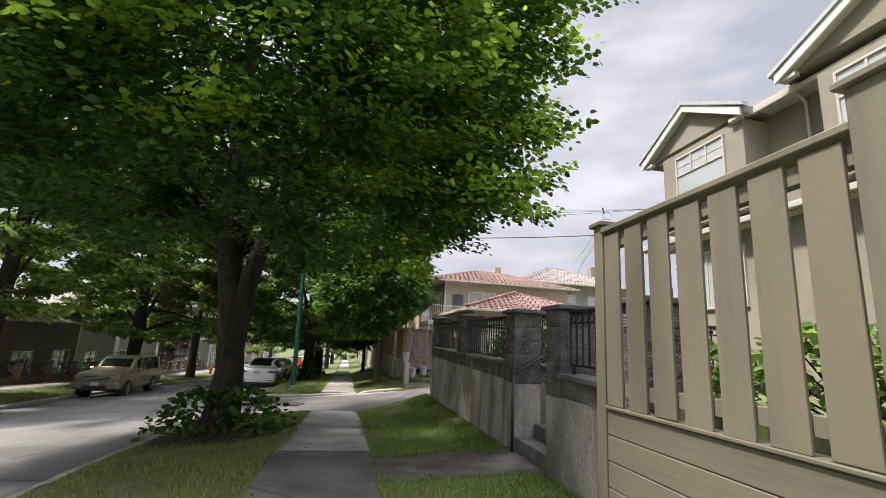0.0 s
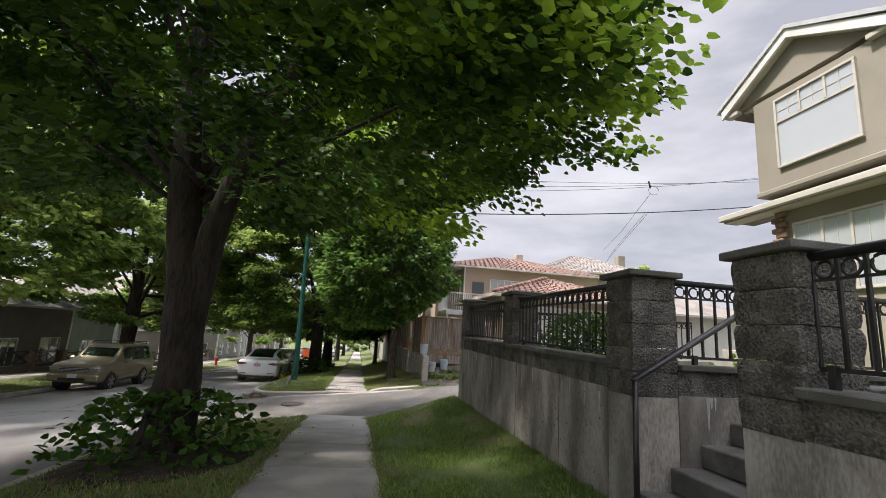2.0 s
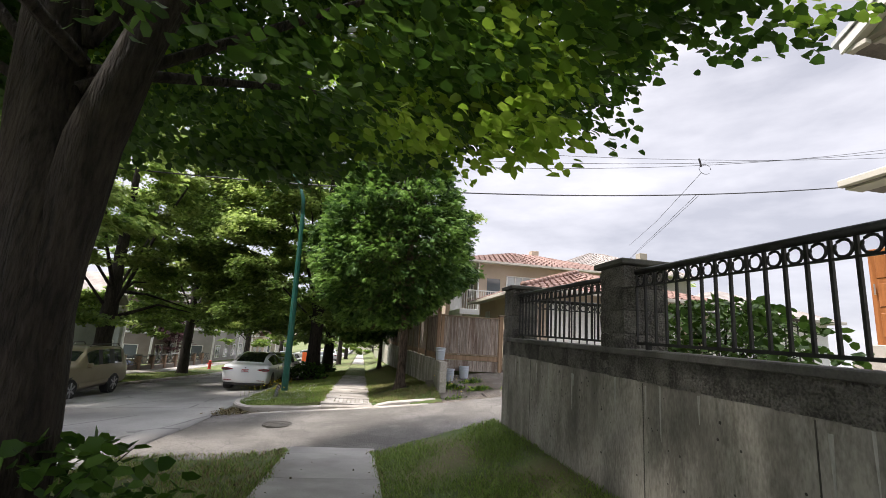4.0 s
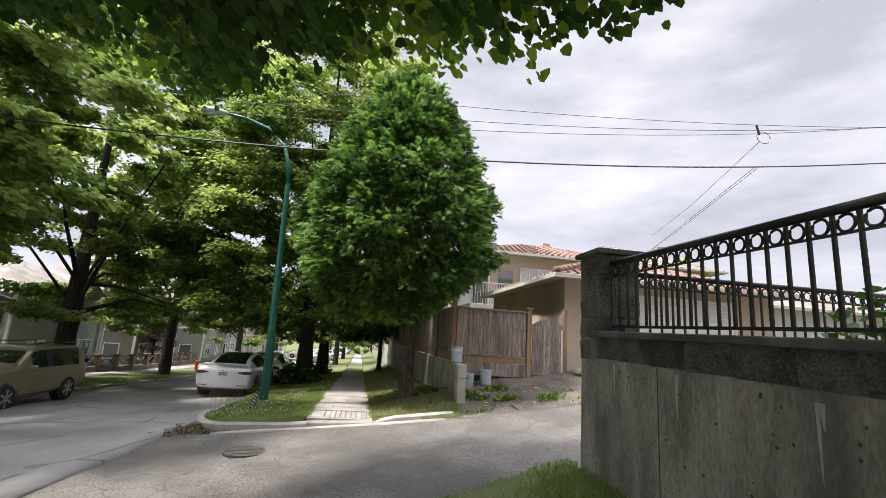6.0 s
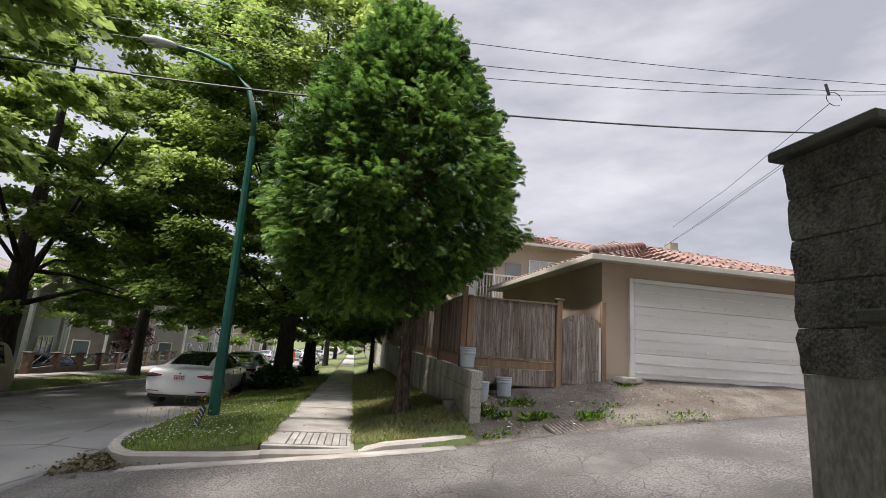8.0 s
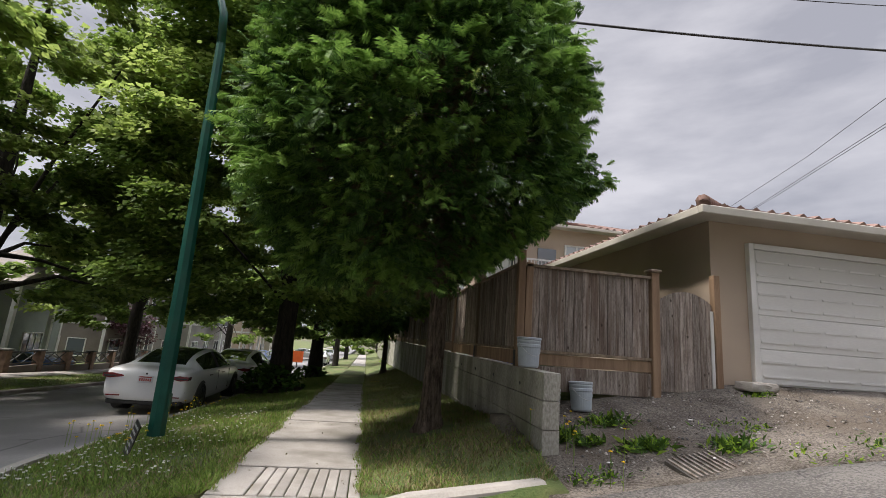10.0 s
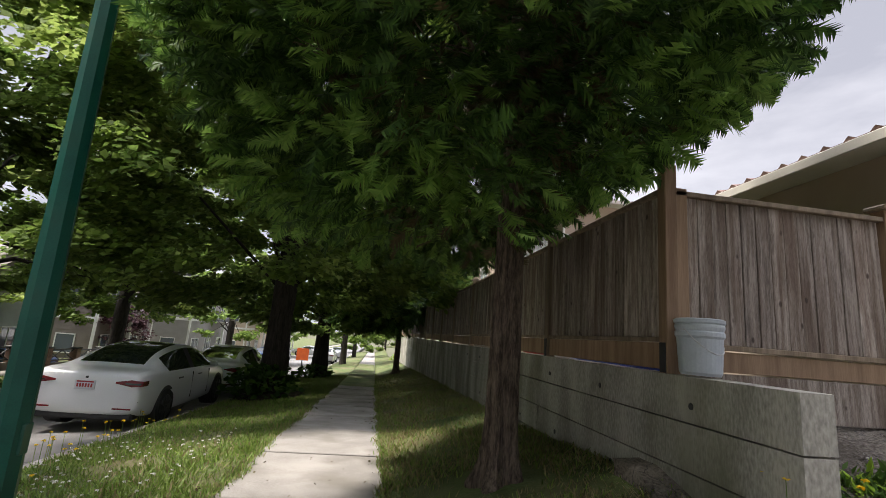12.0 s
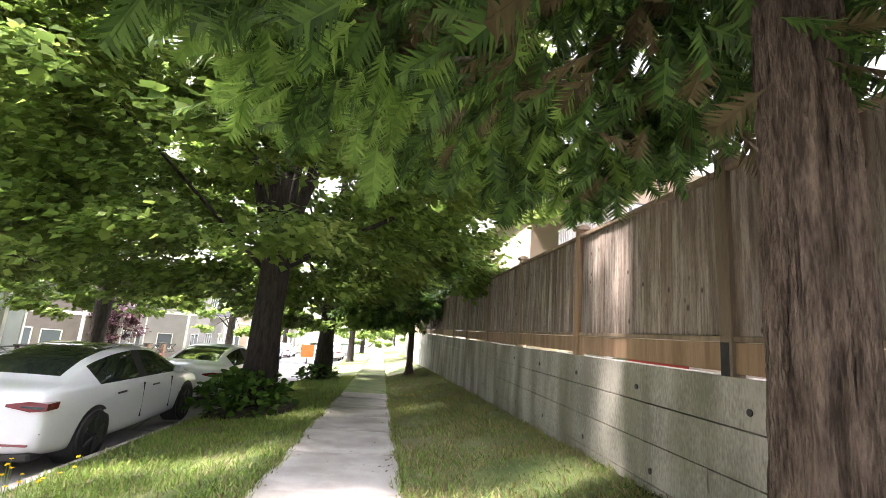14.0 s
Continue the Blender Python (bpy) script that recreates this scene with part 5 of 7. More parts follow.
def furrowed_trunk(height, radius, flare, seed):
    """Stringy bark: upright ridges that braid, with deep furrows between them."""
    sides, step = 150, 0.035
    rows = int(height / step) + 1
    verts, faces = [], []
    for j in range(rows):
        z = -0.15 + j * step
        t = max(0, z) / height
        base = radius * (1.05 - 0.38 * t) + flare * math.exp(-max(0, z) / 0.16)
        for k in range(sides):
            a = 2 * math.pi * k / sides
            root = 1 + 0.22 * math.exp(-max(0, z) / 0.22) * math.sin(a * 5 + seed)
            drift = 0.35 * noise.noise(Vector((math.cos(a) * 1.5, math.sin(a) * 1.5, z * 1.3 + seed)))
            c, s_ = math.cos(a + drift), math.sin(a + drift)
            ridge = 1 - abs(noise.noise(Vector((c * 6.5, s_ * 6.5, z * 1.5 + seed)))) * 3.0
            fine = noise.noise(Vector((c * 17, s_ * 17, z * 6)))
            lump = noise.noise(Vector((c * 1.2, s_ * 1.2, z * 1.6 + 9)))
            r = base * root * (1 + 0.07 * lump) + 0.017 * max(-1.2, ridge) + 0.006 * fine
            verts.append((r * math.cos(a), r * math.sin(a), z))
    for j in range(rows - 1):
        for k in range(sides):
            k2 = (k + 1) % sides
            faces.append((j * sides + k, j * sides + k2, (j + 1) * sides + k2, (j + 1) * sides + k))
    me = bpy.data.meshes.new("trunk")
    me.from_pydata(verts, [], faces)
    me.materials.append(CEDARBARK)
    me.shade_smooth()
    return me


def street_tree(at, seed, height, radius, trunk_r, bole, clumps, per, leaf, mats, label, lean=(0, 0), clump_r=0.26, sunlit=0.5, name="maple_tree"):
    t = thing(name, at, label, "tree", "street trees")
    top = (lean[0] * height * 0.8, lean[1] * height * 0.8, height * 0.85)
    pts = [(0, 0, -0.2), (0, 0, 0.3), (lean[0] * 1.2, lean[1], 1.4), (lean[0] * bole, lean[1] * bole, bole), tuple(Vector((0, 0, bole)).lerp(Vector(top), 0.5)), top]
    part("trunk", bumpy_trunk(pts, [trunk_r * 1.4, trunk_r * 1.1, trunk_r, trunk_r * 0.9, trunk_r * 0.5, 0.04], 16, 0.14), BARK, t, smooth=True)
    prof = [(bole * 0.9, radius * 0.45), (bole * 1.3, radius * 0.85), (height * 0.42, radius), (height * 0.62, radius * 0.92), (height * 0.85, radius * 0.6), (height, radius * 0.15)]
    cm, cl = crown_mesh("crown", seed, (0, 0, 0), prof, clumps, per, clump_r, leaf, mats, sunlit, 0.45, 0.3, lean, boughs=max(60, clumps // 5), spread=radius * 0.062, shape=PLAIN_LEAF)
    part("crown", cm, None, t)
    rr = np.random.default_rng(seed)
    branchy(t, (lean[0] * bole, lean[1] * bole, bole), [cl[i] for i in rr.integers(0, len(cl), 9)], trunk_r * 0.8, random.Random(seed))
    return t


street_tree((-2.15, 29.6, verge_left_z(-2.15, 29.6)), 11, 17.5, 5.9, 0.32, 2.7, 2300, 95, 0.165, [LEAF2, LEAF2LIT], "tall broad-crowned street maple with grey trunk")
street_tree((-2.2, 40.5, verge_left_z(-2.2, 40.5)), 12, 15, 5.0, 0.36, 2.6, 900, 60, 0.26, [LEAF2, LEAF2LIT], "broad street maple beside the sidewalk")
street_tree((-2.2, 58.0, verge_left_z(-2.2, 58)), 13, 12, 4.5, 0.25, 2.4, 250, 30, 0.34, [LEAF2, LEAF2LIT], "broad green street tree far along")
street_tree((-12.3, 19.0, far_side_z(-12.3, 19)), 14, 14.5, 5.4, 0.30, 3.4, 900, 80, 0.24, [LEAF2, LEAF2LIT], "leaning street tree across the street", (0.09, 0.0))
street_tree((-12.3, 31.0, far_side_z(-12.3, 31)), 15, 17, 6.0, 0.38, 3.2, 1200, 90, 0.23, [LEAF2, LEAF2LIT], "tall street maple across the street")
street_tree((-12.3, 42.0, far_side_z(-12.3, 42)), 16, 15, 5.5, 0.32, 3.2, 800, 80, 0.26, [LEAF2, LEAF2LIT], "tall street maple across the street")
street_tree((-12.3, 60.0, far_side_z(-12.3, 60)), 17, 12, 4.5, 0.3, 2.6, 250, 30, 0.36, [LEAF2, LEAF2LIT], "far street tree across the street")
street_tree((-17.6, 53, far_side_z(-15, 55)), 19, 4.4, 1.5, 0.12, 1.2, 120, 26, 0.2, [PURPLELEAF], "small purple-leaved plum tree in a front yard", sunlit=0.0, name="plum_tree")
street_tree((-2.2, 80.0, verge_left_z(-2.2, 80)), 20, 11, 4.2, 0.25, 2.4, 160, 28, 0.42, [LEAF2, LEAF2LIT], "broad green street tree far along")
street_tree((-12.3, 82.0, far_side_z(-12.3, 82)), 21, 13, 5.0, 0.3, 2.6, 160, 28, 0.45, [LEAF2, LEAF2LIT], "far street tree across the street")
street_tree((4.0, 66.0, -2.0), 22, 9, 3.6, 0.2, 1.6, 160, 28, 0.38, [LEAF2, LEAF2LIT], "green yard tree beyond the fence", name="yard_tree")
street_tree((-6.5, 118.0, -3.6), 23, 11, 5.5, 0.2, 1.0, 220, 28, 0.55, [LEAF2, LEAF2LIT], "distant trees closing the street", name="yard_tree")
street_tree((2.5, 108.0, -3.4), 24, 9, 5.0, 0.2, 0.8, 200, 28, 0.5, [LEAF2, LEAF2LIT], "distant trees closing the street", name="yard_tree")
street_tree((27.0, 44.0, 0.0), 25, 9.5, 3.4, 0.2, 1.6, 160, 28, 0.36, [LEAF2, LEAF2LIT], "round green tree behind the lane houses", name="yard_tree")

# fronds of the clipped cedars
SPRAY, SPRAY_FACES = [], []
for i in range(9):
    y = 0.08 + 0.098 * i
    ln = 0.40 * math.sin(math.pi * (0.22 + 0.72 * i / 9)) ** 0.8
    for s in (-1, 1):
        k = len(SPRAY)
        SPRAY += [(0, y, 0), (0, y + 0.12, 0), (s * ln * (0.92 + 0.16 * (i % 2)), y + ln * 0.85, -0.07 - 0.05 * (i % 3))]
        SPRAY_FACES.append((k, k + 1, k + 2))
        y += 0.045
k = len(SPRAY)
SPRAY += [(-0.025, 0, 0), (0.025, 0, 0), (0, 1.15, -0.12)]
SPRAY_FACES.append((k, k + 1, k + 2))


def cedar(at, seed, profile, trunk, count, size, label, dead=0.0, shift=0.0):
    t = thing("cedar_tree", at, label, "tree", "clipped cedars")
    top = profile[-1][0]
    stem = part("trunk", furrowed_trunk(top * 0.5, trunk, trunk * 0.75, seed), None, t, "straight trunk with stringy furrowed bark")
    part("leader", tube(bmesh.new(), [(0, 0, top * 0.5 - 0.3), (0, 0, top * 0.95)], [trunk * 0.62, 0.02], 12, 0.1), CEDARBARK, stem, smooth=True)
    rng = np.random.default_rng(seed)
    hs_, rs_ = np.array([p[0] for p in profile]), np.array([p[1] for p in profile])
    # plumes of fronds stand out of the clipped body, with dark hollows between them
    per = 20
    tufts = count // per
    z = rng.uniform(hs_[0], hs_[-1], tufts * 5)
    r = np.interp(z, hs_, rs_)
    keep = rng.uniform(0, rs_.max(), len(z)) < r
    z, r = z[keep][:tufts], r[keep][:tufts]
    a = rng.uniform(0, 2 * math.pi, len(z))
    lump = 1 + 0.08 * np.sin(a * 4 + z * 1.7 + seed) * np.cos(a * 7 - z * 2.1) + rng.normal(0, 0.035, len(z))
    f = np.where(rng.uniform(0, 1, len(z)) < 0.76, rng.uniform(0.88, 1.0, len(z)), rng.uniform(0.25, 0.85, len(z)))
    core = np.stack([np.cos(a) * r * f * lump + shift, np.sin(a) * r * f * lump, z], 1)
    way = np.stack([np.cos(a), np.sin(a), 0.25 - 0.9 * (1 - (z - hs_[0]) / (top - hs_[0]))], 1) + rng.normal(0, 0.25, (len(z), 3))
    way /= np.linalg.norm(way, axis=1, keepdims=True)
    # Half the outermost plumes take the lit frond colour, painted as if sun-struck.
    lit_plume = np.repeat((rng.uniform(0, 1, len(z)) < 0.5) & (f > 0.9), per)
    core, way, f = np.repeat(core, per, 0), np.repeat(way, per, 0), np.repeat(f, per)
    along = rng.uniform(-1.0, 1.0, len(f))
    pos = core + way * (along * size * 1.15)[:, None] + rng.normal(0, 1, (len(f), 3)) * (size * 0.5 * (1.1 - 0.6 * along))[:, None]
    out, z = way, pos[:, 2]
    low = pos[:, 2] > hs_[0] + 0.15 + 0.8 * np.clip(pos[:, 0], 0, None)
    pos, out, z, f, lit_plume = pos[low], out[low], z[low], f[low], lit_plume[low]
    pick = np.where((f < 0.7) & (rng.uniform(0, 1, len(z)) < dead), 1, np.where(lit_plume, 2, 0))
    me = scatter_mesh("crown", SPRAY, SPRAY_FACES, turned(rng, pos, rng.uniform(0.7, 1.25, len(z)) * size, out, 0.33), [FROND, DRYFROND, FRONDLIT], pick)
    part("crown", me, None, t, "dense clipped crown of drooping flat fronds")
    for i in rng.integers(0, len(pos), 28):
        p = Vector(pos[i]) * 0.9
        b = Vector((0, 0, max(hs_[0] * 0.8, p.z - rng.uniform(0.2, 0.8))))
        part("branch", tube(bmesh.new(), [b, b.lerp(p, 0.5) + Vector((0, 0, 0.1)), p], [0.013, 0.009, 0.003], 5, caps=False), CEDARBARK, t)
    return t


cz = verge_right_z(1.42, 20.85)
cedar((1.46, 20.88, cz - 0.02), 31, [(1.8, 0.8), (2.3, 1.6), (3.1, 2.25), (4.2, 2.5), (5.6, 2.2), (7.2, 1.5), (8.6, 0.65), (9.2, 0.05)], 0.122, 35000, 0.185, "tall clipped cedar with a bare lower trunk and egg-shaped crown", 0.3, -0.5)
cedar((1.5, 40.0, verge_right_z(1.5, 40)), 32, [(1.9, 1.2), (2.4, 2.2), (3.4, 2.8), (5.0, 2.4), (6.5, 0.4)], 0.13, 3600, 0.5, "dark rounded conifer further along the sidewalk")

# ---- street lamp ----
lamp = thing("street_lamp", (-2.0, 20.62, -0.47), "leaning green-painted street lamp with curved arm", "street lamp")
part("pole", tube(bmesh.new(), [(0, 0, -0.05), (-0.02, 0, 1.5), (-0.07, 0, 3.6), (-0.12, 0, 5.4)], [0.105, 0.095, 0.08, 0.065], 8), GREENPAINT, lamp)
part("arm", tube(bmesh.new(), [(-0.12, 0, 5.38), (-0.16, 0, 5.9), (-0.35, 0, 6.45), (-0.8, 0, 6.88), (-1.4, 0, 7.08), (-1.95, 0, 7.15)], [0.063, 0.058, 0.052, 0.046, 0.04, 0.034], 10), GREENPAINT, lamp, smooth=True)
bm = bmesh.new()
tube(bm, [(-1.85, 0, 7.14), (-2.0, 0, 7.16), (-2.25, 0, 7.18), (-2.5, 0, 7.19), (-2.56, 0, 7.18)], [0.04, 0.075, 0.10, 0.085, 0.02], 12)
head = part("lamp_head", bm, LAMPGREY, lamp, "grey cobra-head luminaire", True)
part("lens", tube(bmesh.new(), [(-2.45, 0, 7.10), (-2.3, 0, 7.07), (-2.1, 0, 7.10)], [0.03, 0.06, 0.03], 10), CLEARLAMP, head, smooth=True)
part("hand_hole", boxed(0.07, 0.1, -0.04, 0.04, 0.25, 0.45, bevel=0.005), GREENPAINT, lamp)

# ---- overhead wires ----
def wire(pts, r, label):
    return tagged(part("overhead_wire", tube(bmesh.new(), pts, r, 5), CABLE), label, "cable", "overhead wires")


def hanging(y, low, bend, x0=-45, x1=28):
    """A span across the street that hangs lowest ten metres west of the sidewalk."""
    return [(x, y, low + bend * (x + 9) ** 2) for x in np.linspace(x0, x1, 60)]


wire(hanging(20.4, 5.70, 0.0034), 0.022, "thick black overhead cable across the street")
wire(hanging(20.6, 6.61, 0.0041), 0.009, "thin overhead power wire")
wire(hanging(20.4, 6.86, 0.0036), 0.009, "thin overhead power wire")
wire(hanging(19.8, 7.06, 0.0029), 0.008, "thin overhead power wire")
wire([(12.2, 20.4, 8.1), (14.5, 26.5, 7.95), (17.0, 33, 8.2)], 0.009, "service wire dropping to a house")
for dx in (0.0, 0.12):
    wire([(11.9 + dx, 20.4, 7.15), (15.5 + dx, 29, 7.4), (20.0, 38, 8.3)], 0.009, "service wire dropping to a house")
ins = thing("wire_splice", (12.2, 20.4, 8.35), "black insulator and looped splice on the wires", "insulator")
part("insulator", tube(bmesh.new(), [(0, 0, -0.02), (-0.08, 0, 0.3)], 0.035, 8), CABLE, ins)
part("loop", tube(bmesh.new(), [(0.25 * math.cos(t) + 0.15, 0, 0.2 * math.sin(t) - 0.1) for t in np.linspace(0, 5.5, 16)], 0.01, 5), CABLE, ins)

# ---- pails on and by the wall ----
def pail(at, label, tilt=0):
    p = thing("plastic_pail", at, label, "bucket", "plastic pails")
    bm = bmesh.new()
    tube(bm, [(0, 0, 0), (0, 0, 0.02), (0, 0, 0.24), (0, 0, 0.255), (0, 0, 0.28), (0, 0, 0.29), (0, 0, 0.315), (0, 0, 0.325), (0, 0, 0.34)], [0.12, 0.13, 0.142, 0.152, 0.152, 0.145, 0.153, 0.153, 0.146], 28)
    part("body", bm, BUCKET, p, smooth=False)
    part("lid", tube(bmesh.new(), [(0, 0, 0.335), (0, 0, 0.345), (0, 0, 0.365), (0, 0, 0.372)], [0.15, 0.158, 0.158, 0.14], 28), BUCKET, p, "snapped-on plastic lid")
    part("handle", tube(bmesh.new(), [(0.152 * math.cos(t), -0.152 * math.sin(t) * 0.9, 0.30 - 0.16 * math.sin(t)) for t in np.linspace(0, math.pi, 13)], 0.004, 5), LAMPGREY, p, "thin wire bail handle")
    p.rotation_euler = (radians(tilt), 0, 0.3)
    return p


pail((2.52, 19.86, 0.657), "faded pale-blue lidded plastic pail on the block wall")
pail((3.32, 20.0, drive_z(3.32, 20.0) - 0.03), "faded pale-blue plastic pail standing by the fence", -4)
pail((2.86, 20.0, drive_z(2.86, 20.0) - 0.03), "faded plastic pail half hidden behind the wall end")


# ---- vehicles ----
def wheel(parent, at, r, w, rim_mat, side):
    t = part("wheel", tube(bmesh.new(), [(-w / 2, 0, 0), (-w / 2 + 0.03, 0, 0), (w / 2 - 0.03, 0, 0), (w / 2, 0, 0)], [r * 0.93, r, r, r * 0.93], 28), RUBBER, parent, smooth=False)
    t.location = at
    part("rim", tube(bmesh.new(), [(side * (w / 2 - 0.03), 0, 0), (side * (w / 2 + 0.004), 0, 0)], [r * 0.68, r * 0.66], 24), RIM, t)
    for k in range(6):
        bm2 = boxed(-0.012, 0.012, -0.025, 0.025, 0.03, r * 0.66, bevel=0.004)
        o = part("spoke", bm2, rim_mat, t)
        o.location = (side * (w / 2 + 0.012), 0, 0)
        o.rotation_euler = (k * math.pi / 3, 0, 0)
    return t


def car(name, at, turn, label, paint, L, W, stations, wheel_r, wheel_y, rim_mat, side_glass, screens, pillars=(), roof_mat=None, group="parked cars"):
    """A car lofted along its length. A station: y, half width, floor, belt height, roof height, roof half width."""
    c = thing(name, at, label, "car", group, turn)
    bm2 = bmesh.new()
    rings = []
    for y, hw, z0, zb, zr, rw in stations:
        cabin = zr > zb + 0.1
        ring = [(0.0, z0), (hw * 0.84, z0), (hw * 0.965, z0 + 0.07), (hw, z0 + (zb - z0) * 0.45), (hw * 0.985, z0 + (zb - z0) * 0.86), (hw * 0.94, zb)]
        ring += [(rw + 0.05, zb + (zr - zb) * 0.84), (rw - 0.06, zr - 0.015), (0.0, zr)] if cabin else [(hw * 0.86, zb + (zr - zb) * 0.75), (hw * 0.70, zr - 0.004), (0.0, zr)]
        rings.append([bm2.verts.new((x, y, z)) for x, z in ring] + [bm2.verts.new((-x, y, z)) for x, z in ring[-2:0:-1]])
    n = len(rings[0])
    for i in range(len(rings) - 1):
        mid = (stations[i][0] + stations[i + 1][0]) / 2
        for k in range(n):
            f = bm2.faces.new((rings[i][k], rings[i][(k + 1) % n], rings[i + 1][(k + 1) % n], rings[i + 1][k]))
            if k in (5, n - 6) and side_glass[0] < mid < side_glass[1]:
                f.material_index = 2 if any(p0 < mid < p1 for p0, p1 in pillars) else 1
            elif k in (7, n - 8) and any(p0 < mid < p1 for p0, p1 in screens):
                f.material_index = 1
    bm2.faces.new(rings[0][::-1])
    bm2.faces.new(rings[-1])
    crease = bm2.edges.layers.float.new("crease_edge")
    for i in range(len(rings) - 1):
        for k in (5, 6, 7, n - 7, n - 6, n - 5):
            e = bm2.edges.get((rings[i][k], rings[i + 1][k]))
            if e:
                e[crease] = 0.55
    bmesh.ops.recalc_face_normals(bm2, faces=bm2.faces)
    body = part("body", bm2, [paint, CARGLASS, BLACKPLASTIC], c, smooth=True)
    sub = body.modifiers.new("round", "SUBSURF")
    sub.levels = sub.render_levels = 2
    for y in wheel_y:
        for s in (-1, 1):
            wheel(c, (s * (W / 2 - 0.10), y, wheel_r), wheel_r, 0.22, rim_mat, s)
            well = bmesh.new()
            tube(well, [(s * (W / 2 - 0.28), y, wheel_r + 0.015), (s * (W / 2 - 0.012), y, wheel_r + 0.015)], wheel_r * 1.10, 28)
            part("wheel_arch", well, BLACKPLASTIC, c, "dark wheel housing")
    return c


SEDAN = [(0.0, 0.78, 0.40, 0.84, 0.90, 0.5), (0.03, 0.86, 0.30, 0.93, 0.985, 0.55), (0.22, 0.90, 0.24, 0.97, 1.02, 0.6), (0.50, 0.915, 0.2, 0.97, 1.035, 0.6), (0.62, 0.92, 0.2, 0.97, 1.075, 0.60), (1.05, 0.92, 0.18, 0.965, 1.26, 0.57), (1.22, 0.92, 0.18, 0.96, 1.31, 0.57), (1.6, 0.925, 0.17, 0.955, 1.40, 0.575), (2.08, 0.925, 0.17, 0.95, 1.44, 0.58), (2.16, 0.925, 0.17, 0.95, 1.44, 0.58), (2.7, 0.925, 0.17, 0.945, 1.41, 0.58), (3.1, 0.925, 0.18, 0.94, 1.28, 0.60), (3.42, 0.92, 0.19, 0.935, 1.09, 0.63), (3.62, 0.92, 0.19, 0.92, 0.965, 0.6), (4.2, 0.90, 0.2, 0.82, 0.86, 0.6), (4.52, 0.82, 0.25, 0.70, 0.74, 0.5), (4.66, 0.66, 0.35, 0.58, 0.6, 0.4)]
SEDAN_GLASS = dict(side_glass=(1.1, 3.3), screens=((0.6, 1.5), (2.75, 3.6)), pillars=((2.07, 2.17),))


def sedan_details(c, paint, W, dark_lamps, plate_mats):
    for s in (-1, 1):
        bm2 = bmesh.new()
        prism(bm2, [(s * 0.46, 0.845), (s * 0.46, 0.815), (s * 0.72, 0.77), (s * 0.885, 0.79), (s * 0.895, 0.87), (s * 0.70, 0.885)], 0.0, 0.20)
        part("tail_light", bm2, REDLAMP, c, "dark red tail light")
        bm2 = bmesh.new()
        prism(bm2, [(s * 0.62, 0.835), (s * 0.62, 0.815), (s * 0.85, 0.805), (s * 0.87, 0.835)], -0.008, 0.1)
        part("tail_light", bm2, CARGLASS if dark_lamps else REDLAMP, c, "smoked tail light insert")
        bm2 = boxed(min(s * (W / 2 - 0.02), s * (W / 2 + 0.14)), max(s * (W / 2 - 0.02), s * (W / 2 + 0.14)), 3.02, 3.14, 0.93, 1.06, bevel=0.035)
        part("mirror", bm2, paint, c)
        for y in (1.35, 2.35):
            part("door_handle", boxed(min(s * (W / 2 - 0.005), s * (W / 2 + 0.018)), max(s * (W / 2 - 0.005), s * (W / 2 + 0.018)), y, y + 0.2, 0.80, 0.825, bevel=0.006), RIM, c)
        part("reflector", boxed(s * 0.62 - 0.14, s * 0.62 + 0.14, -0.004, 0.05, 0.40, 0.425), REDLAMP, c)
        for y in (2.10, 3.05):
            part("door_seam", boxed(min(s * (W / 2 - 0.03), s * (W / 2 - 0.006)), max(s * (W / 2 - 0.03), s * (W / 2 - 0.006)), y, y + 0.005, 0.36, 0.88), BLACKPLASTIC, c)
    plate = part("number_plate", boxed(-0.155, 0.155, -0.014, 0.02, 0.70, 0.85, bevel=0.004), plate_mats[0], c, "number plate")
    for k in range(6):
        part("plate_mark", boxed(-0.125 + 0.043 * k, -0.098 + 0.043 * k, -0.017, -0.013, 0.735, 0.795), plate_mats[1], plate)
    part("plate_band", boxed(-0.13, 0.13, -0.017, -0.013, 0.812, 0.835), plate_mats[1], plate)
    part("lower_bumper", boxed(-0.78, 0.78, 0.05, 0.3, 0.22, 0.33, bevel=0.03), BLACKPLASTIC, c)
    part("bumper_line", boxed(-0.84, 0.84, 0.045, 0.06, 0.525, 0.535), BLACKPLASTIC, c)


c1 = car("white_sedan", (-4.32, 25.6, -1.23), 0, "white electric sedan with dark glass roof parked at the kerb", WHITECAR, 4.68, 1.85, SEDAN, 0.335, (0.92, 3.75), RIM, (1.1, 3.3), ((0.6, 3.6),), ((2.07, 2.17),))
sedan_details(c1, WHITECAR, 1.85, True, (PLATEWHITE, PLATERED))
part("badge", boxed(-0.025, 0.025, 0.0, 0.03, 0.875, 0.915, bevel=0.01), RIM, c1)
c2 = car("white_sedan", (-4.35, 31.4, -1.46), 0, "white saloon with red tail lights parked behind another", WHITECAR, 4.68, 1.82, SEDAN, 0.33, (0.92, 3.75), SILVERRIM, **SEDAN_GLASS)
sedan_details(c2, WHITECAR, 1.82, False, (PLATEWHITE, PLATEBLUE))

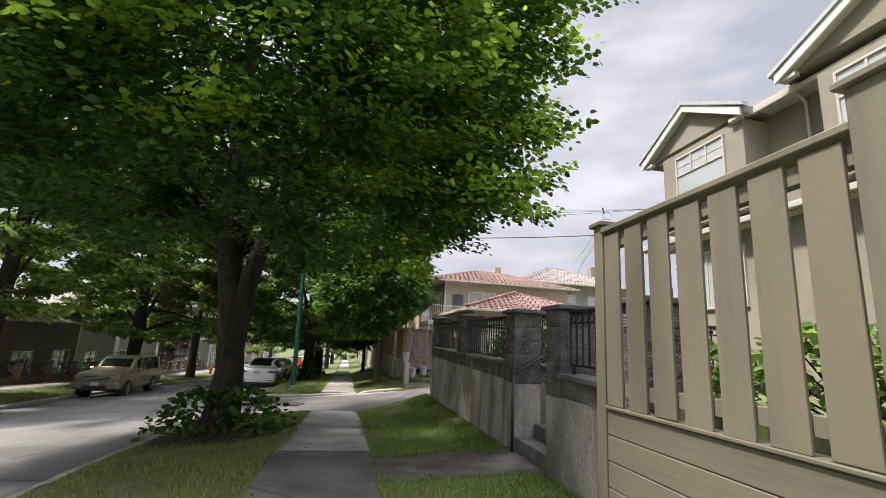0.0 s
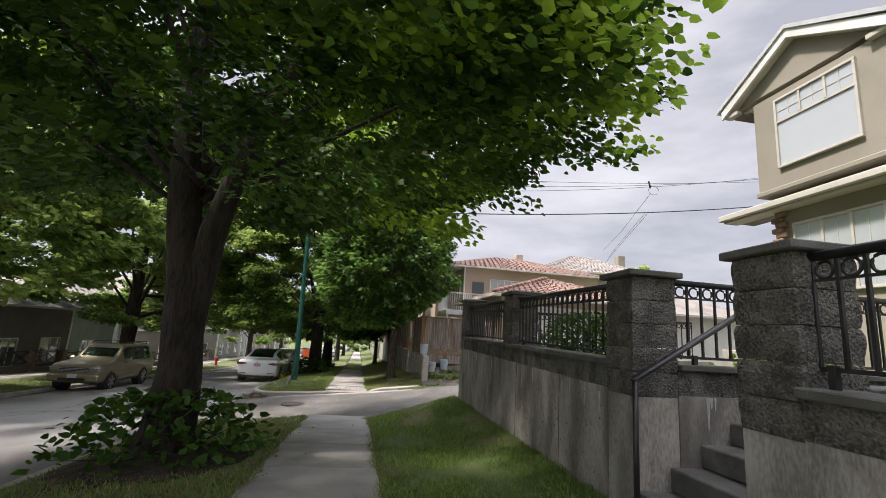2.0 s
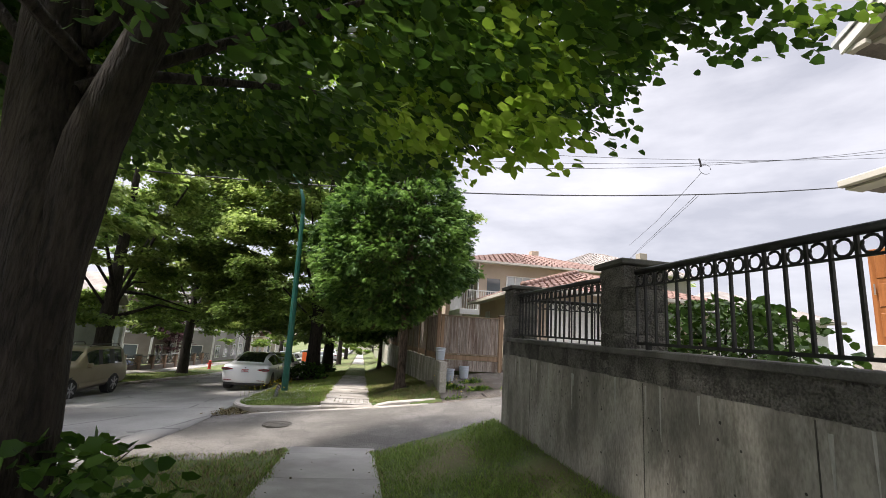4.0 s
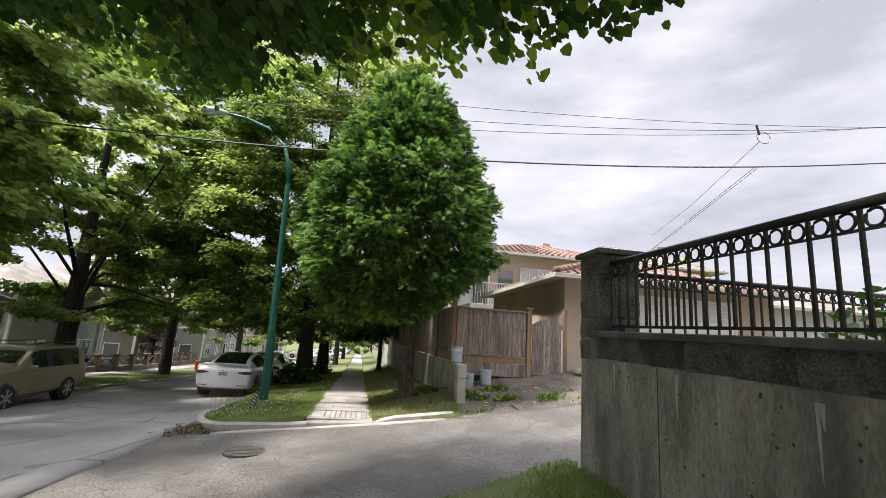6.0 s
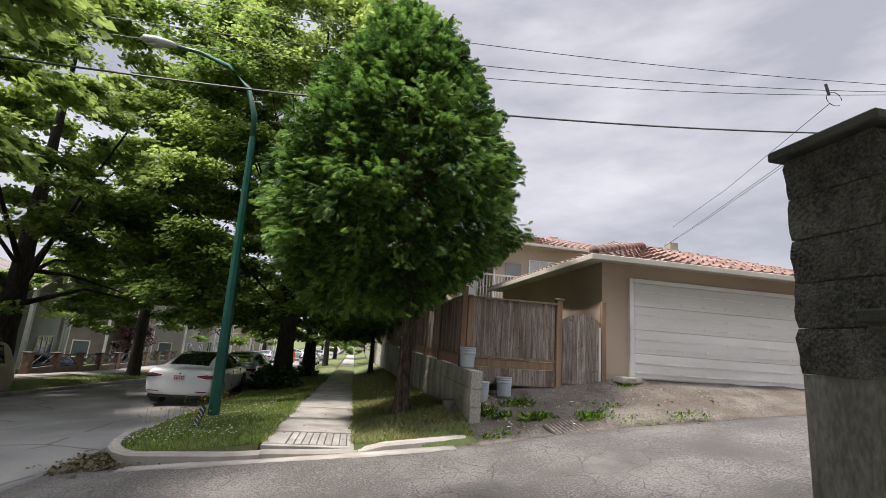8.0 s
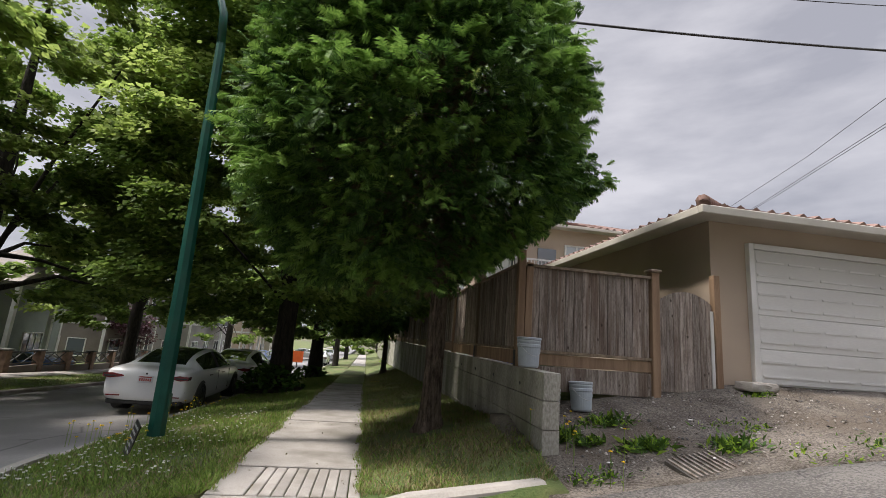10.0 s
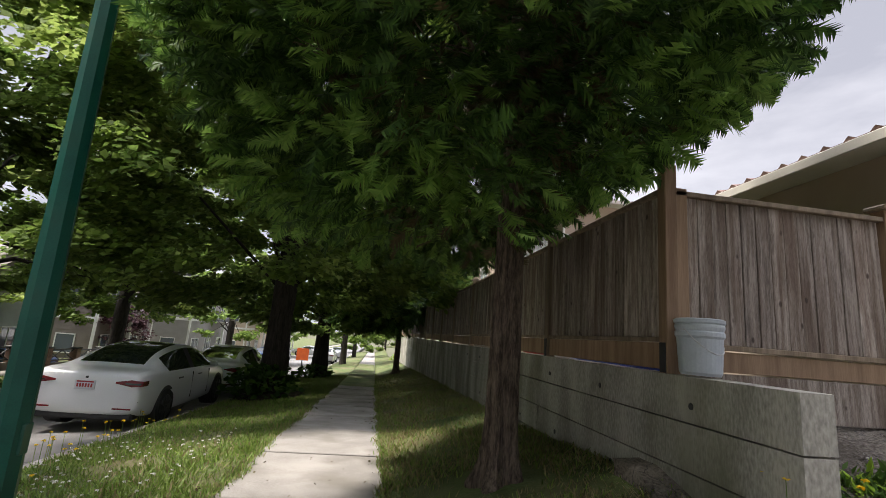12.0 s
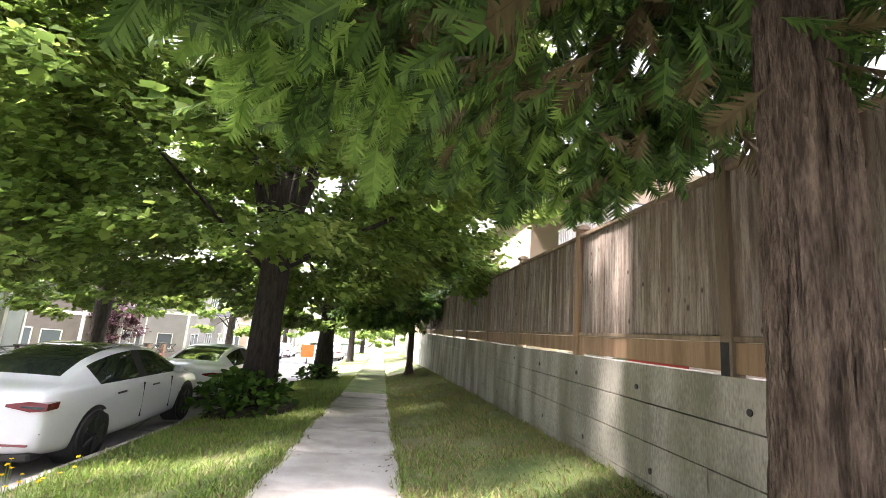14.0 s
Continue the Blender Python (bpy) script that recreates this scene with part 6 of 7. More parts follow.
SUVST = [(0.0, 0.74, 0.45, 0.86, 0.92, 0.5), (0.04, 0.86, 0.36, 1.0, 1.05, 0.6), (0.4, 0.90, 0.3, 1.05, 1.10, 0.62), (1.2, 0.91, 0.28, 1.09, 1.14, 0.62), (1.32, 0.91, 0.28, 1.10, 1.22, 0.66), (1.85, 0.91, 0.28, 1.10, 1.66, 0.66), (2.05, 0.91, 0.28, 1.10, 1.73, 0.67), (2.5, 0.91, 0.28, 1.10, 1.75, 0.68), (2.6, 0.91, 0.28, 1.10, 1.75, 0.68), (3.3, 0.91, 0.28, 1.10, 1.75, 0.68), (3.42, 0.91, 0.28, 1.10, 1.75, 0.68), (4.15, 0.91, 0.3, 1.10, 1.73, 0.67), (4.3, 0.91, 0.3, 1.10, 1.70, 0.67), (4.5, 0.90, 0.34, 1.08, 1.40, 0.66), (4.56, 0.87, 0.4, 1.0, 1.05, 0.6), (4.62, 0.76, 0.5, 0.8, 0.85, 0.5)]
SUV = car("gold_suv", (-10.15, 22.6, road_z(-10.15, 24.5)), 0, "champagne four-wheel-drive wagon with roof rails parked facing the camera's way", GOLDCAR, 4.62, 1.82, SUVST, 0.37, (0.85, 3.55), SILVERRIM, (1.6, 4.2), ((1.3, 1.9), (4.25, 4.55)), ((2.49, 2.61), (3.29, 3.43)))
for s in (-1, 1):
    part("headlight", boxed(min(s * 0.5, s * 0.84), max(s * 0.5, s * 0.84), -0.01, 0.2, 0.78, 0.95, bevel=0.03), CLEARLAMP, SUV)
    part("roof_rail", tube(bmesh.new(), [(s * 0.62, 2.1, 1.76), (s * 0.62, 2.2, 1.83), (s * 0.62, 4.0, 1.82), (s * 0.62, 4.1, 1.74)], 0.02, 6), RIM, SUV)
    part("mirror", boxed(min(s * 0.9, s * 1.08), max(s * 0.9, s * 1.08), 1.55, 1.7, 1.05, 1.22, bevel=0.04), GOLDCAR, SUV)
    part("side_cladding", boxed(min(s * 0.88, s * 0.925), max(s * 0.88, s * 0.925), 1.3, 3.1, 0.42, 0.56, bevel=0.01), GOLDCAR, SUV)
part("grille", boxed(-0.48, 0.48, -0.015, 0.15, 0.76, 0.93, bevel=0.02), BLACKPLASTIC, SUV)
for k in range(3):
    part("grille_bar", boxed(-0.47, 0.47, -0.025, -0.005, 0.785 + 0.05 * k, 0.80 + 0.05 * k), SILVERRIM, SUV)
part("front_bumper", boxed(-0.88, 0.88, -0.08, 0.25, 0.42, 0.68, bevel=0.05), GOLDCAR, SUV)
part("air_intake", boxed(-0.45, 0.45, -0.09, 0.0, 0.46, 0.56, bevel=0.01), BLACKPLASTIC, SUV)
part("number_plate", boxed(-0.155, 0.155, -0.1, -0.07, 0.56, 0.70, bevel=0.004), PLATEWHITE, SUV)


def far_car(x, y, paint, label, turn=0):
    c = car("parked_car", (x, y, road_z(x, y) + 0.0), turn, label, paint, 4.6, 1.82, SEDAN, 0.33, (0.92, 3.75), SILVERRIM, **SEDAN_GLASS)
    sedan_details(c, paint, 1.82, False, (PLATEWHITE, PLATEBLUE))
    return c


far_car(-10.0, 62, BLUECAR, "blue car parked far down the street")
far_car(-10.0, 69, GREYCAR, "grey car parked far down the street")
far_car(-4.2, 62, WHITECAR, "white pickup-sized car parked far down the street")
far_car(-6.2, 84, WHITECAR, "white car at the far crossing", 90)
far_car(-4.2, 75, GREYCAR, "grey car parked far down the street")
far_car(-16.6, 44.5, BLUECAR, "dark blue car in a driveway across the street", 90)

# ---- things across the street ----
def cross_fence(y0, y1, x, label):
    n = max(1, round((y1 - y0) / 2.2))
    for i in range(n):
        a, b = y0 + (y1 - y0) * i / n, y0 + (y1 - y0) * (i + 1) / n
        z = far_side_z(-14, (a + b) / 2)
        f = thing("cross_pattern_fence", (x, a, z), label, "fence", "front fences")
        part("plinth", boxed(-0.1, 0.1, 0, b - a, -0.1, 0.3), BROWNWALL, f)
        part("pier", boxed(-0.17, 0.17, -0.17, 0.17, -0.1, 1.05, bevel=0.02), BRICK, f)
        part("pier_cap", boxed(-0.22, 0.22, -0.22, 0.22, 1.05, 1.12, bevel=0.02), CAPSTONE, f)
        for z2 in (0.38, 0.92):
            part("rail", boxed(-0.03, 0.03, 0.15, b - a - 0.15, z2, z2 + 0.06), IRON, f)
        for s in (0, 1):
            for half in (0.17, (b - a) / 2):
                p0, p1 = (0, half, 0.40 + 0.52 * s), (0, half + (b - a) / 2 - 0.17, 0.92 - 0.52 * s)
                part("brace", tube(bmesh.new(), [p0, p1], 0.025, 4), IRON, f)


cross_fence(19.5, 36, -15.5, "dark front fence with crossed bars between brick piers")
cross_fence(38, 58, -15.5, "dark front fence with crossed bars between brick piers")
hyd = thing("fire_hydrant", (-12.6, 49.0, far_side_z(-12.6, 49)), "small red fire hydrant on the far verge", "hydrant")
part("barrel", tube(bmesh.new(), [(0, 0, 0), (0, 0, 0.06), (0, 0, 0.07), (0, 0, 0.55), (0, 0, 0.68), (0, 0, 0.75)], [0.16, 0.16, 0.11, 0.11, 0.12, 0.02], 12), REDPAINT, hyd)
part("outlet", tube(bmesh.new(), [(-0.2, 0, 0.45), (0.2, 0, 0.45)], 0.06, 8), REDPAINT, hyd)
sign = thing("roadwork_sign", (-5.6, 58, road_z(-5.6, 58)), "orange square roadwork sign on a stand", "sign")
part("panel", boxed(-0.5, 0.5, -0.02, 0.02, 0.5, 1.5, bevel=0.03), ORANGE, sign)
part("stand", boxed(-0.04, 0.04, 0.02, 0.06, 0, 1.2), IRON, sign)
part("leg", tube(bmesh.new(), [(0, 0.05, 0.6), (0, 0.6, 0.0)], 0.02, 5), IRON, sign)
# street drain
dr = thing("drain_cover", (-1.45, 16.62, lane_mouth(-1.45, 16.62) + 0.012), "oval cast-iron drain grate set in the lane mouth", "drain cover")
part("plate", tube(bmesh.new(), [(0, 0, -0.03), (0, 0, 0.012)], [0.33, 0.33], 24), CASTIRON, dr)
for i in range(7):
    w = math.sqrt(max(0.02, 0.30 ** 2 - (0.085 * (i - 3)) ** 2))
    part("bar", boxed(-w, w, 0.085 * (i - 3) - 0.022, 0.085 * (i - 3) + 0.022, 0.012, 0.02, bevel=0.003), CASTIRON, dr)
notice = thing("yard_sign", (-2.22, 20.42, verge_left_z(-2.2, 20.25)), "weathered corrugated notice leaning on the lamp post", "sign")
o = part("panel", boxed(-0.10, 0.10, -0.006, 0.006, 0.0, 0.4), RIM, notice)
for k in range(5):
    b = part("line", boxed(-0.08, 0.08 - 0.03 * (k % 2), -0.009, -0.005, 0.05 + 0.07 * k, 0.075 + 0.07 * k), LAMPGREY, o, "unreadable line of print")
notice.rotation_euler = (radians(-8), radians(16), radians(-52))


# ---- grass, weeds, shrubs ----
BLADE = [(-0.09, 0, 0), (0.09, 0, 0), (0.05, 0.22, 0.6), (-0.05, 0.22, 0.6), ]
BLADE_Q = [(0, 1, 2, 3)]


def grass(name, x0, x1, y0, y1, height, count, size, label, seed, dry=0.25, mats=None, bare=None, path=None):
    rng = np.random.default_rng(seed)
    u = rng.uniform(0, 1, count) ** 1.25
    y = y0 + (y1 - y0) * u
    x = rng.uniform(x0, x1, count)
    wave = np.sin(x * 3.1 + y * 1.3 + seed) * np.cos(y * 2.3 - x * 1.1) + rng.normal(0, 0.5, count)
    keep = wave > -0.9
    if bare:
        keep &= np.hypot(x - bare[0], y - bare[1]) > bare[2] * rng.uniform(0.5, 1.1, count)
    if path:
        keep &= (np.abs(y - path[0]) > path[1] * rng.uniform(0.75, 1.1, count)) | (rng.uniform(0, 1, count) < 0.04)
    x, y, wave = x[keep], y[keep], wave[keep]
    z = np.array([height(a, b) for a, b in zip(x, y)]) - 0.02
    s = rng.uniform(0.5, 1.3, len(x)) * size * (1 + 0.3 * np.clip(wave, -0.8, 1))
    turn = rng.uniform(0, 2 * math.pi, len(x))
    m = np.zeros((len(x), 4, 4))
    tip = rng.normal(0, 0.45, (len(x), 2))
    m[:, 0, 0], m[:, 1, 0] = np.cos(turn) * s * 0.75, np.sin(turn) * s * 0.75
    m[:, 0, 1], m[:, 1, 1] = -np.sin(turn) * s * 1.6, np.cos(turn) * s * 1.6
    m[:, 0, 2], m[:, 1, 2], m[:, 2, 2] = tip[:, 0] * s, tip[:, 1] * s, s
    m[:, 0, 3], m[:, 1, 3], m[:, 2, 3], m[:, 3, 3] = x, y, z, 1
    pick = (rng.uniform(0, 1, len(x)) < dry).astype(int)
    me = scatter_mesh(name, BLADE, BLADE_Q, m, mats or [GRASSBLADE, DRYBLADE], pick)
    return tagged(new(name, me), label, "grass", "", "stuff")


grass("grass", 0.56, 2.38, 18.5, 42, verge_right_z, 70000, 0.075, "dry yellow-green mown grass beside the sidewalk", 41, 0.58, bare=(1.42, 20.9, 0.7))
grass("grass", -3.08, -0.78, 18.5, 42, verge_left_z, 90000, 0.085, "long weedy boulevard grass", 42, 0.15, bare=(-2.15, 29.6, 1.1))
grass("grass", 0.52, 2.36, 2.5, 13.3, verge_right_z, 80000, 0.06, "short shaded green lawn below the wall", 43, 0.02, path=(6.1, 0.58))
grass("grass", -3.08, -0.78, 1.5, 13.1, verge_left_z, 60000, 0.065, "thin boulevard grass with bare patches", 44, 0.4, bare=(-2.0, 9.4, 1.3))
grass("grass", -13.4, -11.2, 14, 45, far_side_z, 30000, 0.10, "mown grass on the far verge", 45, 0.2)


def flowers(name, label, places, size, mat, seed, stalk=0.15):
    rng = np.random.default_rng(seed)
    petal = [(0, 0, 0), (0.3, 0.15, 0.1), (0.42, 0.5, 0.05), (0, 0.6, 0.12), (-0.42, 0.5, 0.05), (-0.3, 0.15, 0.1)]
    ps = np.repeat(np.array(places), 7, 0)
    ang = np.tile(np.linspace(0, 2 * math.pi, 8)[:7], len(places))
    d = np.stack([np.cos(ang), np.sin(ang), np.full(len(ang), 0.25)], 1)
    me = scatter_mesh(name, petal, LEAF_QUADS, turned(rng, ps, np.full(len(ps), size), d, 0.1), [mat])
    ob = tagged(new(name, me), label, "flowers", "", "stuff")
    stem = [(-0.04, 0, -1), (0.04, 0, -1), (0.03, 0, 0), (-0.03, 0, 0)]
    m = np.zeros((len(places), 4, 4))
    m[:, 0, 0] = m[:, 1, 1] = 0.08
    m[:, 2, 2], m[:, :3, 3], m[:, 3, 3] = stalk, np.array(places), 1
    part("stalks", scatter_mesh("stalks", stem, [(0, 1, 2, 3)], m, [GRASSBLADE]), None, ob)
    return ob


fr = random.Random(12)
pts = []
for _ in range(300):
    x, y = fr.uniform(-2.9, -1.2), 19.0 + 4.5 * fr.random() ** 1.5
    pts.append((x, y, verge_left_z(x, y) + fr.uniform(0.05, 0.14)))
flowers("clover_flowers", "white clover heads in the boulevard grass", pts, 0.022, WHITEPETAL, 51)
pts = []
for cx, cy, n, hgt in ((-2.6, 22.3, 22, 0.35), (-2.2, 20.5, 10, 0.3), (-2.6, 24.2, 14, 0.3), (2.75, 18.95, 9, 0.4), (-2.9, 21.2, 10, 0.3), (0.9, 30, 5, 0.2), (2.4, 19.0, 4, 0.5)):
    for _ in range(n):
        x, y = cx + fr.gauss(0, 0.22), cy + fr.gauss(0, 0.3)
        pts.append((x, y, (verge_left_z(x, y) if x < 0 else verge_right_z(min(x, 2.4), y)) + hgt * fr.uniform(0.6, 1.2)))
flowers("yellow_weed_flowers", "yellow hawkweed flowers on thin stalks", pts, 0.03, YELLOW, 52, 0.3)


def shrub(name, at, size, count, leaf, label, seed, mats=None, category="shrub"):
    rng = np.random.default_rng(seed)
    n = count
    a, r, h = rng.uniform(0, 2 * math.pi, n), np.sqrt(rng.uniform(0, 1, n)), rng.uniform(0.05, 1, n)
    r = r * np.sqrt(np.clip(1 - (h * 0.95) ** 2, 0.05, 1)) * (1 + 0.2 * np.sin(a * 4 + seed))
    pos = np.stack([np.cos(a) * r * size[0], np.sin(a) * r * size[1], h * size[2]], 1)
    d = np.stack([np.cos(a), np.sin(a), np.full(n, 0.1)], 1)
    t = thing(name, at, label, category)
    part("foliage", scatter_mesh("foliage", LEAF_SHAPE, LEAF_QUADS, turned(rng, pos, rng.uniform(0.6, 1.25, n) * leaf, d, 0.6), mats or [SHRUBLEAF]), None, t)
    bm2 = bmesh.new()
    for i in rng.integers(0, n, 24):
        tube(bm2, [(0.1 * math.cos(i), 0.1 * math.sin(i), -0.05), tuple(pos[i] * np.array([0.6, 0.6, 0.6])), tuple(pos[i])], [0.012, 0.008, 0.003], 4, caps=False)
    tagged(part("stem_tangle", bm2, BARK, t), "", "", "", "stuff")
    return t


shrub("sucker_growth", (-1.95, 9.25, verge_left_z(-2, 9.2)), (1.3, 0.9, 0.8), 850, 0.115, "leafy sucker shoots round the linden's foot", 61, [LEAF])
shrub("sucker_growth", (-2.3, 29.3, verge_left_z(-2.3, 29.3)), (0.9, 0.8, 0.8), 700, 0.15, "dark leafy shoots round the maple's foot", 62, [LEAF])
shrub("sucker_growth", (-2.3, 40.2, verge_left_z(-2.3, 40.2)), (0.9, 0.8, 0.6), 400, 0.18, "dark leafy shoots round a street tree", 63, [LEAF])
for i, (x, y, sx, sy, sz) in enumerate(((3.3, 4.4, 0.6, 0.7, 0.55), (3.2, 2.6, 0.6, 1.0, 0.6), (3.2, 1.0, 0.6, 0.9, 0.7))):
    shrub("garden_plants", (x, y, 1.08), (sx, sy, sz), 1000, 0.085, "bright green leafy bedding plants behind the railing", 64 + i, [leafy("bedding_leaf", (0.085, 0.16, 0.03), (0.18, 0.27, 0.05), 0.3)] if i == 0 else [bpy.data.materials["bedding_leaf"]], "plants")
shrub("camellia_bush", (4.2, 10.6, 1.05), (1.0, 1.3, 0.85), 1600, 0.10, "dark glossy bush behind the iron railing", 70)
shrub("yellow_bush", (6.5, 9.0, 1.05), (0.7, 0.7, 1.0), 700, 0.12, "yellow-green bush in the raised yard", 71, [LEAFBRIGHT])
shrub("round_bush", (3.0, 62.0, -2.1), (1.0, 1.0, 1.1), 500, 0.16, "round yellow-green bush by a far fence", 72, [LEAFBRIGHT])
def weed_patch(x, y, spread, count, seed, tall=0.05):
    """A low patch of narrow leaves rooted in the cracks."""
    rng2 = np.random.default_rng(seed)
    xs_, ys_ = x + rng2.normal(0, spread, count), y + rng2.normal(0, spread * 0.5, count)
    pos = np.stack([xs_, ys_, [drive_z(a, max(18.3, b)) for a, b in zip(xs_, ys_)]], 1)
    d = np.stack([rng2.normal(0, 1, count), rng2.normal(0, 1, count), rng2.uniform(0.3, 1.3, count)], 1)
    narrow = [(0, 0, 0), (0.17, 0.4, 0.06), (0, 1.0, -0.12), (-0.17, 0.4, 0.06)]
    t = thing("weeds", (0, 0, 0), "low green weeds in the broken asphalt", "weeds", "driveway weeds")
    part("foliage", scatter_mesh("foliage", narrow, [(0, 1, 2, 3)], turned(rng2, pos, rng2.uniform(0.5, 1.5, count) * tall, d, 0.2), [SHRUBLEAF, LEAFBRIGHT], (rng2.uniform(0, 1, count) < 0.3).astype(int)), None, t)


for i, (x, y, sp, n_, tall) in enumerate(((2.75, 19.35, 0.07, 220, 0.14), (3.0, 19.15, 0.09, 110, 0.09), (3.45, 19.55, 0.16, 260, 0.08), (3.55, 18.93, 0.13, 300, 0.10), (2.75, 18.5, 0.17, 120, 0.06), (4.7, 19.16, 0.14, 90, 0.05), (4.97, 19.05, 0.12, 90, 0.05), (4.45, 18.75, 0.14, 240, 0.09), (5.2, 18.45, 0.25, 160, 0.06), (6.0, 18.42, 0.3, 200, 0.06), (5.8, 19.85, 0.1, 120, 0.06))):
    weed_patch(x, y, sp, n_, 80 + i, tall)
rngs = np.random.default_rng(97)
n = 2600
xs_, ys_ = rngs.uniform(2.5, 7.5, n), rngs.uniform(18.3, 20.15, n)
pos = np.stack([xs_, ys_, [drive_z(a, b) + 0.004 for a, b in zip(xs_, ys_)]], 1)
d = np.stack([rngs.normal(0, 1, n), rngs.normal(0, 1, n), np.zeros(n)], 1)
STONE = [(-0.5, -0.4, -0.2), (0.5, -0.45, -0.2), (0.45, 0.5, -0.2), (-0.5, 0.4, -0.2), (-0.25, -0.2, 0.35), (0.3, -0.2, 0.3), (0.2, 0.25, 0.4), (-0.3, 0.2, 0.3)]
STONE_Q = [(4, 5, 6, 7), (0, 1, 5, 4), (1, 2, 6, 5), (2, 3, 7, 6), (3, 0, 4, 7)]
tagged(new("driveway_grit", scatter_mesh("driveway_grit", STONE, STONE_Q, turned(rngs, pos, np.clip(rngs.lognormal(-4.35, 0.5, n), 0.006, 0.05), d, 0.2, 0.2), [DRIVE, KERB, PATCH], rngs.choice([0, 1, 2], n, p=[0.55, 0.15, 0.3]))), "loose gravel and asphalt crumbs on the broken driveway", "gravel", "", "stuff")
for x, y, turn in ((4.4, 19.35, 20), (3.5, 19.35, 80), (4.05, 18.55, 45), (3.0, 18.7, 10)):
    bit = tagged(part("paper_scrap", boxed(-0.035, 0.035, -0.012, 0.012, 0, 0.008, bevel=0.003), WHITEPAINT), "small white scrap of litter on the driveway", "litter", "paper scraps")
    bit.location, bit.rotation_euler = (x, y, drive_z(x, y) + 0.02), (0.1, 0, radians(turn))

# bare mulch round the linden
def mulch_z(x, y):
    r = math.hypot(x + 2.0, y - 9.3)
    return verge_left_z(x, y) + 0.10 - 0.13 * (r / 1.25) ** 2


MULCH = surf("dark_mulch", (0.02, 0.015, 0.01), (0.075, 0.055, 0.035), 6, 0.95, 1.0, 40, depth=0.05, grain=0.9)
sheet("bare_soil", np.arange(-3.0, -0.95, 0.2), np.arange(8.2, 10.5, 0.2), mulch_z, MULCH, "dark bare soil and mulch at the tree's foot", "soil", 0.0, 0.05)
sheet("bare_soil_north", np.arange(-3.0, -1.3, 0.2), np.arange(28.6, 30.8, 0.2), lambda x, y: verge_left_z(x, y) + 0.14 - 0.16 * ((x + 2.15) ** 2 + (y - 29.6) ** 2) / 1.4, MULCH, "dark bare soil and roots at the maple's foot", "soil", 0.0, 0.06)


# ---- sidewalk slabs, the ramp's strips, litter ----
def slab_mesh(x0, x1, y0, y1, zf, lift=0.0):
    bm2 = bmesh.new()
    b = 0.008
    lo = [bm2.verts.new((x, y, zf(y) - 0.12)) for x, y in ((x0, y0), (x1, y0), (x1, y1), (x0, y1))]
    mid = [bm2.verts.new((x, y, zf(y) - b + lift)) for x, y in ((x0, y0), (x1, y0), (x1, y1), (x0, y1))]
    hi = [bm2.verts.new((x, y, zf(y) + lift)) for x, y in ((x0 + b, y0 + b), (x1 - b, y0 + b), (x1 - b, y1 - b), (x0 + b, y1 - b))]
    for a, c in ((lo, mid), (mid, hi)):
        for k in range(4):
            bm2.faces.new((a[k], a[(k + 1) % 4], c[(k + 1) % 4], c[k]))
    bm2.faces.new(hi)
    return bm2


walkway = structure("pavement_north", slab_mesh(-0.74, 0.54, 60.0, 118.0, zs), SLAB, "pale concrete sidewalk with joints and grooved ramp", "sidewalk")
sub_n = part("bed", slab_mesh(-0.72, 0.52, 18.45, 60.0, lambda y: zs(y) - 0.03), SOIL, walkway)
y = 19.45
k = 0
while y < 60:
    ln = 1.52
    part("slab", slab_mesh(-0.75, 0.55, y, y + ln - 0.012, zs, fr.uniform(-0.006, 0.008)), SLAB, walkway)
    y += ln
    k += 1
part("slab", slab_mesh(-0.75, 0.55, 18.42, 18.52, lambda v: zs(v) - 0.02), SLAB, walkway)
for i in range(8):
    a = -0.42 + 0.108 * i
    part("ramp_strip", slab_mesh(a, a + 0.099, 18.53, 19.44, lambda v: zs(v) - 0.012), SLAB, walkway)
part("slab", slab_mesh(-0.75, -0.435, 18.53, 19.44, lambda v: zs(v) - 0.012), SLAB, walkway)
part("slab", slab_mesh(0.445, 0.55, 18.53, 19.44, lambda v: zs(v) - 0.012), SLAB, walkway)
walk_s = structure("pavement_south", slab_mesh(-0.74, 0.48, -30.0, -3.5, zs), SLAB_OLD, "grey concrete sidewalk slabs shaded by a street tree", "sidewalk")
part("bed", slab_mesh(-0.72, 0.47, -3.4, 13.5, lambda v: zs(v) - 0.03), SOIL, walk_s)
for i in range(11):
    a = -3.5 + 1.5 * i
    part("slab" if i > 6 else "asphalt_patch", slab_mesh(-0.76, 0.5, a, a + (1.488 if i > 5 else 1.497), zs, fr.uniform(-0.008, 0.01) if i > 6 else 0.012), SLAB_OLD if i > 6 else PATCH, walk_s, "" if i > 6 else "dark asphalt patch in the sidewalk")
part("slab", slab_mesh(-0.76, 0.5, 13.0, 13.5, zs), SLAB_OLD, walk_s)

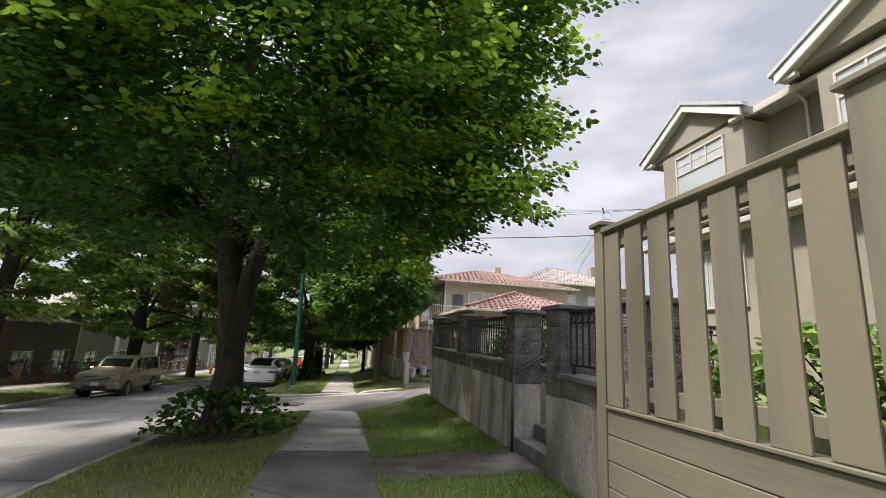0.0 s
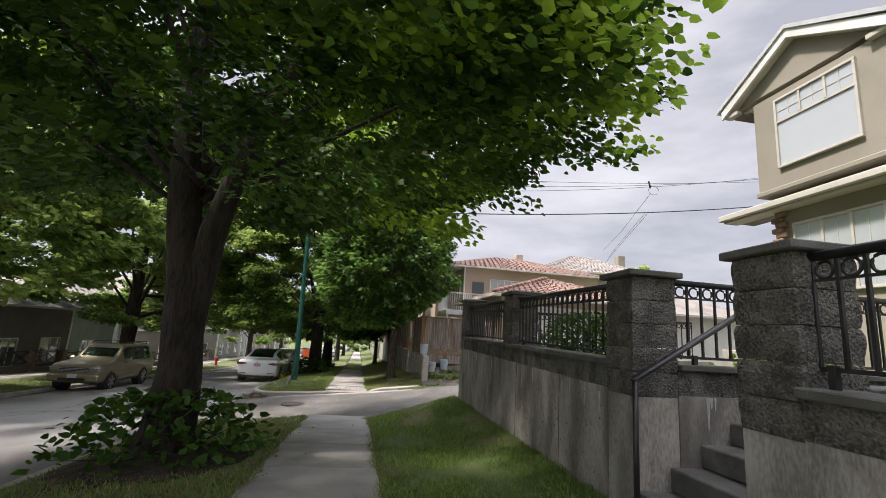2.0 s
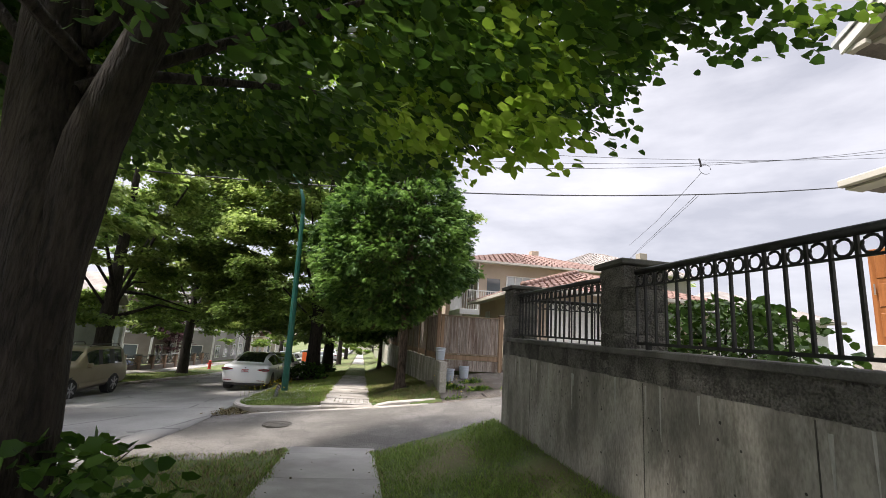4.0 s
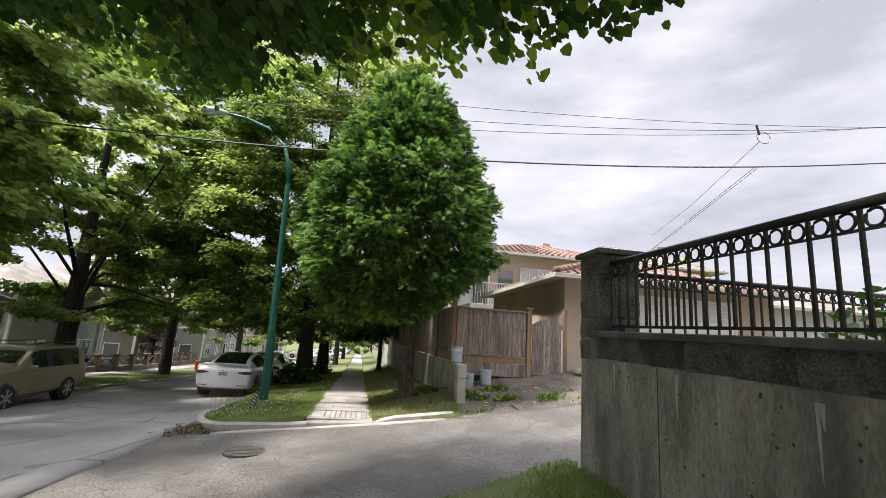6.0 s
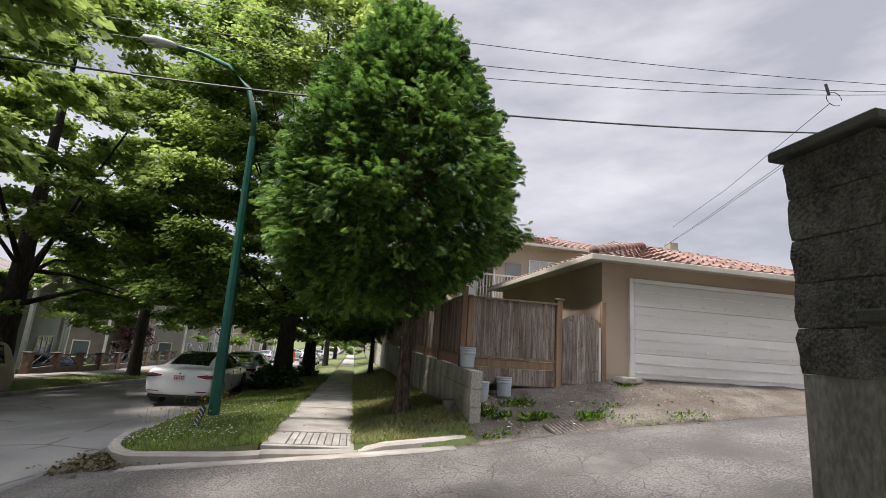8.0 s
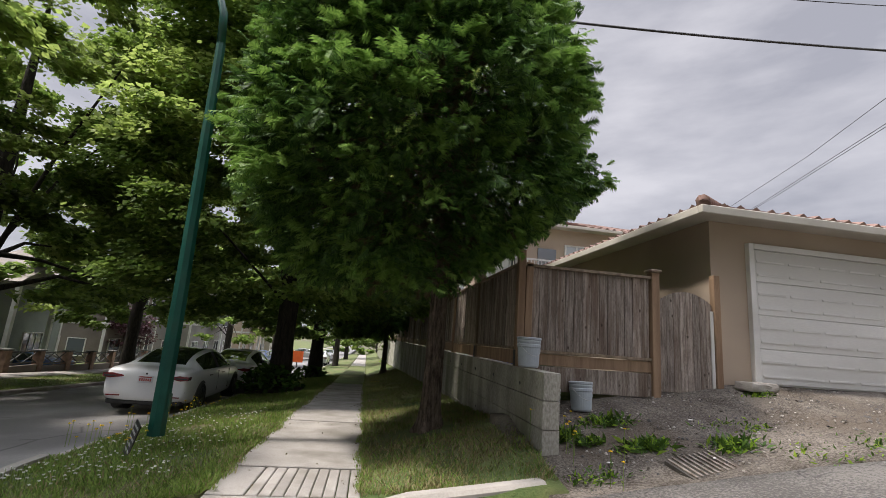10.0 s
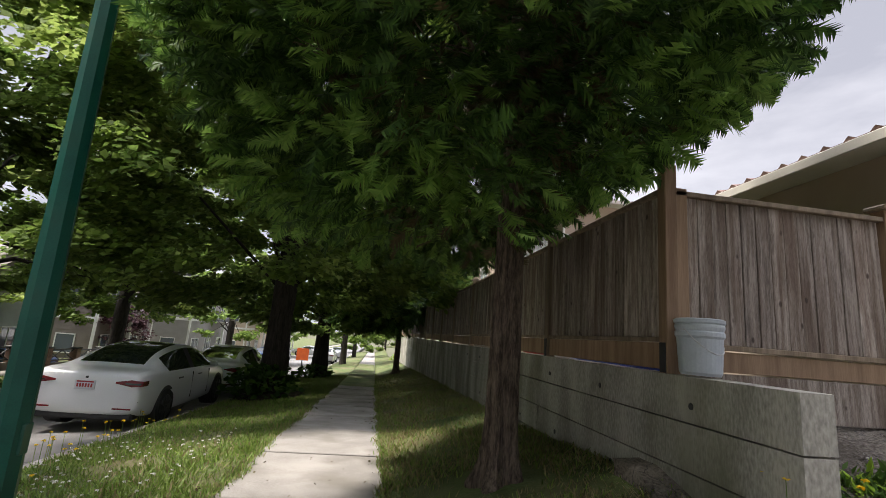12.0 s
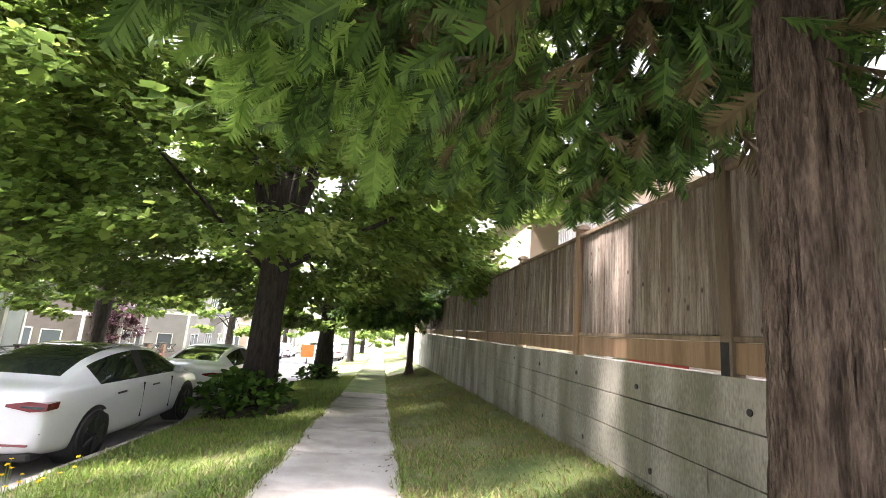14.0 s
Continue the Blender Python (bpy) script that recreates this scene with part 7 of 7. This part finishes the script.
# fallen leaves and twigs
rng = np.random.default_rng(90)
n = 700
x = np.where(rng.uniform(0, 1, n) < 0.5, rng.normal(-0.75, 0.12, n), rng.normal(0.55, 0.12, n))
x[:90] = rng.uniform(-0.7, 0.5, 90)
y = rng.uniform(18.6, 40, n)
y[::3] = rng.uniform(2, 13, len(y[::3]))
pos = np.stack([x, y, [zs(v) + 0.012 for v in y]], 1)
d = np.stack([rng.normal(0, 1, n), rng.normal(0, 1, n), np.zeros(n)], 1)
tagged(new("fallen_leaves", scatter_mesh("fallen_leaves", LEAF_SHAPE, LEAF_QUADS, turned(rng, pos, rng.uniform(0.015, 0.035, n), d, 0.05), [DRYFROND])), "small dry leaves along the sidewalk edges", "leaves", "", "stuff")

# grass creeping over the slab edges, and the litter heap at the kerb corner
def edge_strip(name, x, y0, y1, count, seed, label, size=0.07):
    rng2 = np.random.default_rng(seed)
    yy = rng2.uniform(y0, y1, count)
    xx = x + rng2.normal(0, 0.035, count) + 0.04 * np.sin(yy * 3.7) * np.cos(yy * 1.9)
    m = np.zeros((count, 4, 4))
    turn = rng2.uniform(0, 2 * math.pi, count)
    s = rng2.uniform(0.5, 1.3, count) * size
    m[:, 0, 0], m[:, 1, 0] = np.cos(turn) * s * 0.8, np.sin(turn) * s * 0.8
    m[:, 0, 1], m[:, 1, 1] = -np.sin(turn) * s * 2.0, np.cos(turn) * s * 2.0
    m[:, 2, 2], m[:, 3, 3] = s, 1
    m[:, 0, 3], m[:, 1, 3], m[:, 2, 3] = xx, yy, [zs(v) - 0.01 for v in yy]
    pick = (rng2.uniform(0, 1, count) < 0.3).astype(int)
    return tagged(new(name, scatter_mesh(name, BLADE, BLADE_Q, m, [GRASSBLADE, DRYBLADE], pick)), label, "grass", "", "stuff")


edge_strip("edge_grass", -0.76, 18.6, 45, 9000, 101, "ragged grass creeping over the sidewalk edge")
edge_strip("edge_grass", 0.56, 18.6, 45, 9000, 102, "ragged grass creeping over the sidewalk edge")
edge_strip("edge_grass", -0.77, 2, 13.3, 4000, 103, "ragged grass creeping over the sidewalk edge", 0.055)
edge_strip("edge_grass", 0.51, 2, 13.3, 4000, 104, "ragged grass creeping over the sidewalk edge", 0.055)
n = 900
pos = np.stack([rng.normal(-2.75, 0.28, n), rng.normal(18.75, 0.28, n), np.zeros(n)], 1)
pos[:, 2] = [lane_mouth(v, 18.4) + 0.02 + 0.05 * math.exp(-((v + 2.75) ** 2 + (w - 18.75) ** 2) / 0.08) for v, w in pos[:, :2]]
d = np.stack([rng.normal(0, 1, n), rng.normal(0, 1, n), rng.normal(0, 0.3, n)], 1)
tagged(new("leaf_litter", scatter_mesh("leaf_litter", LEAF_SHAPE, LEAF_QUADS, turned(rng, pos, rng.uniform(0.03, 0.08, n), d, 0.3), [DRYFROND])), "heap of brown leaf litter and dirt at the kerb corner", "leaves", "", "stuff")
